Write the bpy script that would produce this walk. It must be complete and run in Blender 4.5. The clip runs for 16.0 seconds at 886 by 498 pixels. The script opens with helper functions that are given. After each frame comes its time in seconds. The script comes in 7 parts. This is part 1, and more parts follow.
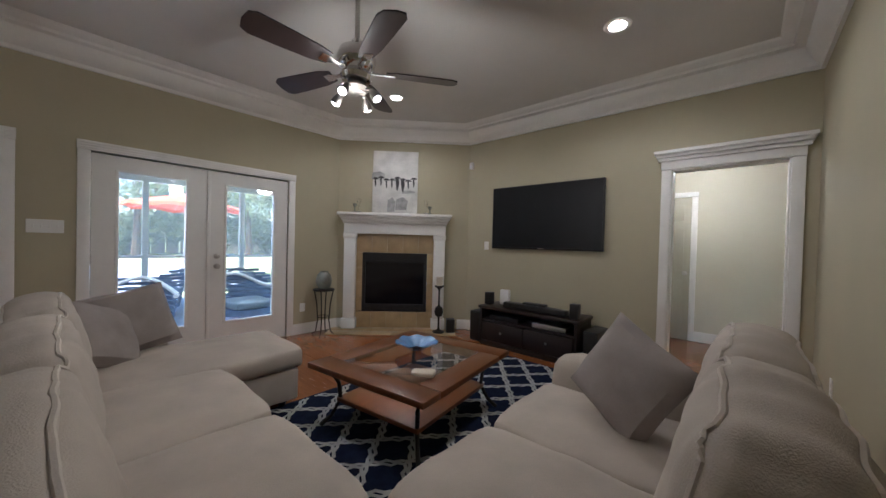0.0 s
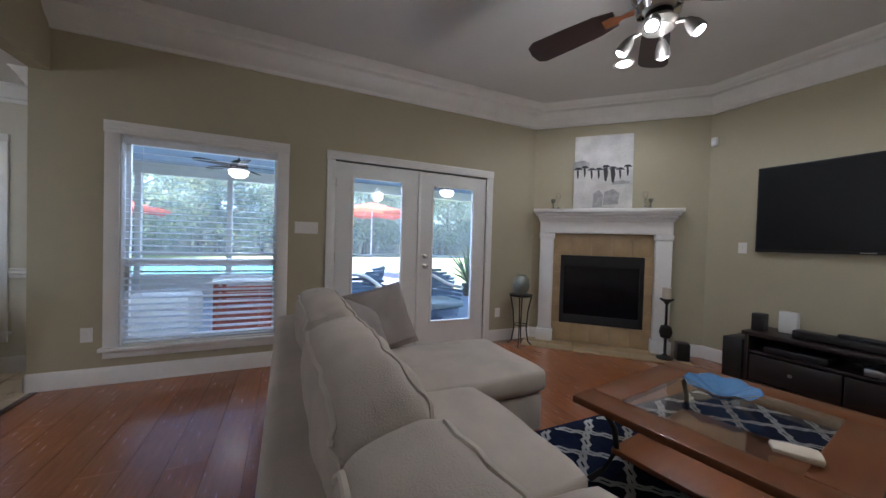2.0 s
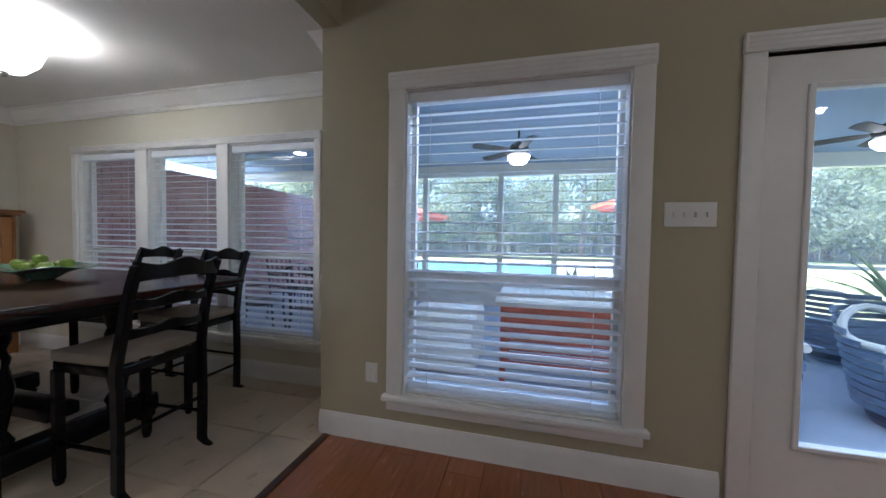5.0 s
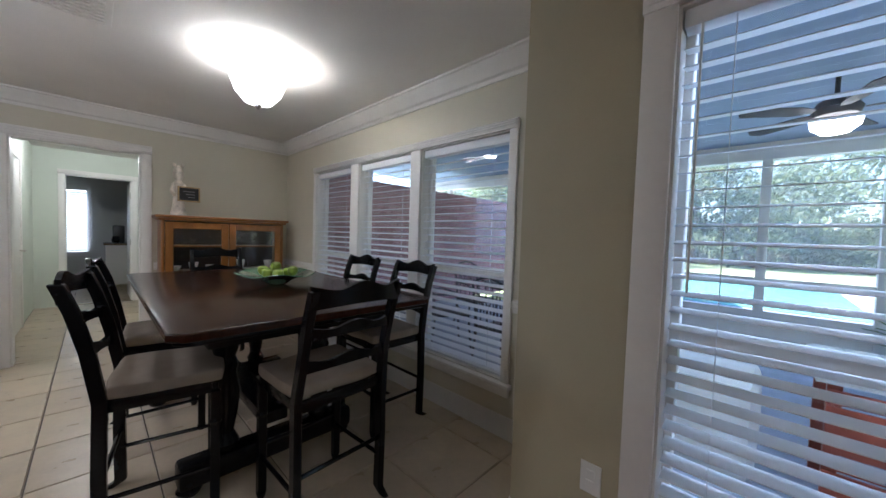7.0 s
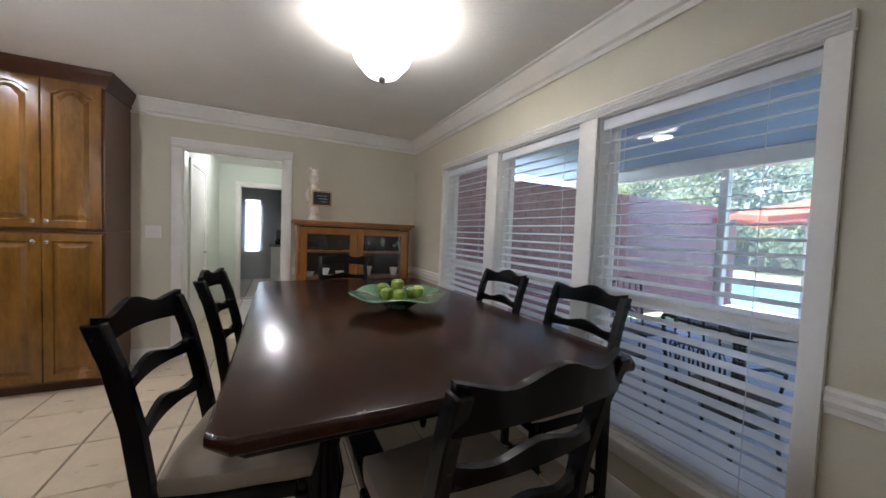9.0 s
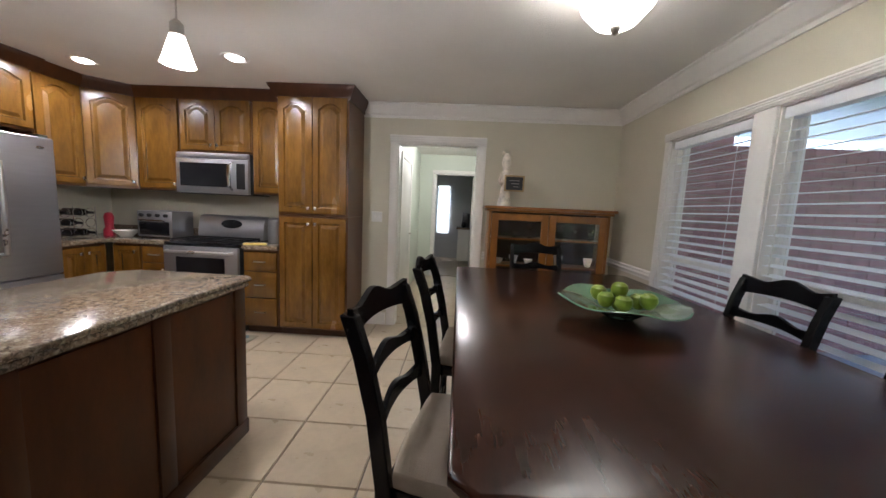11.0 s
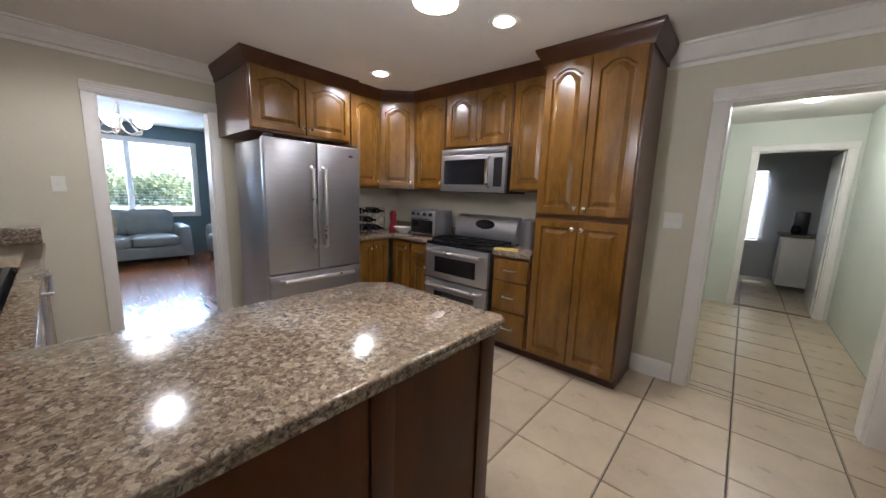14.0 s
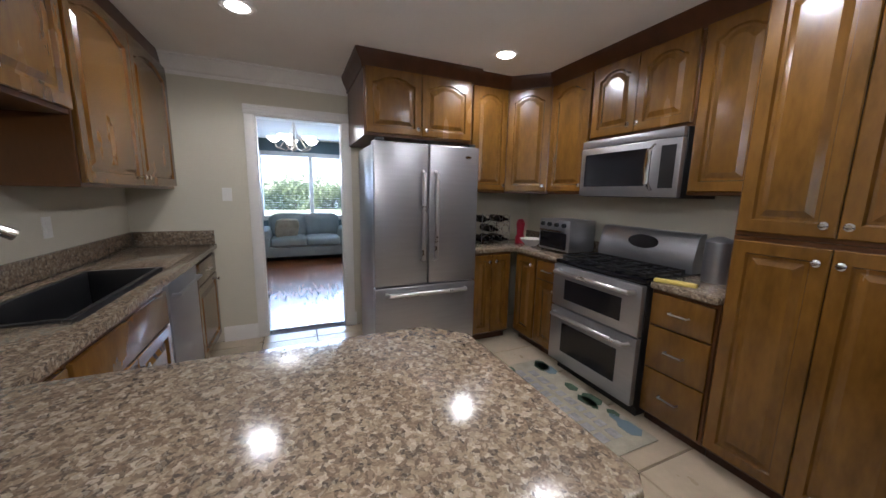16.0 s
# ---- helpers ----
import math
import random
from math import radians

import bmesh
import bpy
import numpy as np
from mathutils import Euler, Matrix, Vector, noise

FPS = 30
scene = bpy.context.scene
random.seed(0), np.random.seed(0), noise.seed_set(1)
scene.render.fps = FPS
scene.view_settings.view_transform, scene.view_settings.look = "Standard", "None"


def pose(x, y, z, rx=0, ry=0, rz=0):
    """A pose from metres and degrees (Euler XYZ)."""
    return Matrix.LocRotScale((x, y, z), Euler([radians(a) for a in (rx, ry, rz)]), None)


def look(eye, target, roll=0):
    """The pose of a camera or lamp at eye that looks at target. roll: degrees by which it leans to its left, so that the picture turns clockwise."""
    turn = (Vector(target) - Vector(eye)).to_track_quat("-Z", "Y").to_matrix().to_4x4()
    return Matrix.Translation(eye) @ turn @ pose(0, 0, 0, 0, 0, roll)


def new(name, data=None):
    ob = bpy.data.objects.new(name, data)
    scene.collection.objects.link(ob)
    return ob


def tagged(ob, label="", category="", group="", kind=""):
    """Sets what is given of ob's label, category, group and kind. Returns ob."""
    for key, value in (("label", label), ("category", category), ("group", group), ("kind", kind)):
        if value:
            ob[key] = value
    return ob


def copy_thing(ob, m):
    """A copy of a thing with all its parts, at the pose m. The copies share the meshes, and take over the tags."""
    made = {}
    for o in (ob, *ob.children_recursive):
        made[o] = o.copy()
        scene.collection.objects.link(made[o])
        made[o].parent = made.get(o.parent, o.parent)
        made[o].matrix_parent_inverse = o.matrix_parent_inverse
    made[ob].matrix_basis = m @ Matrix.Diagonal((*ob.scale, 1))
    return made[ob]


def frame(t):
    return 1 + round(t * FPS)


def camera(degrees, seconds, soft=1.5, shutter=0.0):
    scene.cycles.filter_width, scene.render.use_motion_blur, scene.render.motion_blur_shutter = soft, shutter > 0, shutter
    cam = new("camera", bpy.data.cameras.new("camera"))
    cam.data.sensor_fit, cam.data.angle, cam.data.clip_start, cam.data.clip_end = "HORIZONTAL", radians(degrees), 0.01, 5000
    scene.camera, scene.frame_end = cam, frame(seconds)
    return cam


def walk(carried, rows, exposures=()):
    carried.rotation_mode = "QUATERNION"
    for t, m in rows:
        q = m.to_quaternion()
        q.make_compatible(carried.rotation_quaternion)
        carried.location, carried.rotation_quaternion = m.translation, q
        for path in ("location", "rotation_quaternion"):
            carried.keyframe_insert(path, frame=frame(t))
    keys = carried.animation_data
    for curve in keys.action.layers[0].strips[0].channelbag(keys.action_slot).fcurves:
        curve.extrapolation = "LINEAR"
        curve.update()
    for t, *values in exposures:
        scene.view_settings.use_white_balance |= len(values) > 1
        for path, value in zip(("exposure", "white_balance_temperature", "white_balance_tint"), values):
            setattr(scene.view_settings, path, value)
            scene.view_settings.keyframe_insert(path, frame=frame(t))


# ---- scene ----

cam = camera(105.1, 16.0)
PATH = [
    (0, (0.368, 0.474, 1.275), (-0.964, 1.965, 1.246), 1.5),
    (0.5, (0.183, 0.329, 1.287), (-1.242, 1.733, 1.255), 1.4),
    (1, (-0.015, 0.246, 1.271), (-1.565, 1.509, 1.232), 1.4),
    (1.5, (-0.25, 0.241, 1.244), (-1.95, 1.295, 1.21), 1.4),
    (2, (-0.511, 0.192, 1.232), (-2.326, 1.031, 1.195), 1.7),
    (2.5, (-0.794, 0.08, 1.24), (-2.687, 0.723, 1.195), 1.9),
    (3, (-1.047, 0.011, 1.222), (-2.997, 0.454, 1.185), 1.9),
    (3.2, (-1.193, -0.01, 1.215), (-3.16, 0.353, 1.17), 1.9),
    (5.5, (-2.496, -0.437, 1.213), (-4.346, -1.197, 1.159), 1.0),
    (6, (-2.62, -0.522, 1.227), (-4.345, -1.533, 1.177), 1.4),
    (6.5, (-2.75, -0.694, 1.297), (-4.351, -1.89, 1.22), 1.8),
    (7, (-2.853, -0.797, 1.295), (-4.286, -2.189, 1.216), 1.9),
    (7.5, (-3.008, -0.934, 1.299), (-4.297, -2.46, 1.217), 2.1),
    (8, (-3.096, -1.152, 1.299), (-4.302, -2.745, 1.218), 2.5),
    (8.5, (-3.116, -1.385, 1.32), (-4.159, -3.09, 1.237), 2.4),
    (9, (-3.159, -1.554, 1.326), (-4.035, -3.35, 1.239), 2.3),
    (9.5, (-3.164, -1.665, 1.339), (-3.766, -3.57, 1.251), 2.3),
    (9.7, (-3.159, -1.697, 1.338), (-3.646, -3.635, 1.247), 2.1),
    (11.8, (-2.972, -1.933, 1.363), (-2.587, -3.872, 1.061), 2.6),
    (12, (-2.963, -1.979, 1.364), (-2.494, -3.9, 1.06), 2.4),
    (12.5, (-2.81, -2.119, 1.383), (-2.116, -3.969, 1.071), 2.3),
    (13, (-2.737, -2.291, 1.372), (-1.82, -4.041, 1.059), 2.0),
    (13.5, (-2.647, -2.427, 1.386), (-1.504, -4.038, 1.072), 1.9),
    (14, (-2.498, -2.572, 1.379), (-1.197, -4.057, 1.059), 1.9),
    (14.5, (-2.352, -2.72, 1.422), (-0.938, -4.094, 1.085), 1.9),
    (15, (-2.275, -2.867, 1.421), (-0.742, -4.106, 1.083), 1.4),
    (15.5, (-2.206, -3.013, 1.412), (-0.512, -4.024, 1.084), 1.3),
    (16, (-2.191, -3.133, 1.402), (-0.384, -3.929, 1.08), 1.1),
]
walk(cam, [(t, look(eye, target, roll)) for t, eye, target, roll in PATH],
     [(0, 2.3, 5450, 14), (1.5, 2.3, 5250, 14), (3, 2.2, 5200, 14), (6.5, 2.12, 5300, 14), (8.5, 2.25, 5500, 15), (12, 2.35, 5750, 15), (14.4, 2.2, 5650, 15), (16, 1.92, 5550, 15)])

# ---- world, sun, lamps ----
world = bpy.data.worlds.new("world")
scene.world = world
world.use_nodes = True
wn = world.node_tree.nodes
sky = wn.new("ShaderNodeTexSky")
sky.sky_type = "NISHITA"
sky.sun_disc = False
sky.sun_elevation, sky.sun_rotation = radians(50), radians(165)
world.node_tree.links.new(sky.outputs[0], wn["Background"].inputs[0])
wn["Background"].inputs[1].default_value = 0.15

sun = new("sun", bpy.data.lights.new("sun", "SUN"))
sun.data.energy, sun.data.angle, sun.data.color = 5.0, radians(0.5), (1.0, 0.95, 0.86)
sun.matrix_world = look((0, 0, 20), (-2.0, 7.5, 10.75))

WARM = (1.0, 0.90, 0.74)
SOFT = (1.0, 0.93, 0.83)


def bulb(x, y, z, watts, color=WARM, size=0.05):
    ob = new("lamp_light", bpy.data.lights.new("lamp_light", "POINT"))
    ob.data.energy, ob.data.color, ob.data.shadow_soft_size = watts * 0.205, color, size
    ob.location = (x, y, z)


def downlight(x, y, z, watts, color):
    ob = new("lamp_light", bpy.data.lights.new("lamp_light", "SPOT"))
    ob.data.energy, ob.data.color, ob.data.shadow_soft_size = watts * 0.205, color, 0.04
    ob.data.spot_size, ob.data.spot_blend = radians(165), 0.5
    ob.location = (x, y, z)


# Added area lamp that stands in for the sky's light through a window.
def sky_fill(eye, target, sx, sy, watts):
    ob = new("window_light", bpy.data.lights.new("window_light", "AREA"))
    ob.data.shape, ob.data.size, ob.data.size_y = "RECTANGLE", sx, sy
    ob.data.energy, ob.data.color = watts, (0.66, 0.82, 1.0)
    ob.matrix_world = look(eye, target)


# Added fills: a white panel behind the front window, two lamps out of view.
sky_fill((6.75, -3.52, 2.15), (4.4, -3.52, 2.05), 3.4, 1.1, 125)
sky_fill((-2.6, -11.85, 2.75), (-2.6, -10.6, 0.3), 0.6, 0.4, 60)
sky_fill((-4.55, 0.75, 2.53), (-2.7, 0.75, 0.2), 3.2, 0.3, 20)


# ---- materials ----
def mat(name, color, rough=0.6, metal=0.0, var=0.12, scale=6.0, fine=60.0, bump=0.05, coat=0.0, stretch=(1, 1, 1), spread=0.0, spec=0.5, second=None):
    """A procedural surface: two scales of noise in the colour, fine relief, and an optional second colour."""
    m = bpy.data.materials.new(name)
    m.use_nodes = True
    t = m.node_tree
    n, l = t.nodes, t.links
    b = n["Principled BSDF"]
    co = n.new("ShaderNodeTexCoord")
    mp = n.new("ShaderNodeMapping")
    mp.inputs["Scale"].default_value = stretch
    l.new(co.outputs["Object"], mp.inputs[0])
    a, f = n.new("ShaderNodeTexNoise"), n.new("ShaderNodeTexNoise")
    a.inputs["Scale"].default_value, f.inputs["Scale"].default_value = scale, fine
    a.inputs["Detail"].default_value = f.inputs["Detail"].default_value = 4
    l.new(mp.outputs[0], a.inputs["Vector"]), l.new(mp.outputs[0], f.inputs["Vector"])
    add = n.new("ShaderNodeMath")
    add.operation = "MULTIPLY_ADD"
    l.new(f.outputs["Fac"], add.inputs[0])
    add.inputs[1].default_value = 0.35
    l.new(a.outputs["Fac"], add.inputs[2])
    last = add.outputs[0]
    if spread:
        oi = n.new("ShaderNodeObjectInfo")
        ad2 = n.new("ShaderNodeMath")
        ad2.operation = "MULTIPLY_ADD"
        l.new(oi.outputs["Random"], ad2.inputs[0])
        ad2.inputs[1].default_value = spread
        l.new(last, ad2.inputs[2])
        last = ad2.outputs[0]
    r = n.new("ShaderNodeValToRGB")
    lo = second or tuple(c * (1 - var) for c in color)
    hi = color if second else tuple(min(1, c * (1 + var)) for c in color)
    r.color_ramp.elements[0].position, r.color_ramp.elements[1].position = 0.42, 0.92 + spread
    r.color_ramp.elements[0].color, r.color_ramp.elements[1].color = (*lo, 1), (*hi, 1)
    l.new(last, r.inputs[0]), l.new(r.outputs[0], b.inputs["Base Color"])
    rr = n.new("ShaderNodeMapRange")
    rr.inputs["To Min"].default_value, rr.inputs["To Max"].default_value = max(0.02, rough - 0.06), min(1, rough + 0.08)
    l.new(a.outputs["Fac"], rr.inputs["Value"]), l.new(rr.outputs[0], b.inputs["Roughness"])
    b.inputs["Metallic"].default_value = metal
    b.inputs["Specular IOR Level"].default_value = spec
    b.inputs["Coat Weight"].default_value, b.inputs["Coat Roughness"].default_value = coat, 0.12
    if bump:
        bp = n.new("ShaderNodeBump")
        bp.inputs["Strength"].default_value, bp.inputs["Distance"].default_value = bump, 0.01
        l.new(f.outputs["Fac"], bp.inputs["Height"]), l.new(bp.outputs[0], b.inputs["Normal"])
    return m


def glow(name, color, strength):
    m = bpy.data.materials.new(name)
    m.use_nodes = True
    b = m.node_tree.nodes["Principled BSDF"]
    b.inputs["Base Color"].default_value = (*color, 1)
    b.inputs["Emission Color"].default_value, b.inputs["Emission Strength"].default_value = (*color, 1), strength
    return m


def glass_mat(name, color=(1, 1, 1), rough=0.0):
    m = bpy.data.materials.new(name)
    m.use_nodes = True
    b = m.node_tree.nodes["Principled BSDF"]
    b.inputs["Base Color"].default_value = (*color, 1)
    b.inputs["Roughness"].default_value, b.inputs["Transmission Weight"].default_value, b.inputs["IOR"].default_value = rough, 1.0, 1.45
    return m


def granite_mat():
    """Speckled laminate: flecks of four tones at two sizes."""
    m = mat("granite_laminate", (0.3, 0.24, 0.18), rough=0.13, scale=40, bump=0.0)
    n, l = m.node_tree.nodes, m.node_tree.links
    co, wob, ad = n.new("ShaderNodeTexCoord"), n.new("ShaderNodeTexNoise"), n.new("ShaderNodeMix")
    wob.inputs["Scale"].default_value, wob.inputs["Detail"].default_value = 60, 2
    ad.data_type = "VECTOR"
    ad.inputs[0].default_value = 0.02
    l.new(co.outputs["Object"], wob.inputs["Vector"])
    l.new(co.outputs["Object"], ad.inputs[4]), l.new(wob.outputs["Color"], ad.inputs[5])
    tones = []
    for size in (85, 190):
        v, sp, r = n.new("ShaderNodeTexVoronoi"), n.new("ShaderNodeSeparateColor"), n.new("ShaderNodeValToRGB")
        v.inputs["Scale"].default_value = size
        r.color_ramp.interpolation = "CONSTANT"
        e = r.color_ramp.elements
        e[0].position, e[0].color = 0.0, (0.070, 0.056, 0.044, 1)
        e[1].position, e[1].color = 0.84, (0.37, 0.31, 0.235, 1)
        e.new(0.18).color = (0.14, 0.10, 0.068, 1)
        e.new(0.42).color = (0.20, 0.148, 0.098, 1)
        e.new(0.64).color = (0.265, 0.205, 0.14, 1)
        l.new(ad.outputs[1], v.inputs["Vector"]), l.new(v.outputs["Color"], sp.inputs[0]), l.new(sp.outputs[0], r.inputs[0])
        tones.append(r.outputs[0])
    mx = n.new("ShaderNodeMix")
    mx.data_type = "RGBA"
    mx.inputs[0].default_value = 0.4
    l.new(tones[0], mx.inputs[6]), l.new(tones[1], mx.inputs[7])
    l.new(mx.outputs[2], n["Principled BSDF"].inputs["Base Color"])
    return m


def screen_mat():
    """Fine insect screen: mostly open, its threads catching the daylight."""
    m = bpy.data.materials.new("insect_screen")
    m.use_nodes = True
    n, l = m.node_tree.nodes, m.node_tree.links
    tr, df, tl, a, b = n.new("ShaderNodeBsdfTransparent"), n.new("ShaderNodeBsdfDiffuse"), n.new("ShaderNodeBsdfTranslucent"), n.new("ShaderNodeMixShader"), n.new("ShaderNodeMixShader")
    df.inputs[0].default_value = tl.inputs[0].default_value = (0.62, 0.66, 0.72, 1)
    a.inputs[0].default_value, b.inputs[0].default_value = 0.5, 0.17
    l.new(df.outputs[0], a.inputs[1]), l.new(tl.outputs[0], a.inputs[2])
    l.new(tr.outputs[0], b.inputs[1]), l.new(a.outputs[0], b.inputs[2])
    l.new(b.outputs[0], n["Material Output"].inputs["Surface"])
    return m


def leaf_mat(*a, **k):
    """Thin leaves that let some of the sun through."""
    m = mat(*a, **k)
    n, l = m.node_tree.nodes, m.node_tree.links
    p, tr, mx = n["Principled BSDF"], n.new("ShaderNodeBsdfTranslucent"), n.new("ShaderNodeMixShader")
    tr.inputs["Color"].default_value = (0.36, 0.42, 0.24, 1)
    mx.inputs[0].default_value = 0.5
    l.new(p.outputs[0], mx.inputs[1]), l.new(tr.outputs[0], mx.inputs[2])
    l.new(mx.outputs[0], n["Material Output"].inputs["Surface"])
    return m


M = {}
M["wall_olive"] = mat("olive_wall_paint", (0.43, 0.385, 0.262), 0.75, var=0.05, scale=1.5, fine=180, bump=0.12)
M["wall_cream"] = mat("pale_sage_wall_paint", (0.61, 0.575, 0.46), 0.75, var=0.05, scale=1.5, fine=180, bump=0.12)
M["wall_mint"] = mat("pale_mint_wall_paint", (0.62, 0.66, 0.58), 0.75, var=0.05, scale=1.5, fine=180, bump=0.1)
M["wall_grey"] = mat("grey_wall_paint", (0.50, 0.50, 0.50), 0.75, var=0.05, scale=1.5, fine=180, bump=0.1)
M["wall_blue"] = mat("grey_blue_wall_paint", (0.16, 0.22, 0.25), 0.75, var=0.06, scale=1.5, fine=180, bump=0.1)
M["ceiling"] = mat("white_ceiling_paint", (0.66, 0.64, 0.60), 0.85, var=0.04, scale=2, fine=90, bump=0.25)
# Same white paint, lifted in colour where the downlights leave the ceiling dim.
M["ceiling_lit"] = mat("lit_white_ceiling_paint", (0.82, 0.80, 0.76), 0.85, var=0.04, scale=2, fine=90, bump=0.25)
M["trim"] = mat("white_trim_paint", (0.78, 0.76, 0.72), 0.4, var=0.04, scale=5, fine=40, bump=0.02)
M["door_white"] = mat("white_door_paint", (0.74, 0.72, 0.68), 0.35, var=0.05, scale=3, fine=30, bump=0.02)
# Door paint darkened in colour for the shade on the hall door.
M["door_shaded"] = mat("shaded_door_paint", (0.40, 0.37, 0.28), 0.45, var=0.06, scale=3, fine=30, bump=0.02)
M["plank"] = mat("reddish_laminate_plank", (0.25, 0.085, 0.027), 0.24, var=0.22, scale=5, fine=40, bump=0.01, stretch=(1, 9, 1), spread=0.22, coat=0.3)
M["tile"] = mat("beige_ceramic_tile", (0.50, 0.41, 0.29), 0.28, var=0.14, scale=5, fine=26, bump=0.05, spread=0.25)
M["grout"] = mat("brown_grey_grout", (0.14, 0.12, 0.10), 0.9, var=0.2, scale=8, fine=120, bump=0.2)
M["cab"] = mat("stained_maple_cabinet", (0.142, 0.065, 0.010), 0.24, var=0.42, scale=2.4, fine=14, bump=0.01, stretch=(3, 3, 0.9), coat=0.35)
# Darker brown stain, with the shade on bodies and sides added to its colour.
M["cab_mid"] = mat("brown_stain_and_shade_maple", (0.10, 0.037, 0.008), 0.30, var=0.2, scale=3.0, fine=22, bump=0.01, stretch=(3, 3, 0.9), coat=0.2)
# Peninsula panels: dark stain, deepened further for the shade they stand in.
M["cab_panel"] = mat("brown_stain_and_shade_panel", (0.064, 0.019, 0.004), 0.4, var=0.3, scale=3.0, fine=22, bump=0.01, stretch=(3, 3, 0.9), coat=0.0, spec=0.25)
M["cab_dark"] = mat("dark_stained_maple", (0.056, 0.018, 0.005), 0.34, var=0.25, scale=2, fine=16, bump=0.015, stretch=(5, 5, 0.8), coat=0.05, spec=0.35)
M["hutch"] = mat("honey_oak_hutch", (0.24, 0.095, 0.016), 0.32, var=0.25, scale=3, fine=34, bump=0.02, stretch=(4, 4, 0.7), coat=0.2)
M["mahogany"] = mat("mahogany_tabletop", (0.033, 0.010, 0.005), 0.2, var=0.3, scale=4, fine=30, bump=0.0, stretch=(6, 0.7, 1), coat=0.05, spec=0.32)
M["black_wood"] = mat("black_painted_wood", (0.004, 0.004, 0.005), 0.24, var=0.2, scale=8, fine=60, bump=0.005, coat=0.06, spec=0.22)
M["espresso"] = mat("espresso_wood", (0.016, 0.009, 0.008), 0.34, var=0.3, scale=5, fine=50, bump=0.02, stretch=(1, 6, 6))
M["cherry"] = mat("cherry_wood", (0.145, 0.050, 0.016), 0.34, var=0.14, scale=2.5, fine=26, bump=0.0, stretch=(9, 1.5, 9), coat=0.08, spec=0.35)
M["fabric"] = mat("grey_microsuede", (0.48, 0.42, 0.355), 0.95, var=0.12, scale=4, fine=260, bump=0.3, spec=0.15)
M["welt"] = mat("pale_welt_cord", (0.56, 0.50, 0.43), 0.9, var=0.1, scale=9, fine=260, bump=0.2, spec=0.15)
M["pillow"] = mat("taupe_velvet", (0.30, 0.26, 0.24), 0.9, var=0.18, scale=5, fine=240, bump=0.3, spec=0.15)
M["seat"] = mat("beige_seat_fabric", (0.34, 0.285, 0.225), 0.95, var=0.12, scale=9, fine=300, bump=0.3, spec=0.15)
M["granite"] = granite_mat()
M["insect_screen"] = screen_mat()
M["sling"] = mat("blue_grey_slatted_resin", (0.16, 0.21, 0.30), 0.6, var=0.2, scale=9, bump=0.05)
M["steel"] = mat("brushed_stainless_steel", (0.42, 0.42, 0.44), 0.34, metal=0.9, var=0.05, scale=3, fine=90, bump=0.012, stretch=(1, 1, 14))
M["chrome"] = mat("polished_chrome", (0.75, 0.74, 0.72), 0.12, metal=1.0, var=0.03, bump=0.0)
M["pewter"] = mat("dark_pewter", (0.16, 0.15, 0.14), 0.4, metal=0.9, var=0.05, bump=0.0)
M["bar_steel"] = mat("satin_steel_bar", (0.70, 0.69, 0.68), 0.28, metal=1.0, var=0.04, bump=0.0)
M["nickel"] = mat("satin_nickel", (0.52, 0.49, 0.45), 0.3, metal=1.0, var=0.05, bump=0.0)
M["iron"] = mat("dark_wrought_iron", (0.03, 0.027, 0.025), 0.5, metal=0.6, var=0.3, bump=0.1)
M["black"] = mat("black_plastic", (0.010, 0.010, 0.011), 0.35, var=0.25, bump=0.02)
M["gloss_black"] = mat("glossy_black_glass", (0.004, 0.004, 0.006), 0.14, var=0.2, bump=0.0)
M["screen"] = mat("matt_black_screen", (0.004, 0.004, 0.005), 0.38, var=0.2, bump=0.0, spec=0.25)
M["soot"] = mat("sooty_firebox", (0.012, 0.011, 0.010), 0.8, var=0.5, scale=12, bump=0.3)
M["fire_tile"] = mat("tan_stone_tile", (0.38, 0.27, 0.14), 0.35, var=0.18, scale=7, fine=40, bump=0.05, spread=0.2)
M["white_plastic"] = mat("white_plastic", (0.75, 0.74, 0.70), 0.4, var=0.03, bump=0.0)
M["white_slat"] = mat("white_blind_slat", (0.80, 0.82, 0.85), 0.45, var=0.04, bump=0.02)
M["navy"] = mat("navy_rug_pile", (0.012, 0.017, 0.040), 1.0, var=0.35, scale=14, fine=300, bump=0.6, spec=0.05)
M["rug_white"] = mat("ivory_rug_pile", (0.55, 0.55, 0.53), 1.0, var=0.12, scale=14, fine=300, bump=0.6, spec=0.05)
M["glass"] = glass_mat("clear_glass")
M["glass_blue"] = mat("blue_glass", (0.10, 0.22, 0.42), 0.08, var=0.2, bump=0.0, coat=0.5)
M["glass_green"] = mat("green_glass", (0.12, 0.22, 0.14), 0.08, var=0.2, bump=0.0, coat=0.5)
M["apple"] = mat("green_apple_skin", (0.22, 0.30, 0.03), 0.3, var=0.3, scale=20, bump=0.0)
M["red"] = mat("glossy_red_plastic", (0.30, 0.01, 0.03), 0.3, var=0.1, bump=0.0)
M["canvas"] = mat("pale_painted_canvas", (0.60, 0.58, 0.54), 0.8, var=0.22, scale=5, fine=60, bump=0.2)
M["ink"] = mat("charcoal_paint", (0.035, 0.030, 0.032), 0.7, var=0.4, scale=30, bump=0.1)
M["greywash"] = mat("grey_wash_paint", (0.33, 0.32, 0.31), 0.8, var=0.3, scale=16, bump=0.1)
M["resin"] = mat("painted_white_resin", (0.74, 0.67, 0.57), 0.5, var=0.35, scale=16, bump=0.1)
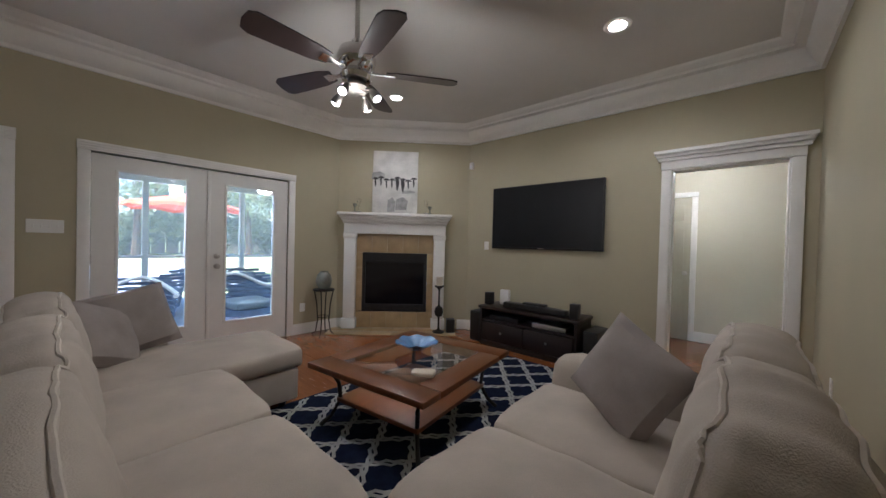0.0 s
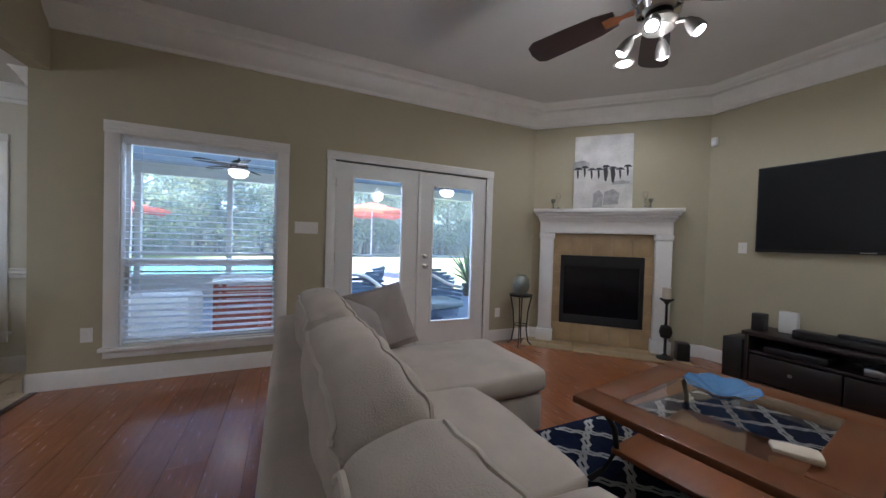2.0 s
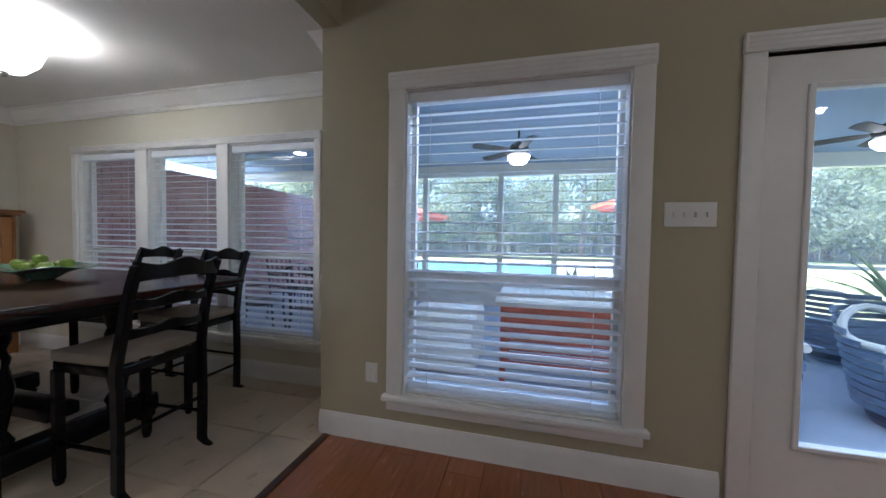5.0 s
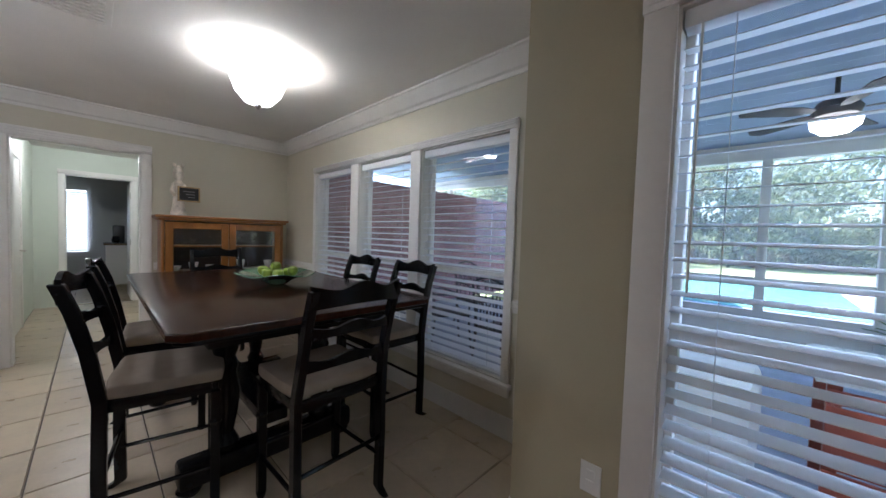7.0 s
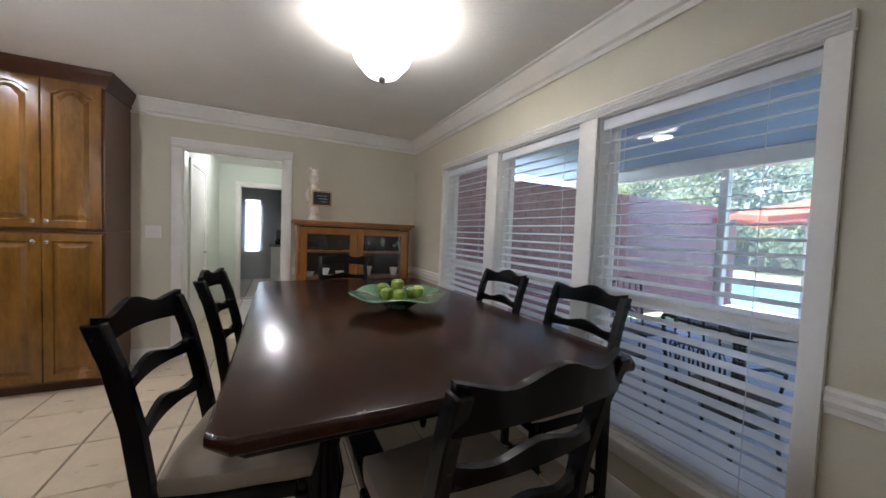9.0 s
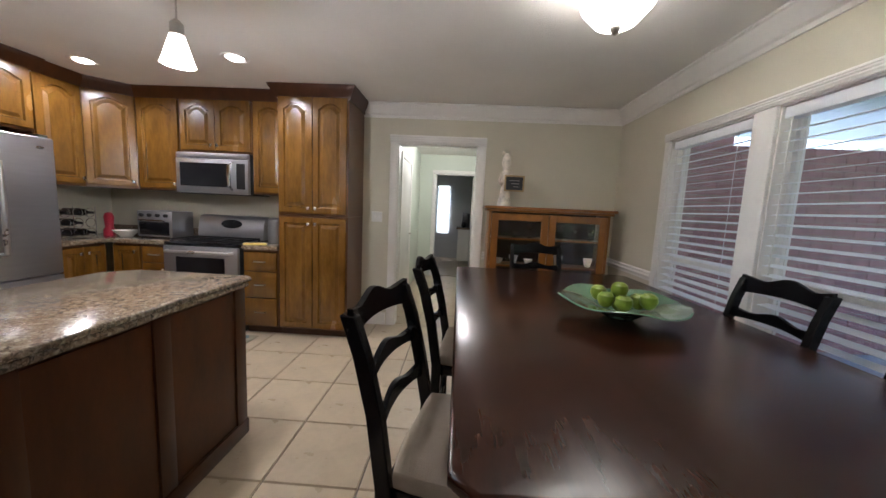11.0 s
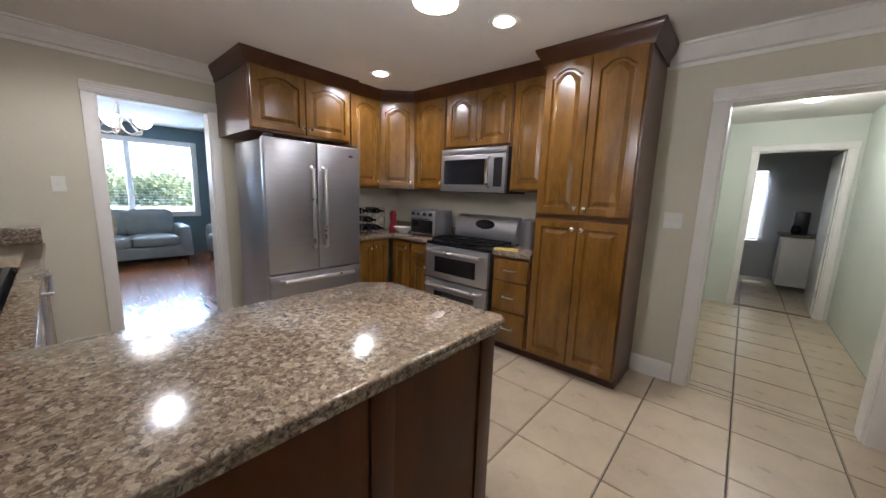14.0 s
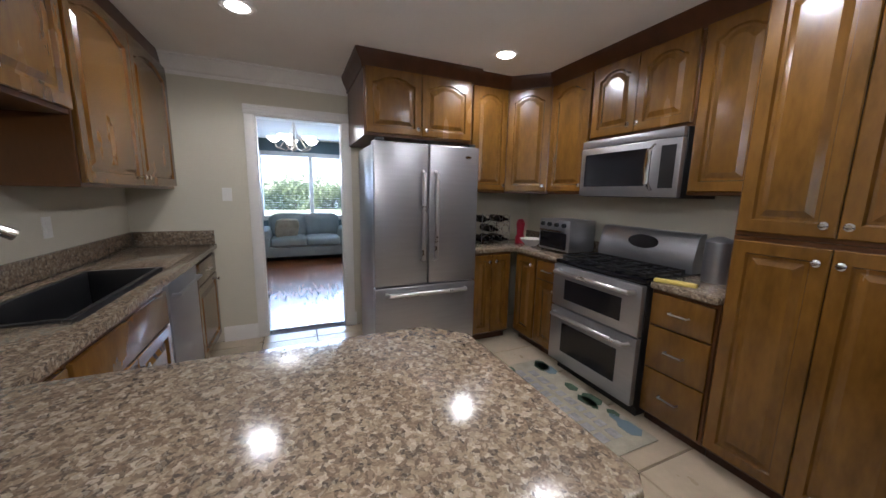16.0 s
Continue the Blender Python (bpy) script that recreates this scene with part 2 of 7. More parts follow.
M["gilt"] = mat("pale_gilt_wood", (0.42, 0.30, 0.14), 0.45, var=0.2, scale=10, bump=0.02)
M["bar_red"] = mat("red_stained_slat", (0.30, 0.065, 0.035), 0.4, var=0.25, scale=6, fine=40, bump=0.02)
M["slate"] = mat("chalkboard_slate", (0.02, 0.02, 0.022), 0.7, var=0.3, bump=0.05)
M["pottery"] = mat("grey_green_pottery", (0.19, 0.19, 0.15), 0.45, var=0.3, scale=12, bump=0.1)
M["candle"] = mat("ivory_wax", (0.60, 0.53, 0.42), 0.5, var=0.08, bump=0.02)
M["leather"] = mat("grey_blue_leather", (0.28, 0.32, 0.33), 0.4, var=0.1, scale=6, fine=160, bump=0.1)
M["brick"] = mat("red_brick", (0.33, 0.19, 0.20), 0.9, var=0.3, scale=8, fine=60, bump=0.3, spread=0.3)
M["mortar"] = mat("grey_mortar", (0.32, 0.29, 0.27), 0.95, var=0.15, bump=0.3)
M["porch_ceiling"] = mat("pale_blue_porch_ceiling", (0.30, 0.38, 0.54), 0.7, var=0.05, scale=2, bump=0.05)
M["concrete"] = mat("patio_concrete", (0.36, 0.40, 0.47), 0.8, var=0.12, scale=3, fine=90, bump=0.2)
M["grass"] = mat("sunlit_lawn", (0.34, 0.38, 0.18), 0.95, var=0.35, scale=1.5, fine=60, bump=0.5)
M["pool"] = mat("turquoise_pool_water", (0.22, 0.50, 0.50), 0.05, var=0.15, scale=3, bump=0.05)
M["leaf"] = leaf_mat("green_foliage", (0.17, 0.20, 0.14), 0.6, var=0.5, scale=3, bump=0.1)
M["bark"] = mat("grey_brown_bark", (0.10, 0.075, 0.055), 0.95, var=0.3, scale=10, bump=0.4)
M["canopy"] = mat("orange_red_canopy", (0.75, 0.13, 0.05), 0.8, var=0.1, scale=6, bump=0.05)
M["wicker"] = mat("dark_wicker", (0.05, 0.045, 0.045), 0.7, var=0.35, scale=30, bump=0.4)
M["fence"] = mat("weathered_fence_board", (0.30, 0.28, 0.25), 0.9, var=0.2, scale=4, bump=0.2)
M["mat_print"] = mat("printed_floor_mat", (0.40, 0.36, 0.27), 0.9, var=0.2, scale=10, fine=120, bump=0.1)
M["mat_green"] = mat("green_print", (0.06, 0.10, 0.06), 0.9, var=0.3, scale=14, bump=0.1)
M["sink"] = mat("black_composite_sink", (0.012, 0.012, 0.013), 0.4, var=0.2, bump=0.05)
M["yellow"] = mat("yellow_print", (0.65, 0.5, 0.12), 0.6, var=0.15, bump=0.0)
M["bulb"] = glow("lit_bulb", (1.0, 0.93, 0.80), 6)
M["lamp_glass"] = glow("lit_frosted_glass", (1.0, 0.92, 0.76), 2.2)
M["can_glow"] = glow("lit_can_lens", (1.0, 0.92, 0.78), 6)
M["porch_glow"] = glow("lit_porch_bowl", (1.0, 0.95, 0.85), 3)

# ---- builders ----
PLACE = {}


def thing(name, x, y, z, label="", category="", group="", kind="", turn=0):
    ob = new(name)
    ob.matrix_basis = pose(x, y, z, 0, 0, turn)
    ob.empty_display_size = 0.1
    PLACE[ob.name] = ob.matrix_basis.copy()
    return tagged(ob, label, category, group, kind)


def mesh_of(name, bm, material, smooth=0.6):
    me = bpy.data.meshes.new(name)
    bm.normal_update()
    for e in bm.edges:
        e.smooth = len(e.link_faces) == 2 and e.calc_face_angle(0) < smooth
    for f in bm.faces:
        f.smooth = True
    bm.to_mesh(me)
    bm.free()
    me.materials.append(material)
    return me


def part(name, bm, material, parent, label="", local=False, smooth=0.6):
    """Links a bmesh as one mesh under a thing or a part. Its vertices are in the world unless local."""
    base = PLACE[parent.name]
    if not local:
        bm.transform(base.inverted())
    ob = new(name, mesh_of(name, bm, material, smooth))
    ob.parent = parent
    PLACE[ob.name] = base.copy()
    return tagged(ob, label) if label else ob


def single(name, bm, material, label="", category="", group="", kind=""):
    """A thing that is one mesh, with its origin at its base."""
    lo = [min(v.co[i] for v in bm.verts) for i in range(3)]
    hi = [max(v.co[i] for v in bm.verts) for i in range(3)]
    c = Vector(((lo[0] + hi[0]) / 2, (lo[1] + hi[1]) / 2, lo[2]))
    bmesh.ops.translate(bm, verts=bm.verts, vec=-c)
    ob = new(name, mesh_of(name, bm, material))
    ob.location = c
    PLACE[ob.name] = Matrix.Translation(c)
    return tagged(ob, label, category, group, kind)


def box(x0, x1, y0, y1, z0, z1, bevel=0.0, seg=2, bm=None):
    """A box between two corners, with rounded edges; added to bm where one is given."""
    b = bmesh.new()
    bmesh.ops.create_cube(b, size=1)
    for v in b.verts:
        v.co = Vector(((x0 + x1) / 2 + v.co.x * abs(x1 - x0), (y0 + y1) / 2 + v.co.y * abs(y1 - y0), (z0 + z1) / 2 + v.co.z * abs(z1 - z0)))
    if bevel:
        bmesh.ops.bevel(b, geom=b.edges[:], offset=bevel, segments=seg, profile=0.5, affect="EDGES")
    return join(bm, b)


def join(bm, b):
    if bm is None:
        return b
    me = bpy.data.meshes.new("tmp")
    b.to_mesh(me)
    b.free()
    bm.from_mesh(me)
    bpy.data.meshes.remove(me)
    return bm


def lathe(profile, x=0, y=0, z=0, n=20, bm=None):
    """A turned shape: (radius, height) pairs from bottom to top."""
    b = bmesh.new()
    rings = []
    for r, h in profile:
        if r < 1e-5:
            rings.append([b.verts.new((x, y, z + h))])
        else:
            rings.append([b.verts.new((x + r * math.cos(2 * math.pi * i / n), y + r * math.sin(2 * math.pi * i / n), z + h)) for i in range(n)])
    for p, q in zip(rings, rings[1:]):
        for i in range(n):
            j = (i + 1) % n
            if len(p) == 1 and len(q) == 1:
                break
            if len(p) == 1:
                b.faces.new((p[0], q[j], q[i]))
            elif len(q) == 1:
                b.faces.new((p[i], p[j], q[0]))
            else:
                b.faces.new((p[i], p[j], q[j], q[i]))
    for ring, flip in ((rings[0], True), (rings[-1], False)):
        if len(ring) > 1:
            b.faces.new(ring[::-1] if flip else ring)
    return join(bm, b)


def tube(points, r, n=8, bm=None):
    """A round bar along points; r is one radius or one for each point."""
    b = bmesh.new()
    pts = [Vector(p) for p in points]
    rings = []
    for i, p in enumerate(pts):
        d = (pts[min(i + 1, len(pts) - 1)] - pts[max(i - 1, 0)]).normalized()
        up = Vector((0, 0, 1)) if abs(d.z) < 0.9 else Vector((1, 0, 0))
        u = d.cross(up).normalized()
        w = d.cross(u)
        rad = r[i] if isinstance(r, (list, tuple)) else r
        rings.append([b.verts.new(p + rad * (math.cos(2 * math.pi * k / n) * u + math.sin(2 * math.pi * k / n) * w)) for k in range(n)])
    for p, q in zip(rings, rings[1:]):
        for k in range(n):
            b.faces.new((p[k], p[(k + 1) % n], q[(k + 1) % n], q[k]))
    b.faces.new(rings[0][::-1]), b.faces.new(rings[-1])
    bmesh.ops.recalc_face_normals(b, faces=b.faces)
    return join(bm, b)


def slab(outline, z0, z1, bevel=0.0, bm=None):
    """A flat piece of the given outline in plan."""
    b = bmesh.new()
    lo = [b.verts.new((x, y, z0)) for x, y in outline]
    hi = [b.verts.new((x, y, z1)) for x, y in outline]
    n = len(outline)
    b.faces.new(lo[::-1]), b.faces.new(hi)
    for i in range(n):
        b.faces.new((lo[i], lo[(i + 1) % n], hi[(i + 1) % n], hi[i]))
    bmesh.ops.recalc_face_normals(b, faces=b.faces)
    if bevel:
        bmesh.ops.bevel(b, geom=[e for e in b.edges if abs(e.verts[0].co.z - e.verts[1].co.z) < 1e-6], offset=bevel, segments=3, profile=0.5, affect="EDGES")
    return join(bm, b)


def sweep(profile, path, side=1, bm=None, closed=False):
    """A moulding: (out from the wall, height) pairs carried along a plan line with mitred corners; side 1 puts it left of the line."""
    b = bmesh.new()
    pts = [Vector(p) for p in path]
    n = len(pts)
    rings = []
    for i, p in enumerate(pts):
        a = (p - pts[i - 1]).normalized() if i or closed else None
        c = (pts[(i + 1) % n] - p).normalized() if i < n - 1 or closed else None
        a, c = a or c, c or a
        na, nc = Vector((-a.y, a.x)) * side, Vector((-c.y, c.x)) * side
        m = (na + nc).normalized()
        m /= max(0.3, m.dot(na))
        rings.append([b.verts.new((p.x + m.x * d, p.y + m.y * d, h)) for d, h in profile])
    k = len(profile)
    for i in range(n if closed else n - 1):
        p, q = rings[i], rings[(i + 1) % n]
        for j in range(k):
            b.faces.new((p[j], p[(j + 1) % k], q[(j + 1) % k], q[j]))
    if not closed:
        b.faces.new(rings[0]), b.faces.new(rings[-1][::-1])
    bmesh.ops.recalc_face_normals(b, faces=b.faces)
    return join(bm, b)


def cushion(x0, x1, y0, y1, z0, z1, puff=0.05, bm=None, n=7):
    """A stuffed block: rounded edges, swollen faces and a little unevenness."""
    b = bmesh.new()
    bmesh.ops.create_cube(b, size=2)
    bmesh.ops.subdivide_edges(b, edges=b.edges[:], cuts=n, use_grid_fill=True)
    c = Vector(((x0 + x1) / 2, (y0 + y1) / 2, (z0 + z1) / 2))
    s = Vector((abs(x1 - x0) / 2, abs(y1 - y0) / 2, abs(z1 - z0) / 2))
    r = min(0.07, 0.6 * min(s))
    for v in b.verts:
        p = v.co.copy()
        q = Vector(max(-(s[i] - r), min(s[i] - r, p[i] * s[i])) for i in range(3))
        d = Vector(p[i] * s[i] - q[i] for i in range(3))
        if d.length > 1e-6:
            d = d.normalized() * r
        k = (1 - p.x ** 2) * (1 - p.y ** 2) + (1 - p.y ** 2) * (1 - p.z ** 2) + (1 - p.x ** 2) * (1 - p.z ** 2)
        dirn = d.normalized() if d.length > 1e-6 else Vector()
        w = c + q + d + dirn * puff * min(1, k) * 0.7
        v.co = w + dirn * 0.012 * noise.noise(w * 5)
    return join(bm, b)


def turned(bm, m):
    bm.transform(m)
    return bm


def wall(name, x0, x1, y0, y1, z0, z1, material, holes=(), along="y", label=""):
    """A wall with thickness; holes are (from, to, bottom, top) along its length."""
    a0, a1 = (y0, y1) if along == "y" else (x0, x1)
    us = sorted({a0, a1, *[min(max(h, a0), a1) for o in holes for h in o[:2]]})
    zs = sorted({z0, z1, *[min(max(h, z0), z1) for o in holes for h in o[2:]]})
    bm = bmesh.new()
    for u, v in zip(us, us[1:]):
        for p, q in zip(zs, zs[1:]):
            cu, cz = (u + v) / 2, (p + q) / 2
            if any(o[0] < cu < o[1] and o[2] < cz < o[3] for o in holes):
                continue
            if along == "y":
                box(x0, x1, u, v, p, q, bm=bm)
            else:
                box(u, v, y0, y1, p, q, bm=bm)
    bmesh.ops.remove_doubles(bm, verts=bm.verts, dist=1e-5)
    seen = {}
    for f in bm.faces:
        c = f.calc_center_median()
        seen.setdefault((round(c.x, 4), round(c.y, 4), round(c.z, 4)), []).append(f)
    bmesh.ops.delete(bm, geom=[f for fs in seen.values() if len(fs) > 1 for f in fs], context="FACES_ONLY")
    return single(name, bm, material, label or "painted plaster wall", "wall", kind="structure")

# ---- the plan ----
W, N, EL = -4.14, 4.55, 0.80          # living room: west, north, east faces
PIER = -1.58                          # where the living room's west wall ends
D, S, E = -4.70, -5.60, 1.36          # dining west face, south face, kitchen east face
KN = -1.90                            # kitchen north face
C, H = 2.45, 3.00                     # low and high ceilings
DG = 7.32                             # corner wall: y - x
T = 0.14
GY, GX = DG + W, N - DG               # its two ends

FR = (0.637, 2.443, 0.0, 2.05)
LW = (-1.045, 0.11, 0.30, 2.04)
DWS = [(-2.855, -2.02, 0.36, 1.98), (-3.769, -2.975, 0.36, 1.98), (-4.693, -3.913, 0.36, 1.98)]
wall("wall_west", W - T, W, PIER, GY + 0.05, 0, H, M["wall_olive"], [FR, LW], "y", "olive painted wall with french doors and a window")
wall("wall_pier", D - T, W - T, PIER - 0.002, PIER + 0.12, 0, C, M["wall_cream"], (), "x", "pale sage painted wall return")
wall("wall_dining_west", D - T, D, S, PIER - 0.004, 0, C, M["wall_cream"], DWS, "y", "pale sage painted wall with three windows")
HD = (-3.20, -2.33, 0, 2.05)
wall("wall_south", D - T, E + T, S - T, S, 0, C, M["wall_cream"], [HD], "x", "pale sage painted wall with a doorway")
ED = (-3.60, -2.85, 0, 2.06)
wall("wall_kitchen_east", E, E + T, S, KN + T, 0, C, M["wall_cream"], [ED], "y", "pale sage painted wall with a doorway")
wall("wall_kitchen_north", -1.10, E, KN, KN + 0.12, 0, C, M["wall_cream"], (), "x", "pale sage painted wall behind the sink")
wall("wall_living_south", -1.10, EL + T, KN + 0.122, KN + 0.24, 0, H, M["wall_olive"], (), "x", "olive painted wall")
wall("wall_living_east", EL, EL + T, KN + 0.242, N, 0, H, M["wall_olive"], (), "y", "olive painted wall")
OP = (-0.212, 0.631, 0, 2.08)
wall("wall_north", GX - 0.05, EL + T, N, N + T, 0, H, M["wall_olive"], [OP], "x", "olive painted wall with a cased opening")
wall("wall_header", W, -1.10, PIER, PIER + 0.12, C, H, M["wall_olive"], (), "x", "olive painted drop above the dining opening")
wall("wall_stub", -1.10, -1.098, KN + 0.12, PIER, C, H, M["wall_olive"], (), "y", "olive painted end above the opening")
u = 2 ** -0.5
# the corner wall, with the firebox opening through it
FC = Vector(((W + GX) / 2, (GY + N) / 2))
CW = thing("wall_corner", FC.x, FC.y, 0, "olive painted corner wall behind the fireplace", "wall", kind="structure", turn=45)
hl = (GX - W) / u / 2 + 0.06
for nm, a, b_, p, q in (("plaster", -hl, -0.60, 0, H), ("plaster", 0.36, hl, 0, H), ("plaster", -0.60, 0.36, 1.12, H), ("plaster", -0.60, 0.36, 0, 0.25)):
    part(nm, box(a, b_, 0, T, p, q), M["wall_olive"], CW, local=True)

# floors
wood = single("floor_wood", box(W - T, EL + T, PIER + 0.06, N + T, -0.1, -0.012), M["cab_dark"], "reddish-brown laminate plank floor", "floor", kind="structure")
hallfloor = single("floor_hall", box(-2.0, 2.2, N + T, 6.6, -0.1, -0.002), M["plank"], "reddish-brown laminate floor", "floor", kind="structure")
tiled = single("floor_tiled", box(D - T, E + T, S - T, PIER + 0.058, -0.1, -0.010), M["grout"], "beige ceramic tile floor with dark grout", "floor", kind="structure")
frontfloor = single("floor_front_room", box(E + T, 6.3, -6.5, -0.8, -0.1, -0.002), M["plank"], "glossy dark laminate floor", "floor", kind="structure")
corrfloor = single("floor_corridor", box(-4.2, -1.5, -11.6, S - T - 0.002, -0.1, -0.010), M["grout"], "beige ceramic tile floor", "floor", kind="structure")
single("floor_threshold", box(W + 0.02, -1.10, PIER + 0.03, PIER + 0.075, -0.008, 0.006, 0.003), M["cab_dark"], "brown wooden threshold strip between tile and laminate", "threshold", kind="structure")
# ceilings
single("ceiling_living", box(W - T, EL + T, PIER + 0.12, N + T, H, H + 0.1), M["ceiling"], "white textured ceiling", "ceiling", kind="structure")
single("ceiling_kitchen", box(D - T, E + T, S - T, PIER - 0.002, C, C + 0.1), M["ceiling_lit"], "white textured ceiling", "ceiling", kind="structure")
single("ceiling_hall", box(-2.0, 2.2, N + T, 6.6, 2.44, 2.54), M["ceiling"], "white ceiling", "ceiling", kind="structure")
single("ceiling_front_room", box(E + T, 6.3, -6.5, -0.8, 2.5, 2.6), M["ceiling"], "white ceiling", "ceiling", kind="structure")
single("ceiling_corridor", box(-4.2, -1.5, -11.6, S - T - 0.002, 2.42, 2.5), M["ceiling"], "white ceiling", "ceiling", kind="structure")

# mouldings
CROWN_HI = [(0, 2.77), (0.025, 2.77), (0.03, 2.80), (0.07, 2.83), (0.11, 2.885), (0.125, 2.93), (0.19, 2.935), (0.20, 2.955), (0.26, 2.975), (0.28, 2.999), (0, 2.999)]
CROWN = [(0, 2.31), (0.012, 2.31), (0.016, 2.335), (0.035, 2.345), (0.055, 2.385), (0.085, 2.415), (0.09, 2.43), (0.105, 2.435), (0.105, C - 0.001), (0, C - 0.001)]
BASE = [(0, 0), (0.018, 0), (0.018, 0.10), (0.012, 0.125), (0.006, 0.14), (0, 0.14)]
RAIL = [(0, 0.82), (0.012, 0.825), (0.012, 0.845), (0.022, 0.85), (0.028, 0.865), (0.022, 0.88), (0.026, 0.895), (0.020, 0.905), (0, 0.905)]


def trim(name, profile, path, label, side=1):
    return single(name, sweep(profile, path, side), M["trim"], label, "moulding", kind="structure")


trim("crown_living", CROWN_HI, [(W, PIER + 0.12), (W, GY), (GX, N), (EL, N), (EL, KN + 0.24)], "wide white two-step crown moulding", -1)
trim("crown_dining", CROWN, [(W, PIER - 0.002), (D, PIER - 0.002), (D, S), (-1.93, S)], "white crown moulding")
trim("crown_kitchen", CROWN, [(E, -3.66), (E, -2.23)], "white crown moulding")
for i, path in enumerate(([(W, PIER + 0.0), (W, FR[0] - 0.11)], [(W, FR[1] + 0.05), (W, GY), (W + 0.12, GY + 0.12)], [(GX - 0.10, N - 0.10), (GX, N), (-0.34, N)], [(EL, N), (EL, KN + 0.24)])):
    trim("baseboard", BASE, path, "white baseboard", -1)
for path in ([(W - 0.002, PIER), (D, PIER - 0.002), (D, S), (-3.30, S)], [(-2.23, S), (-1.93, S)], [(E, -3.70), (E, -3.66)], [(E, -2.77), (E, -2.49)]):
    trim("baseboard", BASE, path, "white baseboard", 1 if path[0][0] != E else 1)
trim("chair_rail", RAIL, [(D, -1.60), (D, -1.955)], "white chair rail moulding")
trim("chair_rail", RAIL, [(D, -4.755), (D, S), (-3.30, S)], "white chair rail moulding")


def cased(name, along, face, out, a, b, z0, z1, label, wide=0.095, head=0.0, sill=False, mull=()):
    """The casing round an opening on one face of a wall: two legs, a head, and a sill where there is one."""
    cx = (a + b) / 2
    t = thing(name, *((face, cx) if along == "y" else (cx, face)), z0, label, "casing", kind="structure")
    p, q = face, face + out * 0.022

    def piece(nm, u0, u1, v0, v1, d=0.022, bev=0.004):
        if along == "y":
            part(nm, box(min(p, face + out * d), max(p, face + out * d), u0, u1, v0, v1, bev), M["trim"], t)
        else:
            part(nm, box(u0, u1, min(p, face + out * d), max(p, face + out * d), v0, v1, bev), M["trim"], t)
    top = z1 + wide
    piece("leg", a - wide, a, z0, z1)
    piece("leg", b, b + wide, z0, z1)
    piece("head", a - wide - 0.004, b + wide + 0.004, z1, top, 0.028)
    for k in range(3 if not head else 0):
        piece("reed", a - wide * 0.9, b + wide * 0.9, z1 + wide * (0.2 + 0.25 * k), z1 + wide * (0.2 + 0.25 * k) + 0.012, 0.034, 0.003)
    if head:
        for k, (dz, d) in enumerate(((0.0, 0.05), (0.035, 0.075), (0.065, 0.10))):
            piece("cornice", a - wide - d * 0.6, b + wide + d * 0.6, top + dz, top + dz + 0.033, d)
    for m0, m1 in mull:
        piece("mullion", m0, m1, z0, z1)
    if sill:
        piece("sill", a - wide - 0.02, b + wide + 0.02, z0 - 0.03, z0, 0.05)
        piece("apron", a - wide, b + wide, z0 - 0.09, z0 - 0.03, 0.02)
    return t


cased("casing_french_doors", "y", W, 1, FR[0], FR[1], 0, FR[3], "white wooden casing round the french doors", 0.085)
cased("casing_window_living", "y", W, 1, LW[0], LW[1], LW[2], LW[3], "white reeded window casing with a sill", 0.095, sill=True)
cased("casing_windows_dining", "y", D, 1, -4.693, -2.02, 0.36, 1.98, "white casing round three windows", 0.06, sill=True, mull=[(-2.975, -2.855), (-3.913, -3.769)])
cased("casing_doorway_corridor", "x", S, 1, HD[0], HD[1], 0, HD[3], "white doorway casing", 0.085)
cased("casing_doorway_front", "y", E, -1, ED[0], ED[1], 0, ED[3], "white doorway casing", 0.08)
cased("casing_opening_hall", "x", N, -1, OP[0], OP[1], 0, OP[3], "white casing with a stepped cornice head", 0.085, head=1)


def jamb(name, along, f0, f1, a, b, z0, z1):
    """The lining of an opening through a wall."""
    bm = bmesh.new()
    t = 0.012
    for u0, u1, v0, v1 in ((a, a + t, z0, z1), (b - t, b, z0, z1), (a + t, b - t, z1 - t, z1)):
        if along == "y":
            box(f0, f1, u0, u1, v0, v1, bm=bm)
        else:
            box(u0, u1, f0, f1, v0, v1, bm=bm)
    single(name, bm, M["trim"], "white painted opening lining", "jamb", kind="structure")


jamb("jamb_corridor", "x", S - T, S - 0.001, *HD)
jamb("jamb_front", "y", E + 0.001, E + T, *ED)
jamb("jamb_hall", "x", N + 0.001, N + T, *OP)


def slat_mesh(length, depth=0.062, tilt=12):
    bm = box(-depth / 2, depth / 2, -length / 2, length / 2, -0.0015, 0.0015)
    bm.transform(pose(0, 0, 0, 0, tilt, 0))
    return mesh_of("slat", bm, M["white_slat"])


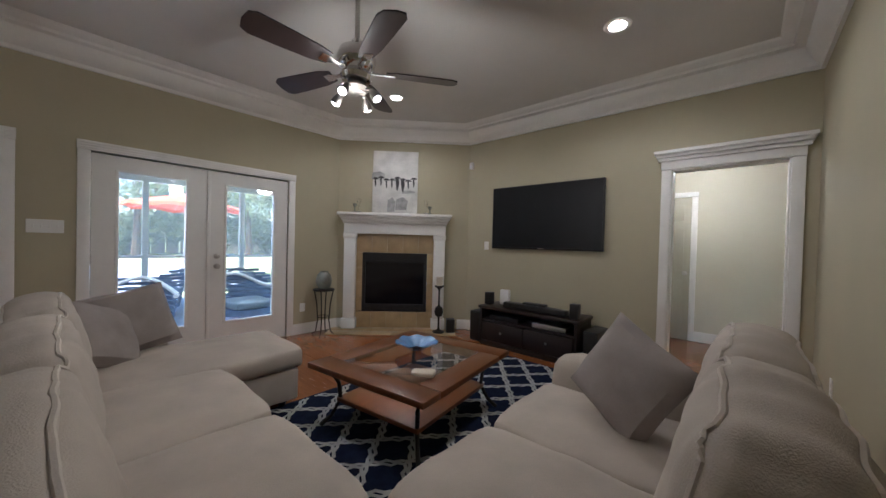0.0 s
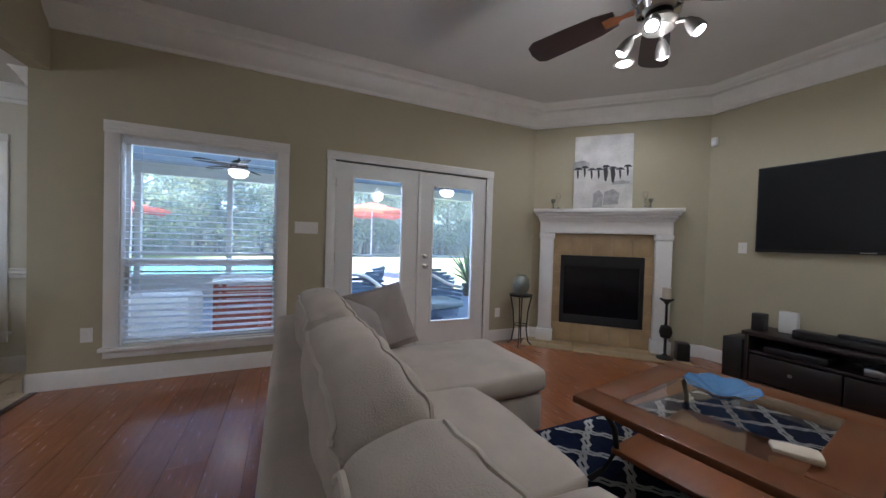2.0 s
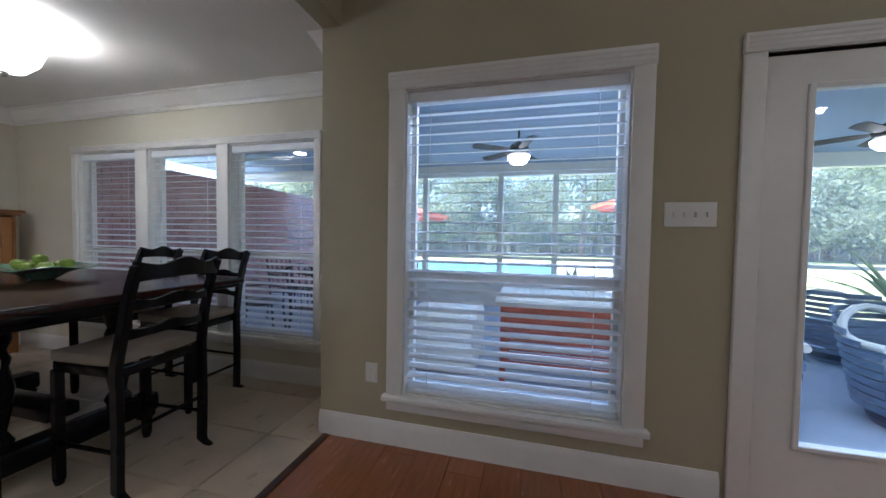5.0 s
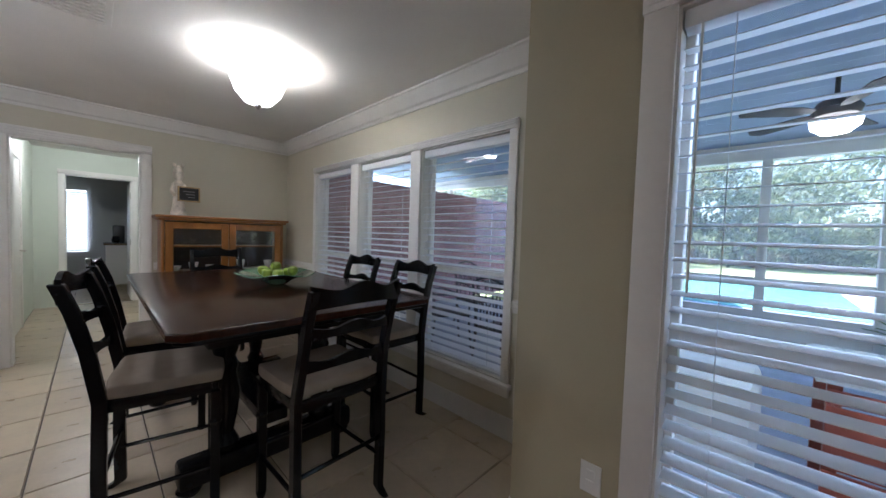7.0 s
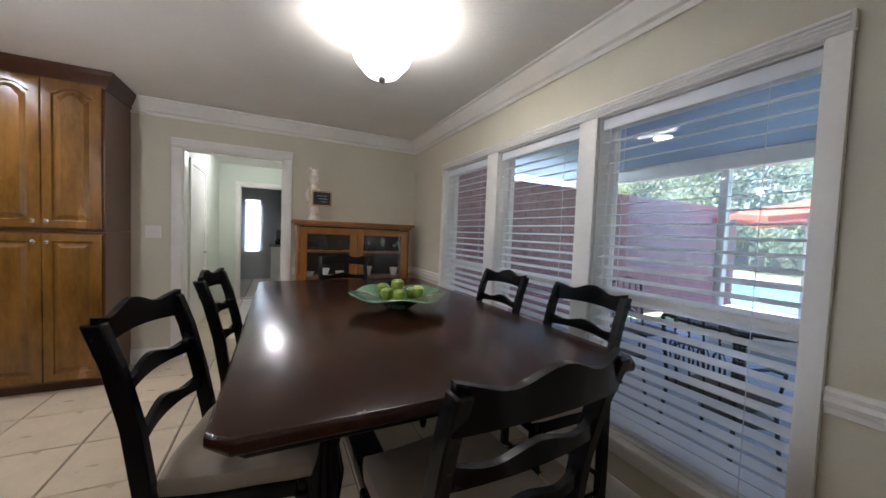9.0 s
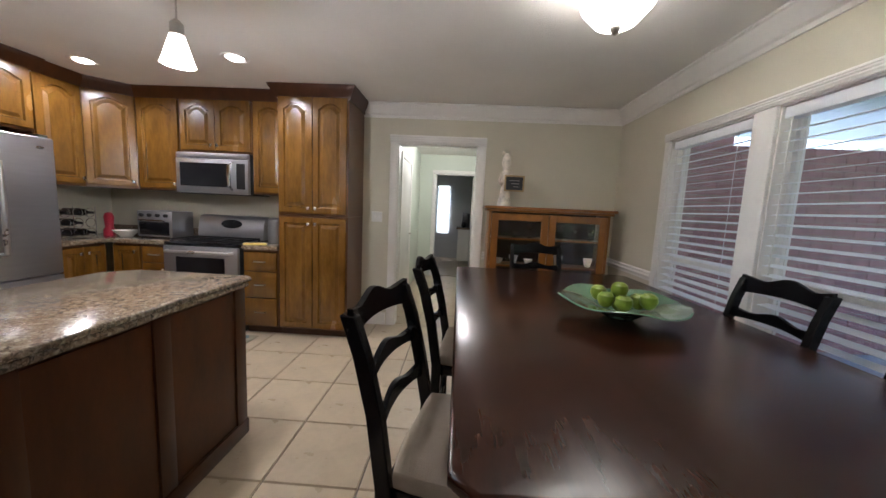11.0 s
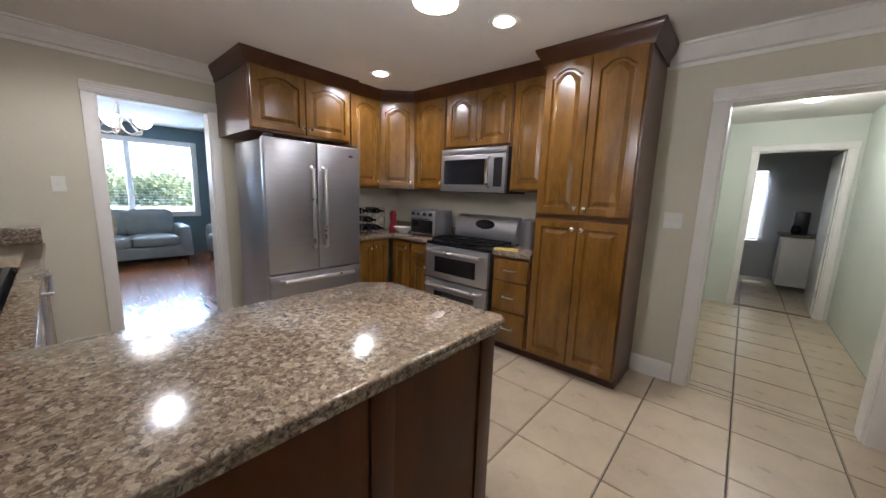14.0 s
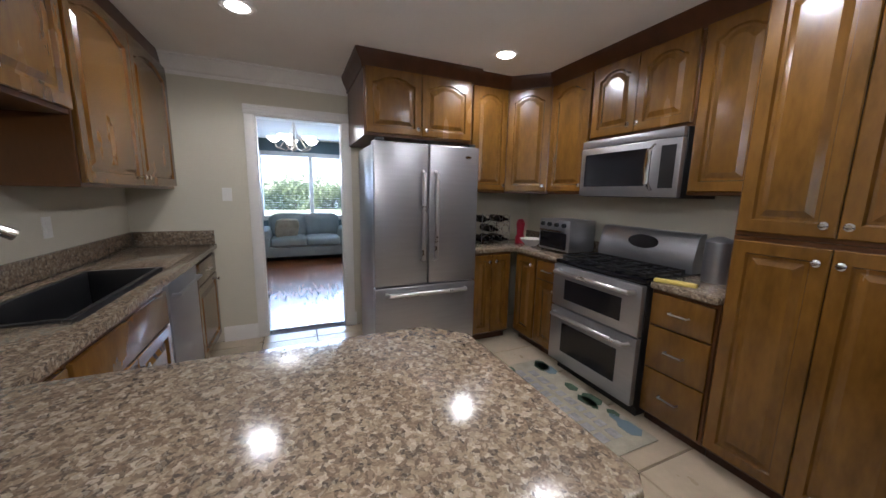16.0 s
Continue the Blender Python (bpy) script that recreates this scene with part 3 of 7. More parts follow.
def window(i, face, a, b, z0, z1, meet, label, tilt=8):
    """A sash window in the depth of the wall, with a horizontal blind in front of it."""
    w = thing("window_%d" % i, face - 0.10, (a + b) / 2, z0, label, "window", kind="structure")
    x0, x1 = face - 0.13, face - 0.085
    fr = bmesh.new()
    for u0, u1, v0, v1 in ((a, a + 0.035, z0, z1), (b - 0.035, b, z0, z1), (a + 0.035, b - 0.035, z0, z0 + 0.04), (a + 0.035, b - 0.035, z1 - 0.035, z1), (a + 0.035, b - 0.035, meet - 0.025, meet + 0.025)):
        box(x0, x1, u0, u1, v0, v1, 0.003, 1, bm=fr)
    part("window_frame", fr, M["trim"], w)
    for v0, v1 in ((z0 + 0.04, meet - 0.025), (meet + 0.025, z1 - 0.035)):
        p = part("pane", box(face - 0.11, face - 0.106, a + 0.035, b - 0.035, v0, v1), M["glass"], w)
        p.visible_shadow = False
    li = bmesh.new()
    for u0, u1, v0, v1 in ((a, a + 0.008, z0, z1), (b - 0.008, b, z0, z1), (a + 0.008, b - 0.008, z1 - 0.008, z1), (a + 0.008, b - 0.008, z0, z0 + 0.008)):
        box(x1, face, u0, u1, v0, v1, bm=li)
    part("reveal", li, M["trim"], w)
    bl = thing("window_blind", face - 0.045, (a + b) / 2, z0, "white horizontal slat blind lowered, slats open", "blind", "window blinds")
    g = b - a - 0.03
    part("headrail", box(face - 0.075, face - 0.012, a + 0.012, b - 0.012, z1 - 0.07, z1 - 0.012, 0.004), M["white_slat"], bl)
    part("bottom_rail", box(face - 0.07, face - 0.02, a + 0.015, b - 0.015, z0 + 0.012, z0 + 0.03, 0.004), M["white_slat"], bl)
    me = slat_mesh(g, tilt=tilt)
    n = int((z1 - z0 - 0.12) / 0.055)
    for k in range(n):
        s = new("slat", me)
        s.parent = bl
        s.location = (0, 0, 0.055 + k * (z1 - z0 - 0.13) / n)
    for yy in (a + 0.14, b - 0.14):
        part("cord", tube([(face - 0.019, yy, z0 + 0.03), (face - 0.019, yy, z1 - 0.07)], 0.0015, 5), M["white_slat"], bl)
    part("tilt_wand", tube([(face - 0.012, a + 0.06, z1 - 0.9), (face - 0.012, a + 0.06, z1 - 0.07)], 0.004, 6), M["white_plastic"], bl)
    return w


window(1, W, *LW[:2], LW[2], LW[3], 0.985, "white double-hung window with a slatted blind")
for i, o in enumerate(DWS):
    window(2 + i, D, o[0], o[1], o[2], o[3], 1.03, "white double-hung dining window with a slatted blind", 9)


# french doors
def french(name, a, b, ga, gb, hinge):
    """One leaf: a solid border round a tall pane."""
    x0, x1 = W - 0.055, W - 0.010
    z0, z1 = 0.012, 2.036
    g0, g1 = 0.31, 1.885
    d = thing(name, x0, (a + b) / 2, z0, "white french door leaf with one tall clear pane, closed", "door", kind="structure")
    bm = bmesh.new()
    for u0, u1, v0, v1 in ((a, ga, z0, z1), (gb, b, z0, z1), (ga, gb, z0, g0), (ga, gb, g1, z1)):
        box(x0, x1, u0, u1, v0, v1, bm=bm)
    part("leaf", bm, M["door_white"], d)
    st = bmesh.new()
    for u0, u1, v0, v1 in ((ga - 0.022, ga + 0.004, g0 - 0.02, g1 + 0.02), (gb - 0.004, gb + 0.022, g0 - 0.02, g1 + 0.02), (ga + 0.004, gb - 0.004, g0 - 0.022, g0 + 0.004), (ga + 0.004, gb - 0.004, g1 - 0.004, g1 + 0.022)):
        box(x1 - 0.004, x1 + 0.010, u0, u1, v0, v1, 0.004, 1, bm=st)
    part("glazing_bead", st, M["trim"], d)
    p = part("pane", box(x0 + 0.018, x0 + 0.024, ga, gb, g0, g1), M["glass"], d)
    p.visible_shadow = False
    for z in (0.25, 1.05, 1.82):
        part("hinge", tube([(W + 0.002, hinge, z - 0.05), (W + 0.002, hinge, z + 0.05)], 0.008, 8), M["nickel"], d)
    return d


mid = (FR[0] + FR[1]) / 2 + 0.02
french("door_1", FR[0] + 0.004, mid - 0.004, 0.825, 1.356, FR[0] + 0.002)
leaf2 = french("door_2", mid + 0.004, FR[1] - 0.004, 1.736, 2.262, FR[1] - 0.002)
part("astragal", box(W - 0.010, W + 0.008, mid - 0.018, mid + 0.018, 0.02, 2.03, 0.004), M["door_white"], leaf2)
for z, r in ((0.955, 0.028), (1.07, 0.022)):
    k = lathe([(0, 0), (0.03, 0.0), (0.03, 0.006), (0.012, 0.012), (0.012, 0.03), (r, 0.04), (r, 0.055), (0, 0.065)], n=14)
    k.transform(pose(W - 0.010, 1.644, z, 0, 90, 0))
    part("door_knob" if r > 0.025 else "deadbolt", k, M["nickel"], leaf2)
jamb("jamb_french_doors", "y", W - T, W - 0.0005, FR[0] - 0.012, FR[1] + 0.012, 0, FR[3] + 0.012)
single("sill_french_doors", box(W - T - 0.04, W, FR[0], FR[1], -0.01, 0.010, 0.003), M["nickel"], "metal door threshold", "threshold", kind="structure")


# wall plates
def plate(name, face, axis, at, z, w, h, out, label, n=0, slots=0):
    if axis == "x":
        t = thing(name, face, at, z, label, "wall plate")
    else:
        t = thing(name, at, face, z, label, "wall plate")

    def put(nm, du, dz, ww, hh, d, m):
        if axis == "x":
            part(nm, box(min(face, face + out * d), max(face, face + out * d), at + du - ww / 2, at + du + ww / 2, z + dz - hh / 2, z + dz + hh / 2, 0.002, 1), m, t)
        else:
            part(nm, box(at + du - ww / 2, at + du + ww / 2, min(face, face + out * d), max(face, face + out * d), z + dz - hh / 2, z + dz + hh / 2, 0.002, 1), m, t)
    put("plate", 0, 0, w, h, 0.006, M["white_plastic"])
    for k in range(n):
        put("toggle", (k - (n - 1) / 2) * 0.046, 0, 0.010, 0.024, 0.018, M["white_plastic"])
    for k in range(slots):
        put("socket", 0, 0.02 - 0.04 * k, 0.032, 0.028, 0.009, M["white_plastic"])


plate("light_switch", W, "x", 0.37, 1.34, 0.215, 0.115, 1, "white four-gang switch plate beside the french doors", 4)
plate("wall_outlet", W, "x", -1.24, 0.41, 0.075, 0.115, 1, "white duplex wall outlet", 0, 2)
plate("wall_outlet", W, "x", 2.66, 0.36, 0.075, 0.115, 1, "white duplex wall outlet", 0, 2)
plate("light_switch", N, "y", -2.43, 1.27, 0.075, 0.115, -1, "white single switch plate", 1)
plate("light_switch", S, "y", -2.11, 1.24, 0.12, 0.115, 1, "white double switch plate", 2)
plate("light_switch", E, "x", -2.60, 1.36, 0.075, 0.115, -1, "white single switch plate", 1)
plate("wall_outlet", D, "x", -1.80, 0.42, 0.075, 0.115, 1, "white duplex wall outlet", 0, 2)
plate("wall_outlet", EL, "x", 3.75, 0.42, 0.075, 0.115, -1, "white duplex wall outlet", 0, 2)
plate("wall_outlet", KN, "y", 0.35, 1.18, 0.075, 0.115, -1, "white duplex wall outlet", 0, 2)

# ---- rooms beyond ----
# hall north of the living room
wall("wall_hall_north", -2.0, 2.2, 6.4, 6.5, 0, 2.44, M["wall_cream"], (), "x")
wall("wall_hall_west", -2.1, -2.0, N + T, 6.5, 0, 2.44, M["wall_cream"], (), "y")
wall("wall_hall_east", 2.2, 2.3, N + T, 6.5, 0, 2.44, M["wall_cream"], (), "y")
trim("baseboard", BASE, [(2.2, 6.4), (-0.17, 6.4)], "white baseboard")
cased("casing_hall_door", "x", 6.4, -1, -0.98, -0.22, 0, 2.03, "cream door casing", 0.07)
hd = thing("door_3", -0.6, 6.395, 0, "six-panel door, closed, its shade put into the colour", "door", kind="structure")
part("leaf", box(-0.98, -0.22, 6.385, 6.399, 0.01, 2.03, 0.002), M["door_shaded"], hd)
for k in range(2):
    for z0, z1 in ((0.2, 0.85), (0.98, 1.6), (1.7, 1.92)):
        part("panel", box(-0.90 + k * 0.33, -0.63 + k * 0.33, 6.375, 6.386, z0, z1, 0.008), M["door_shaded"], hd)
k = lathe([(0, 0), (0.03, 0.0), (0.03, 0.006), (0.012, 0.012), (0.012, 0.03), (0.026, 0.04), (0.026, 0.055), (0, 0.065)], n=14)
k.transform(pose(-0.28, 6.385, 0.95, 90, 0, 0))
part("door_handle", k, M["nickel"], hd)

# corridor and utility room to the south
wall("wall_corridor_east", -2.22, -2.12, -8.66, S - T - 0.002, 0, 2.42, M["wall_mint"], (), "y")
wall("wall_corridor_west", -3.52, -3.42, -8.66, S - T - 0.002, 0, 2.42, M["wall_mint"], (), "y")
UD = (-3.31, -2.54, 0, 2.05)
wall("wall_corridor_end", -4.2, -1.5, -8.76, -8.66, 0, 2.42, M["wall_mint"], [UD], "x")
cased("casing_utility_door", "x", -8.66, 1, UD[0], UD[1], 0, UD[3], "white doorway casing", 0.07)
jamb("jamb_utility", "x", -8.76, -8.661, *UD)
wall("wall_utility_south", -4.2, -1.5, -11.5, -11.4, 0, 2.42, M["wall_grey"], [(-2.74, -2.42, 0.7, 2.0)], "x")
wall("wall_utility_west", -4.3, -4.2, -11.4, -8.76, 0, 2.42, M["wall_grey"], (), "y")
wall("wall_utility_east", -1.5, -1.4, -11.4, -8.76, 0, 2.42, M["wall_grey"], (), "y")
cd = thing("door_4", -2.225, -6.9, 0, "white interior door in the corridor, closed", "door", kind="structure")
part("leaf", box(-2.232, -2.2205, -7.3, -6.5, 0.01, 2.03, 0.002), M["door_white"], cd)
for u0, u1, v0, v1 in ((-7.38, -7.3, 0, 2.1), (-6.5, -6.42, 0, 2.1), (-7.3, -6.5, 2.03, 2.1)):
    part("casing", box(-2.242, -2.2205, u0, u1, v0, v1, 0.003), M["trim"], cd)
part("door_handle", tube([(-2.235, -7.22, 0.95), (-2.28, -7.22, 0.95), (-2.28, -7.1, 0.95)], 0.01), M["nickel"], cd)
ud = thing("door_5", -3.31, -8.77, 0, "white door standing open into the utility room", "door", kind="structure")
part("leaf", box(-3.32, -3.285, -9.5, -8.775, 0.01, 2.03, 0.002), M["door_white"], ud)
for z in (0.3, 1.0, 1.8):
    part("hinge", tube([(-3.295, -8.768, z - 0.05), (-3.295, -8.768, z + 0.05)], 0.009), M["nickel"], ud)
ub = thing("window_blind", -2.58, -11.36, 0.7, "white slatted blind glowing with daylight", "blind", "window blinds")
ume = mesh_of("slat", turned(box(-0.17, 0.17, -0.025, 0.025, -0.0015, 0.0015), pose(0, 0, 0, 48, 0, 0)), M["white_slat"])
for k in range(28):
    s_ = new("slat", ume)
    s_.parent = ub
    s_.location = (0, 0, 0.03 + k * 0.045)
uc = thing("utility_cabinet", -3.6, -10.6, 0, "white base cabinet with a dark countertop", "cabinet")
part("body", box(-4.2, -3.02, -11.0, -10.3, 0.08, 0.88, 0.004), M["door_white"], uc)
part("worktop", box(-4.2, -2.98, -11.0, -10.26, 0.88, 0.92, 0.006), M["granite"], uc)
cm = thing("coffee_maker", -3.2, -10.6, 0.92, "black drip coffee maker on the utility counter", "coffee maker")
part("body", box(-3.3, -3.12, -10.72, -10.5, 0.92, 1.28, 0.02), M["black"], cm)
part("carafe", lathe([(0.05, 0), (0.065, 0.05), (0.05, 0.12), (0.04, 0.13)], -3.16, -10.47, 0.93), M["gloss_black"], cm)

# front room to the east
wall("wall_front_far", 6.2, 6.3, -6.5, -0.8, 0, 2.5, M["wall_blue"], [(-4.5, -2.55, 0.85, 2.14)], "y")
wall("wall_front_south", E + T, 6.3, -6.6, -6.5, 0, 2.5, M["wall_blue"], (), "x")
wall("wall_front_north", E + T, 6.3, -0.8, -0.7, 0, 2.5, M["wall_blue"], (), "x")
wall("wall_front_back", E + T, E + T + 0.02, -6.5, ED[0], 0, 2.5, M["wall_blue"], (), "y")
fw = thing("window_9", 6.2, -3.5, 0.85, "white double window with slatted blinds, bright daylight behind", "window", kind="structure")
for u0, u1, v0, v1 in ((-4.60, -4.50, 0.75, 2.24), (-2.55, -2.45, 0.75, 2.24), (-4.5, -2.55, 2.14, 2.24), (-4.5, -2.55, 0.75, 0.85), (-3.57, -3.48, 0.85, 2.14)):
    part("window_frame", box(6.17, 6.22, u0, u1, v0, v1, 0.004), M["trim"], fw)
fb2 = thing("window_blind", 6.15, -3.52, 0.85, "white slatted blinds lowered, slats open", "blind", "window blinds")
fme = mesh_of("slat", box(-0.02, 0.02, -0.46, 0.46, -0.0015, 0.0015), M["white_slat"])
for yy in (-4.03, -3.02):
    for k in range(24):
        s_ = new("slat", fme)
        s_.parent = fb2
        s_.location = (0, yy + 3.52, 0.03 + k * 0.052)


# ---- lamps ----
def can_light(x, y, z, watts):
    t = thing("recessed_light", x, y, z, "round recessed ceiling light with a white rim, lit", "ceiling light", "recessed ceiling lights")
    part("rim", lathe([(0.065, -0.004), (0.095, -0.006), (0.10, 0.0), (0.065, 0.0)], x, y, z, 28), M["trim"], t)
    part("lens", lathe([(0.066, -0.003), (0.05, -0.012), (0, -0.016)], x, y, z, 24), M["can_glow"], t)
    downlight(x, y, z - 0.03, watts, SOFT)


CANS_LIVING = [(-0.425, 3.32), (-2.79, 3.10)]
CANS_KITCHEN = [(0.165, -4.66), (-1.225, -4.53), (0.28, -2.89)]
for x, y in CANS_LIVING:
    can_light(x, y, H, 38)
for x, y in CANS_KITCHEN:
    can_light(x, y, C, 46)


def bowl_lamp(x, y, z, r, watts, label, stem=0.10):
    t = thing("ceiling_lamp", x, y, z, label, "ceiling light")
    part("ceiling_plate", lathe([(0.06, -0.02), (0.065, -0.005), (0.065, 0)], x, y, z), M["nickel"], t)
    part("stem", tube([(x, y, z - 0.02), (x, y, z - stem - 0.2)], 0.008), M["nickel"], t)
    for k in range(3):
        a = 2.1 * k
        c, s = math.cos(a), math.sin(a)
        part("arm", tube([(x, y, z - 0.03), (x + 0.05 * c, y + 0.05 * s, z - 0.05), (x + r * 0.9 * c, y + r * 0.9 * s, z - stem)], 0.006), M["nickel"], t)
    part("glass_bowl", lathe([(0.02, -stem - 0.20), (r * 0.45, -stem - 0.185), (r * 0.75, -stem - 0.12), (r * 0.88, -stem - 0.05), (r, -stem + 0.01), (r * 0.97, -stem + 0.012), (r * 0.85, -stem - 0.045), (r * 0.7, -stem - 0.11), (r * 0.4, -stem - 0.17), (0.0, -stem - 0.19)], x, y, z, 32), M["lamp_glass"], t)
    part("finial", lathe([(0, -stem - 0.235), (0.014, -stem - 0.225), (0.022, -stem - 0.205), (0.02, -stem - 0.195), (0, -stem - 0.195)], x, y, z), M["nickel"], t)
    bulb(x, y, z - stem - 0.04, watts, SOFT, 0.05)
    return t


bowl_lamp(-3.645, -3.38, C, 0.19, 22, "frosted glass bowl ceiling lamp on a nickel stem, lit")
for x, y, z, w_ in ((-2.85, -7.3, 2.42, 22), (-0.1, 5.5, 2.44, 22)):
    t = thing("flush_lamp", x, y, z, "small round frosted flush ceiling lamp, lit", "ceiling light")
    part("glass_bowl", lathe([(0, -0.09), (0.07, -0.08), (0.12, -0.045), (0.14, -0.01), (0.14, 0)], x, y, z, 24), M["lamp_glass"], t)
    bulb(x, y, z - 0.16, w_, SOFT, 0.06)

pd = thing("pendant_lamp", -1.70, -3.41, C, "conical frosted glass pendant lamp over the island, lit", "pendant lamp")
part("canopy", lathe([(0.055, -0.02), (0.06, 0)], -1.70, -3.41, C), M["nickel"], pd)
part("cord", tube([(-1.70, -3.41, C - 0.02), (-1.70, -3.41, 2.12)], 0.004, 6), M["nickel"], pd)
part("cap", lathe([(0.028, 0.0), (0.028, 0.05), (0.01, 0.07)], -1.70, -3.41, 2.085), M["nickel"], pd)
part("shade", lathe([(0.068, -0.125), (0.03, 0.0), (0.026, 0.0), (0.063, -0.123)], -1.70, -3.41, 2.085, 24), M["lamp_glass"], pd)
bulb(-1.70, -3.41, 1.92, 32, SOFT, 0.03)

# ceiling fan
FX, FY = -1.545, 1.73
fan = thing("ceiling_fan", FX, FY, H, "nickel ceiling fan with five dark blades and lit spot bulbs", "ceiling fan")
part("canopy", lathe([(0.03, -0.07), (0.065, -0.03), (0.07, 0)], FX, FY, H), M["nickel"], fan)
part("downrod", tube([(FX, FY, H - 0.05), (FX, FY, 2.50)], 0.016), M["nickel"], fan)
part("motor", lathe([(0.05, 2.26), (0.09, 2.27), (0.10, 2.30), (0.085, 2.33), (0.115, 2.36), (0.125, 2.41), (0.11, 2.46), (0.06, 2.49), (0.03, 2.53)], FX, FY, 0.045, 28), M["chrome"], fan)
part("light_plate", lathe([(0, 2.20), (0.06, 2.205), (0.085, 2.23), (0.06, 2.26)], FX, FY, 0.035, 24), M["nickel"], fan)
for k in range(5):
    a = radians(54 + 72 * k)
    bl = bmesh.new()
    out = [(0.19, -0.045), (0.28, -0.066), (0.45, -0.076), (0.62, -0.082), (0.66, -0.06), (0.672, 0), (0.66, 0.06), (0.62, 0.082), (0.45, 0.076), (0.28, 0.066), (0.19, 0.045)]
    slab(out, -0.004, 0.004, bm=bl)
    bl.transform(pose(FX, FY, 2.38, 0, 0, 54 + 72 * k) @ pose(0, 0, 0, 13, 0, 0))
    part("blade", bl, M["espresso"], fan)
    br = slab([(0.09, -0.02), (0.16, -0.012), (0.20, -0.03), (0.25, -0.028), (0.25, 0.028), (0.20, 0.03), (0.16, 0.012), (0.09, 0.02)], -0.010, -0.004)
    br.transform(pose(FX, FY, 2.38, 0, 0, 54 + 72 * k) @ pose(0, 0, 0, 13, 0, 0))
    part("blade_bracket", br, M["chrome"], fan)
for k in range(4):
    a = radians(25 + 90 * k)
    c, s = math.cos(a), math.sin(a)
    part("spot_arm", tube([(FX + 0.05 * c, FY + 0.05 * s, 2.26), (FX + 0.10 * c, FY + 0.10 * s, 2.25), (FX + 0.12 * c, FY + 0.12 * s, 2.235)], 0.010), M["pewter"], fan)
    sh = lathe([(0.034, -0.05), (0.03, -0.01), (0.018, 0.02), (0.012, 0.03)], n=16)
    sh.transform(pose(FX + 0.125 * c, FY + 0.125 * s, 2.225, 0, 0, 25 + 90 * k) @ pose(0, 0, 0, 0, -35, 0))
    part("spot_shade", sh, M["pewter"], fan)
    sb = lathe([(0, -0.065), (0.024, -0.055), (0.031, -0.035), (0.02, -0.02)], n=16)
    sb.transform(pose(FX + 0.125 * c, FY + 0.125 * s, 2.225, 0, 0, 25 + 90 * k) @ pose(0, 0, 0, 0, -35, 0))
    part("spot_bulb", sb, M["bulb"], fan)
bulb(FX, FY, 2.06, 26, WARM, 0.10)


# ---- living room ----
FCX = -0.12


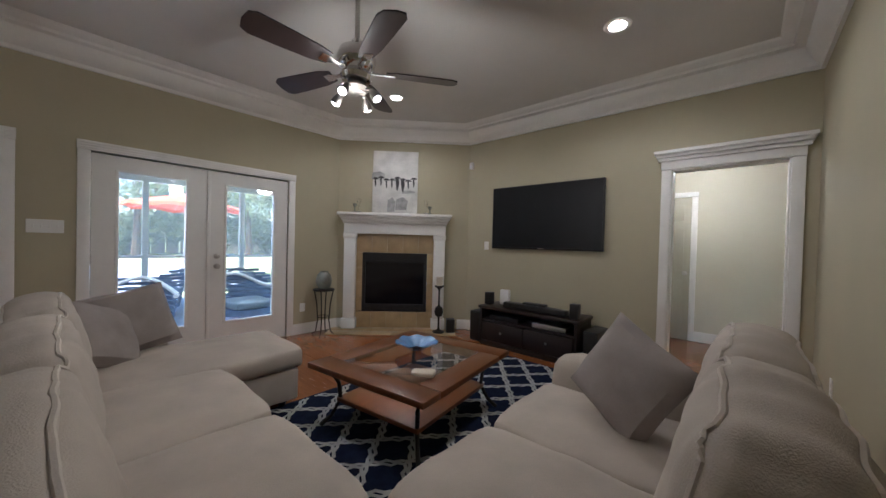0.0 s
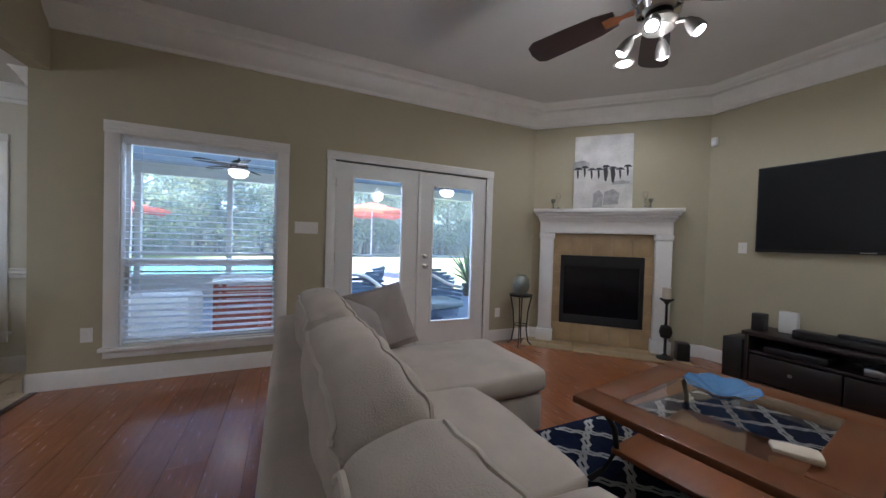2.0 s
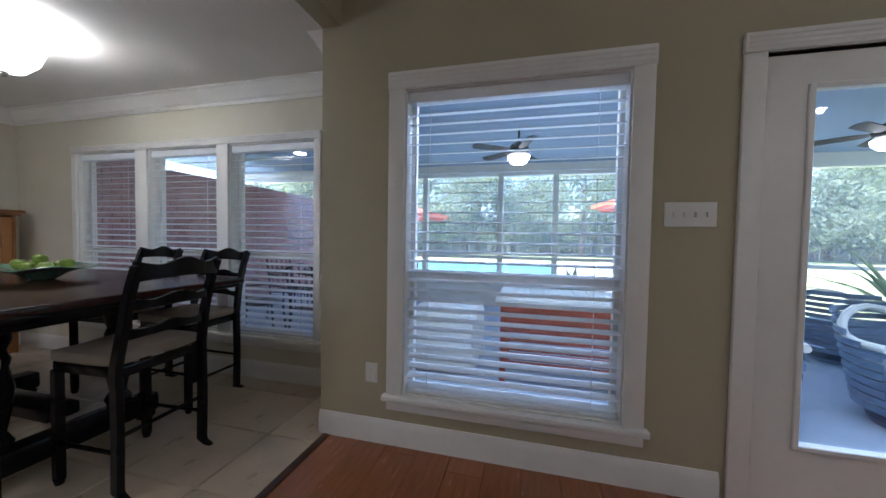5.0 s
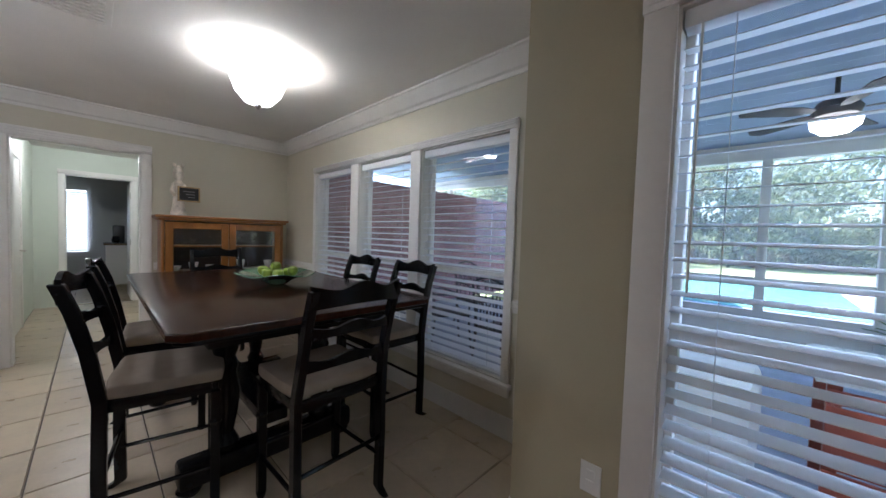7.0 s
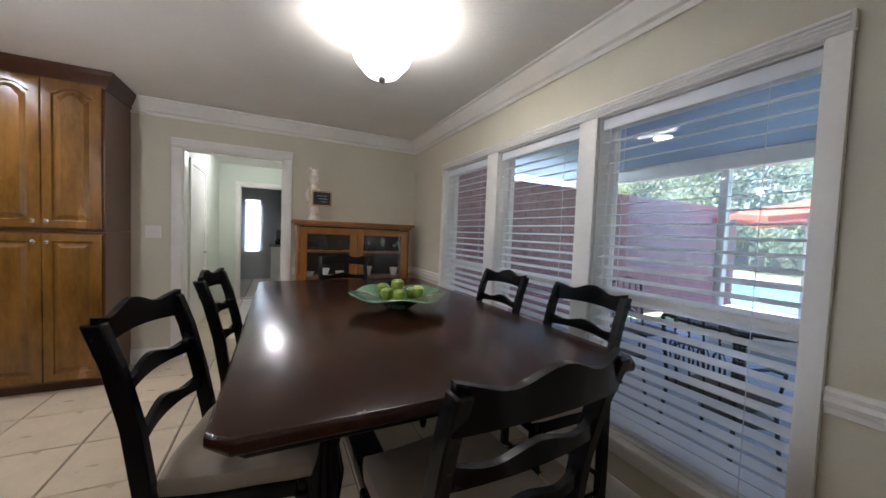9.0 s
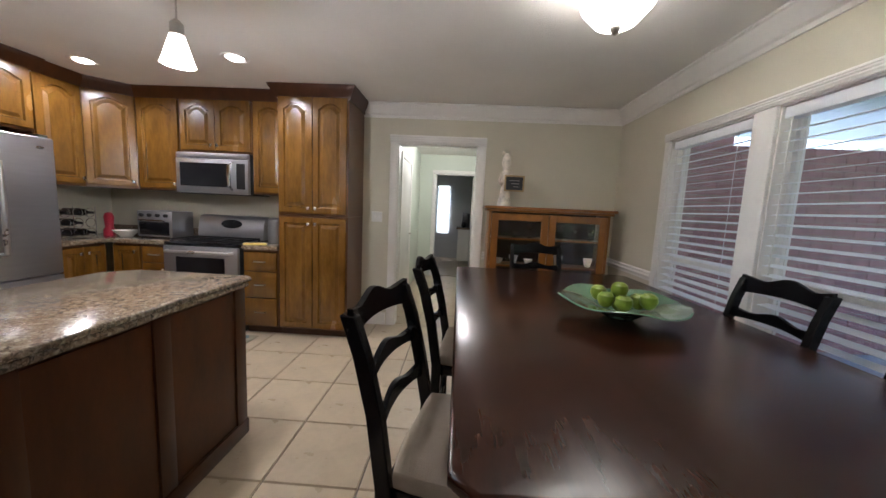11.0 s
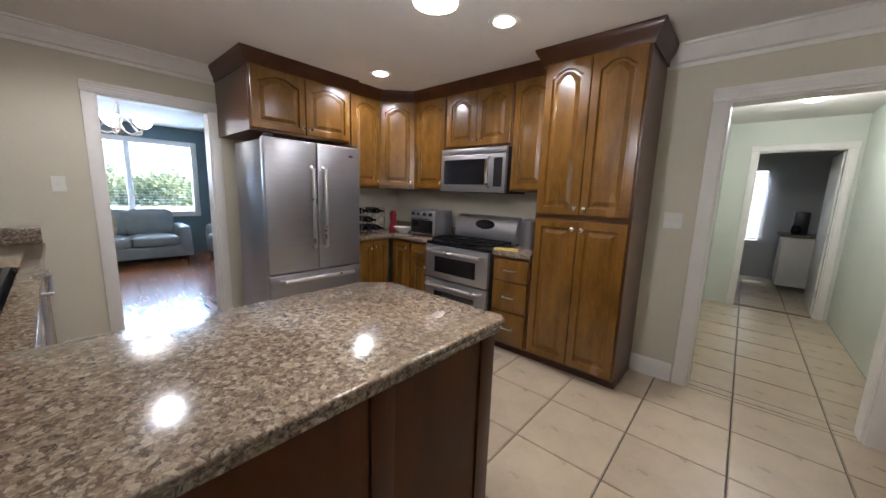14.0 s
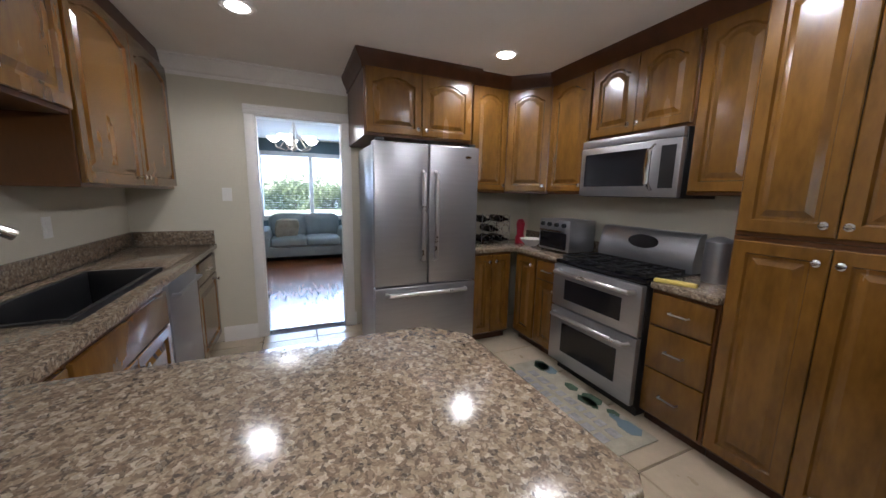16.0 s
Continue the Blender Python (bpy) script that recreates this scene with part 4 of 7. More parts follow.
def fireplace():
    """The mantel, its tile surround and the firebox, set square to the corner wall."""
    f = thing("fireplace", FC.x, FC.y, 0, "white wooden mantel with tan tile surround and a black firebox", "fireplace", turn=45)
    o = FCX
    shelf = box(o - 0.82, o + 0.82, -0.21, -0.002, 1.655, 1.70, 0.008)
    part("mantel_shelf", shelf, M["trim"], f, local=True)
    for d, z0, z1, w in ((0.18, 1.62, 1.654, 0.795), (0.155, 1.585, 1.619, 0.77), (0.13, 1.55, 1.584, 0.755)):
        part("cornice", box(o - w, o + w, -d, -0.002, z0, z1, 0.006), M["trim"], f, local=True)
    part("frieze", box(o - 0.74, o + 0.74, -0.10, -0.002, 1.40, 1.549, 0.004), M["trim"], f, local=True)
    for s in (-1, 1):
        a, b = sorted((o + s * 0.57, o + s * 0.735))
        part("pilaster", box(a, b, -0.10, -0.002, 0.162, 1.399, 0.004), M["trim"], f, local=True)
        part("plinth", box(a - 0.02, b + 0.02, -0.125, -0.002, 0.012, 0.16, 0.008), M["trim"], f, local=True)
        part("capital", box(a - 0.012, b + 0.012, -0.115, -0.002, 1.33, 1.398, 0.006), M["trim"], f, local=True)
    for k in range(5):
        a = o - 0.57 + k * 0.228
        part("surround_tile", box(a + 0.002, a + 0.226, -0.022, -0.002, 1.125, 1.398, 0.003), M["fire_tile"], f, local=True)
        part("surround_tile", box(a + 0.002, a + 0.226, -0.022, -0.002, 0.014, 0.248, 0.003), M["fire_tile"], f, local=True)
    for k in range(4):
        z = 0.25 + k * 0.218
        for s in (-1, 1):
            a, b = sorted((o + s * 0.478, o + s * 0.568))
            part("surround_tile", box(a, b, -0.022, -0.002, z + 0.002, z + 0.216, 0.003), M["fire_tile"], f, local=True)
    fr = bmesh.new()
    for a, b, z0, z1 in ((-0.477, -0.43, 0.252, 1.122), (0.43, 0.477, 0.252, 1.122), (-0.43, 0.43, 0.98, 1.122), (-0.43, 0.43, 0.252, 0.36)):
        box(o + a, o + b, -0.03, 0.01, z0, z1, 0.004, 1, bm=fr)
    part("firebox_frame", fr, M["black"], f, local=True)
    for k in range(4):
        part("louvre", box(o - 0.42, o + 0.42, -0.036, -0.026, 1.0 + 0.027 * k, 1.012 + 0.027 * k, 0.002, 1), M["black"], f, local=True)
        part("louvre", box(o - 0.42, o + 0.42, -0.036, -0.026, 0.265 + 0.022 * k, 0.277 + 0.022 * k, 0.002, 1), M["black"], f, local=True)
    bx = bmesh.new()
    box(o - 0.46, o + 0.46, 0.45, 0.47, 0.245, 1.12, bm=bx)
    box(o - 0.46, o + 0.46, 0.02, 0.45, 0.245, 0.26, bm=bx)
    box(o - 0.46, o + 0.46, 0.02, 0.45, 1.10, 1.12, bm=bx)
    box(o - 0.46, o - 0.44, 0.02, 0.45, 0.26, 1.10, bm=bx)
    box(o + 0.44, o + 0.46, 0.02, 0.45, 0.26, 1.10, bm=bx)
    part("firebox", bx, M["soot"], f, local=True)
    for k in range(3):
        part("log", tube([(o - 0.25 + 0.04 * k, 0.15 + 0.07 * k, 0.40 + 0.06 * (k % 2)), (o, 0.17 + 0.06 * k, 0.42 + 0.05 * k), (o + 0.26 - 0.05 * k, 0.13 + 0.08 * k, 0.41)], [0.04, 0.05, 0.035]), M["bark"], f, local=True)
    part("glass_front", box(o - 0.43, o + 0.43, -0.012, -0.008, 0.36, 0.98), M["gloss_black"], f, local=True)
    for k in range(6):
        for j in range(2):
            part("hearth_tile", box(o - 0.90 + 0.30 * k + 0.002, o - 0.60 + 0.30 * k - 0.002, -0.43 + 0.215 * j + 0.002, -0.215 + 0.215 * j - 0.002, 0.0, 0.012, 0.003), M["fire_tile"], f, local=True)


fireplace()


def at_corner(x, y):
    p = Matrix.Translation((FC.x, FC.y, 0)) @ Matrix.Rotation(radians(45), 4, "Z") @ Vector((x, y, 0))
    return p.x, p.y


# canvas over the mantel
px, py = at_corner(FCX - 0.02, -0.07)
art = thing("wall_art", px, py, 1.70, "tall pale abstract canvas with dark ink strokes, leaning on the mantel", "painting", turn=45)
part("canvas", turned(box(-0.33, 0.33, -0.012, 0.012, 0.0, 0.93, 0.003), pose(0, 0, 0.002, -4, 0, 0)), M["canvas"], art, local=True)
rng = random.Random(5)
for k in range(8):
    x = -0.29 + k * 0.08
    big = k in (4, 5)
    z = 0.50 + 0.02 * math.sin(k * 1.9)
    bm = slab([(x - 0.05, 0), (x - 0.02, 0.028), (x + 0.02, 0.03), (x + 0.055, 0)], 0.0, 0.002)
    bm.transform(Matrix.Translation((0, -0.015, z)) @ Matrix.Rotation(radians(90), 4, "X"))
    w = 0.03 if big else 0.014
    st = slab([(x - w * 0.4, -0.16 if big else -0.10), (x + w * 0.3, -0.18 if big else -0.12), (x + w, -0.07), (x + w * 0.6, 0.0), (x - w, -0.004)], 0.0, 0.002)
    st.transform(Matrix.Translation((0, -0.015, z)) @ Matrix.Rotation(radians(90), 4, "X"))
    bm = join(bm, st)
    bm.transform(pose(0, 0, 0.002, -4, 0, 0))
    part("ink_stroke", bm, M["ink"], art, local=True)
for x, z, w, h in ((-0.05, 0.02, 0.06, 0.22), (0.10, 0.05, 0.09, 0.2), (-0.25, 0.5, 0.10, 0.12), (0.2, 0.3, 0.10, 0.05)):
    st = slab([(x - w, 0), (x + w * 0.8, 0.01), (x + w, h * 0.7), (x + w * 0.2, h), (x - w * 0.9, h * 0.8)], 0.0, 0.0015)
    st.transform(pose(0, 0, 0.002, -4, 0, 0) @ Matrix.Translation((0, -0.014, z)) @ Matrix.Rotation(radians(90), 4, "X"))
    part("wash_stroke", st, M["greywash"], art, local=True)
for x, h, m in ((-0.53, 0.20, "glass"), (-0.59, 0.13, "pottery"), (0.44, 0.20, "glass"), (0.50, 0.12, "pottery")):
    qx, qy = at_corner(FCX + x, -0.10)
    single("mantel_candlestick", lathe([(0.03, 0), (0.032, 0.01), (0.010, 0.03), (0.008, h * 0.6), (0.026, h * 0.75), (0.028, h), (0.022, h)], qx, qy, 1.70, 14), M[m], "small grey candlestick on the mantel", "candlestick", "mantel ornaments")

# plant stand with a vase
vx, vy = -3.90, 2.84
ps = thing("plant_stand", vx, vy, 0, "dark wrought iron plant stand with curved legs", "plant stand")
part("top", lathe([(0.13, 0.60), (0.14, 0.605), (0.14, 0.622), (0.13, 0.625)], vx, vy, 0, 24), M["iron"], ps)
for k in range(4):
    a = radians(45 + 90 * k)
    c, s = math.cos(a), math.sin(a)
    part("leg", tube([(vx + 0.125 * c, vy + 0.125 * s, 0.60), (vx + 0.09 * c, vy + 0.09 * s, 0.42), (vx + 0.075 * c, vy + 0.075 * s, 0.2), (vx + 0.10 * c, vy + 0.10 * s, 0.05), (vx + 0.145 * c, vy + 0.145 * s, 0.008)], 0.008), M["iron"], ps)
part("ring", tube([(vx + 0.08 * math.cos(i * 0.5236), vy + 0.08 * math.sin(i * 0.5236), 0.25) for i in range(13)], 0.005), M["iron"], ps)
single("vase", lathe([(0.05, 0), (0.09, 0.04), (0.105, 0.11), (0.09, 0.19), (0.055, 0.225), (0.06, 0.24), (0.045, 0.24), (0.04, 0.2)], vx, vy, 0.626, 24), M["pottery"], "round grey-green pottery vase on the plant stand", "vase")

# floor candle holder and box beside the hearth
qx, qy = at_corner(FCX + 0.66, -0.27)
ch = thing("candle_holder", qx, qy, 0.012, "tall dark iron floor candle holder with an ivory candle", "candle holder")
part("stand", lathe([(0.08, 0), (0.085, 0.015), (0.03, 0.035), (0.014, 0.06), (0.014, 0.22), (0.05, 0.24), (0.065, 0.30), (0.05, 0.36), (0.014, 0.38), (0.012, 0.60), (0.03, 0.63), (0.07, 0.66), (0.07, 0.67), (0, 0.67)], qx, qy, 0.012, 20), M["iron"], ch)
part("candle", lathe([(0.045, 0.671), (0.046, 0.79), (0.035, 0.785), (0, 0.782)], qx, qy, 0.012, 18), M["candle"], ch)
qx, qy = at_corner(FCX + 0.83, -0.24)
single("small_speaker_box", turned(box(-0.06, 0.06, -0.06, 0.06, 0, 0.19, 0.006), pose(qx, qy, 0.012, 0, 0, 45)), M["black"], "small black box on the floor beside the hearth", "box")
sd = thing("motion_detector", -2.72, N - 0.02, 2.45, "small white corner alarm sensor", "sensor")
part("case", box(-2.75, -2.69, N - 0.045, N - 0.002, 2.40, 2.50, 0.012), M["white_plastic"], sd)
part("lens", box(-2.742, -2.698, N - 0.05, N - 0.044, 2.41, 2.455, 0.004), M["white_slat"], sd)

# television and its stand
tv = thing("television", -1.565, N - 0.05, 1.24, "large flat black television mounted on the wall, off", "television")
part("case", box(-2.305, -0.825, N - 0.055, N - 0.015, 1.235, 2.07, 0.006), M["black"], tv)
part("screen", box(-2.29, -0.84, N - 0.060, N - 0.056, 1.262, 2.057), M["screen"], tv)
part("wall_mount", box(-1.9, -1.2, N - 0.015, N, 1.45, 1.85), M["black"], tv)
part("badge", box(-1.61, -1.52, N - 0.061, N - 0.0595, 1.243, 1.252), M["nickel"], tv)

ts = thing("tv_stand", -1.52, 4.30, 0, "dark espresso wood media console with drawers and open shelf", "media console")
X0, X1, Y0, Y1 = -2.17, -0.93, 4.06, 4.50
part("top", box(X0 - 0.02, X1 + 0.02, Y0 - 0.015, Y1, 0.47, 0.505, 0.006), M["espresso"], ts)
part("base", box(X0, X1, Y0 + 0.02, Y1, 0.0, 0.06, 0.004), M["espresso"], ts)
for x in (X0, X1 - 0.03):
    part("side_panel", box(x, x + 0.03, Y0, Y1, 0.06, 0.47, 0.004), M["espresso"], ts)
part("back_panel", box(X0 + 0.03, X1 - 0.03, Y1 - 0.015, Y1, 0.06, 0.47), M["espresso"], ts)
part("shelf", box(X0 + 0.03, X1 - 0.03, Y0 + 0.02, Y1 - 0.015, 0.315, 0.335, 0.002), M["espresso"], ts)
for k in range(2):
    a = X0 + 0.04 + k * 0.585
    dr = part("drawer", box(a, a + 0.575, Y0 - 0.004, Y0 + 0.40, 0.075, 0.305, 0.006), M["espresso"], ts)
    part("knob", turned(lathe([(0.006, 0), (0.006, 0.012), (0.016, 0.02), (0.012, 0.028), (0, 0.03)], n=12), pose(a + 0.287, Y0 - 0.004, 0.20, 90, 0, 0)), M["nickel"], dr)
    single("media_player", box(a + 0.08, a + 0.48, Y0 + 0.05, Y0 + 0.3, 0.336, 0.39, 0.004), M["black"] if k == 0 else M["nickel"], "slim media player on the console shelf", "media player")
sb = thing("sound_bar", -1.45, 4.2, 0.506, "long black centre speaker on the console", "speaker")
part("case", box(-1.88, -1.09, 4.14, 4.25, 0.506, 0.575, 0.012), M["black"], sb)
part("grille", box(-1.85, -1.12, 4.133, 4.139, 0.515, 0.565, 0.002), M["iron"], sb)
part("receiver", box(-1.62, -1.34, 4.16, 4.24, 0.576, 0.60, 0.004), M["black"], sb)
single("router", box(-2.03, -1.90, 4.30, 4.36, 0.506, 0.70, 0.012), M["white_plastic"], "white upright router on the console", "router")
for x, y, z in ((-2.12, 4.20, 0.506), (-0.99, 4.16, 0.506)):
    sp = thing("satellite_speaker", x, y, z, "small black satellite speaker on the console", "speaker", "speakers by the television")
    part("case", box(x - 0.045, x + 0.045, y - 0.05, y + 0.05, z, z + 0.16, 0.008), M["black"], sp)
    part("grille", box(x - 0.036, x + 0.036, y - 0.056, y - 0.051, z + 0.012, z + 0.148, 0.002), M["iron"], sp)
for x0, x1 in ((-2.37, -2.21), (-0.885, -0.74)):
    sw = thing("subwoofer", (x0 + x1) / 2, 4.3, 0, "black floor speaker box beside the console", "speaker", "speakers by the television")
    part("case", box(x0, x1, 4.12, 4.48, 0.01, 0.40, 0.008), M["black"], sw)
    part("grille", box(x0 + 0.015, x1 - 0.015, 4.112, 4.119, 0.03, 0.38, 0.003), M["iron"], sw)


# sectional sofa
from mathutils.bvhtree import BVHTree


def sofa():
    s = thing("sectional_sofa", -1.3, 0.9, 0, "grey microsuede sectional sofa with a chaise and loose back cushions", "sofa")
    fb = M["fabric"]
    part("base", box(-3.12, -0.5, 0.15, 1.10, 0.05, 0.29, 0.02), fb, s)
    part("chaise_base", box(-3.12, -2.19, 1.102, 1.70, 0.05, 0.29, 0.02), fb, s)
    part("return_base", box(-0.498, 0.56, 0.16, 2.56, 0.05, 0.29, 0.02), fb, s)
    part("back_frame", box(-3.12, -0.87, 0.14, 0.32, 0.291, 0.70, 0.04, 3), fb, s)
    part("return_back_frame", box(0.42, 0.58, 0.80, 2.52, 0.291, 0.62, 0.04, 3), fb, s)
    part("chaise_arm", cushion(-3.20, -2.96, 0.18, 1.02, 0.10, 0.60, 0.02), fb, s)
    part("return_arm", cushion(-0.52, 0.48, 2.50, 2.74, 0.06, 0.60, 0.02), fb, s)
    part("chaise_cushion", cushion(-2.97, -2.18, 0.40, 1.74, 0.28, 0.45, 0.03), fb, s)
    for a, b in ((-2.165, -1.335), (-1.325, -0.53)):
        part("seat_cushion", cushion(a, b, 0.40, 1.18, 0.28, 0.455, 0.03), fb, s)
    part("corner_seat_cushion", cushion(-0.52, 0.28, 0.40, 1.17, 0.28, 0.45, 0.03), fb, s)
    for a, b in ((1.19, 1.83), (1.84, 2.50)):
        part("seat_cushion", cushion(-0.53, 0.30, a, b, 0.28, 0.455, 0.03), fb, s)

    def back(m, w, h=0.46):
        """A leaning back cushion with welted seams."""
        bm = cushion(-w / 2, w / 2, -0.12, 0.12, 0, h, 0.05, n=23)
        sd = Vector((m.translation.x * 3, m.translation.y * 3, 0))
        for v in bm.verts:
            u, f = v.co.x / (w / 2), v.co.z / h
            fold = noise.noise(sd + Vector((v.co.x * 13, v.co.y * 5, v.co.z * 3)))
            sag = noise.noise(sd + Vector((v.co.x * 3, v.co.y * 3, v.co.z * 11)))
            v.co.z += (0.012 * fold + 0.006 * sag) * max(0, min(1, f * 4 - 3)) - 0.012 * max(0, f - 0.8) * 5 * u * u
            v.co.y += (0.007 * fold + 0.011 * sag) * (1 if v.co.y > 0 else -1) * max(0, 1 - u * u) ** 0.3
        bm.transform(m)
        skin = BVHTree.FromBMesh(bm)
        c = part("back_cushion", bm, fb, s)
        for yy in (-0.108, 0.108):
            r = 0.07
            loop = [(-w / 2 + r, 0.02), (w / 2 - r, 0.02), (w / 2 - 0.008, r), (w / 2 - 0.008, h - r), (w / 2 - r, h - 0.016), (w / 4, h - 0.004), (0.02, h + 0.001), (-w / 4, h - 0.004), (-w / 2 + r, h - 0.016), (-w / 2 + 0.008, h - r), (-w / 2 + 0.008, r), (-w / 2 + r, 0.02)]
            line = [(p[0] + (q[0] - p[0]) * k / 6, p[1] + (q[1] - p[1]) * k / 6) for p, q in zip(loop, loop[1:]) for k in range(6)] + [loop[-1]]
            on = []
            for x, z in line:
                hit, nrm, _, _ = skin.find_nearest(m @ Vector((x * 1.03, yy * 1.1, h / 2 + (z - h / 2) * 1.05)))
                on.append(tuple(hit + nrm * 0.003))
            wl = tube(on, 0.0075, 6)
            part("welt", wl, M["welt"], c)
    for a, b in ((-2.95, -2.05), (-2.03, -1.15), (-1.13, -0.25)):
        back(pose((a + b) / 2, 0.47, 0.45, 13, 0, 0), b - a)
    back(pose(0.07, 0.80, 0.45, 12, 0, 42), 0.72, 0.46)
    for a, b in ((1.20, 1.83), (1.84, 2.48)):
        back(pose(0.33, (a + b) / 2, 0.45, 11, 0, 90), b - a, 0.52)
    for x, y in ((-3.05, 0.25), (-3.05, 1.6), (-2.25, 1.6), (-1.4, 0.25), (0.4, 2.4), (-0.4, 2.4), (0.4, 0.25)):
        part("foot", lathe([(0.022, 0), (0.03, 0.05)], x, y, 0, 10), M["espresso"], s)


sofa()


def throw_pillow(m, size, label):
    """A square pillow, full in the middle with pinched corners."""
    b = bmesh.new()
    n = 12
    for side in (1, -1):
        g = []
        for i in range(n + 1):
            row = []
            for j in range(n + 1):
                x, y = 2 * i / n - 1, 2 * j / n - 1
                k = max(0, (1 - x ** 4) * (1 - y ** 4)) ** 0.6
                pin = 1 - 0.10 * (1 - abs(x * y)) * (abs(x) ** 6 + abs(y) ** 6) * 0.5
                p = Vector((x * size / 2 * pin, side * (0.085 * k + 0.004), y * size / 2 * pin))
                p.y += side * 0.010 * k * noise.noise(Vector((x * 2.3, side, y * 2.3)))
                row.append(b.verts.new(p))
            g.append(row)
        for i in range(n):
            for j in range(n):
                f = (g[i][j], g[i + 1][j], g[i + 1][j + 1], g[i][j + 1])
                b.faces.new(f if side < 0 else f[::-1])
    bmesh.ops.remove_doubles(b, verts=b.verts, dist=0.009)
    b.transform(m @ Matrix.Translation((0, 0, size / 2)))
    single("throw_pillow", b, M["pillow"], label, "pillow", "throw pillows")


throw_pillow(pose(-2.80, 0.86, 0.46, 24, 12, -84), 0.47, "taupe throw pillow leaning on the sofa back")
throw_pillow(pose(-2.52, 0.66, 0.46, 36, -22, -52), 0.46, "taupe throw pillow slumped on the chaise")
throw_pillow(pose(-0.14, 2.20, 0.48, -20, 24, -30), 0.45, "taupe throw pillow leaning by the sofa arm")

# rug with a trellis pattern
R0, R1, Q0, Q1 = -2.25, -0.15, 1.25, 3.90
rug = thing("area_rug", (R0 + R1) / 2, (Q0 + Q1) / 2, 0, "navy rug with an ivory trellis pattern", "rug")
part("rug_base", box(R0, R1, Q0, Q1, 0.0, 0.010, 0.004), M["navy"], rug)
bm = bmesh.new()
CWD, CHT = 0.30, 0.38
outline = [(-0.5, 0.0), (-0.5, 0.10), (-0.38, 0.16), (-0.34, 0.26), (-0.20, 0.32), (-0.12, 0.42), (0.0, 0.5)]
nx, ny = int((R1 - R0) / CWD) + 2, int((Q1 - Q0) / CHT) + 2
for i in range(-1, nx):
    for j in range(-1, 2 * ny):
        cx = R0 + (i + (0.5 if j % 2 else 0)) * CWD
        cy = Q0 + j * CHT / 2
        for sx in (-1, 1):
            for sy in (-1, 1):
                pts = [(cx + sx * x * CWD, cy + sy * y * CHT) for x, y in outline]
                for (xa, ya), (xb, yb) in zip(pts, pts[1:]):
                    if not (R0 + 0.02 < min(xa, xb) and max(xa, xb) < R1 - 0.02 and Q0 + 0.02 < min(ya, yb) and max(ya, yb) < Q1 - 0.02):
                        continue
                    d = Vector((xb - xa, yb - ya)).normalized()
                    nn = Vector((-d.y, d.x)) * 0.0105
                    e = d * 0.006
                    vs = [bm.verts.new((xa - e.x + nn.x, ya - e.y + nn.y, 0.0135)), bm.verts.new((xb + e.x + nn.x, yb + e.y + nn.y, 0.0135)), bm.verts.new((xb + e.x - nn.x, yb + e.y - nn.y, 0.0135)), bm.verts.new((xa - e.x - nn.x, ya - e.y - nn.y, 0.0135))]
                    f = bm.faces.new(vs)
                    f.normal_update()
                    if f.normal.z < 0:
                        f.normal_flip()
tagged(part("trellis", bm, M["rug_white"], rug, "ivory woven trellis lines"), kind="stuff")

# coffee table
A0, A1, B0, B1 = -1.915, -0.925, 1.645, 2.765
ct = thing("coffee_table", (A0 + A1) / 2, (B0 + B1) / 2, 0.012, "square cherry wood coffee table with a glass inset and lower shelf", "coffee table")
for o, z0, z1, bw in ((0.0, 0.41, 0.45, 0.17),):
    for nm, c in (("rim", (A0, A1, B0, B0 + bw)), ("rim", (A0, A1, B1 - bw, B1)), ("rim", (A0, A0 + bw, B0 + bw + 0.001, B1 - bw - 0.001)), ("rim", (A1 - bw, A1, B0 + bw + 0.001, B1 - bw - 0.001))):
        part(nm, box(*c, z0, z1, 0.008), M["cherry"], ct)
part("glass_inset", box(A0 + 0.165, A1 - 0.165, B0 + 0.165, B1 - 0.165, 0.438, 0.447), M["glass"], ct).visible_shadow = False
part("apron", box(A0 + 0.10, A1 - 0.10, B0 + 0.10, B0 + 0.13, 0.36, 0.409, 0.003), M["cherry"], ct)
part("apron", box(A0 + 0.10, A1 - 0.10, B1 - 0.13, B1 - 0.10, 0.36, 0.409, 0.003), M["cherry"], ct)
part("lower_shelf", box(A0 + 0.14, A1 - 0.14, B0 + 0.14, B1 - 0.14, 0.17, 0.20, 0.006), M["cherry"], ct)
for sx, x in ((-1, A0), (1, A1)):
    for sy, y in ((-1, B0), (1, B1)):
        part("leg", tube([(x - sx * 0.10, y - sy * 0.10, 0.41), (x - sx * 0.15, y - sy * 0.15, 0.30), (x - sx * 0.16, y - sy * 0.16, 0.19), (x - sx * 0.12, y - sy * 0.12, 0.08), (x - sx * 0.07, y - sy * 0.07, 0.014)], [0.016, 0.015, 0.014, 0.013, 0.016]), M["iron"], ct)
ct.matrix_basis = pose((A0 + A1) / 2, (B0 + B1) / 2, 0.012, 0, 0, 8)
bw_ = lathe([(0.05, 0), (0.06, 0.008), (0.10, 0.03), (0.15, 0.05), (0.165, 0.058), (0.16, 0.06), (0.10, 0.04), (0.05, 0.016), (0, 0.012)], -1.50, 2.29, 0.460, 32)
for v in bw_.verts:
    a = math.atan2(v.co.y - 2.29, v.co.x + 1.50)
    r = math.hypot(v.co.y - 2.29, v.co.x + 1.50)
    v.co.z += 0.10 * r * (0.5 + 0.5 * math.cos(8 * a))
single("glass_bowl", bw_, M["glass_blue"], "fluted blue glass bowl on the coffee table", "bowl")
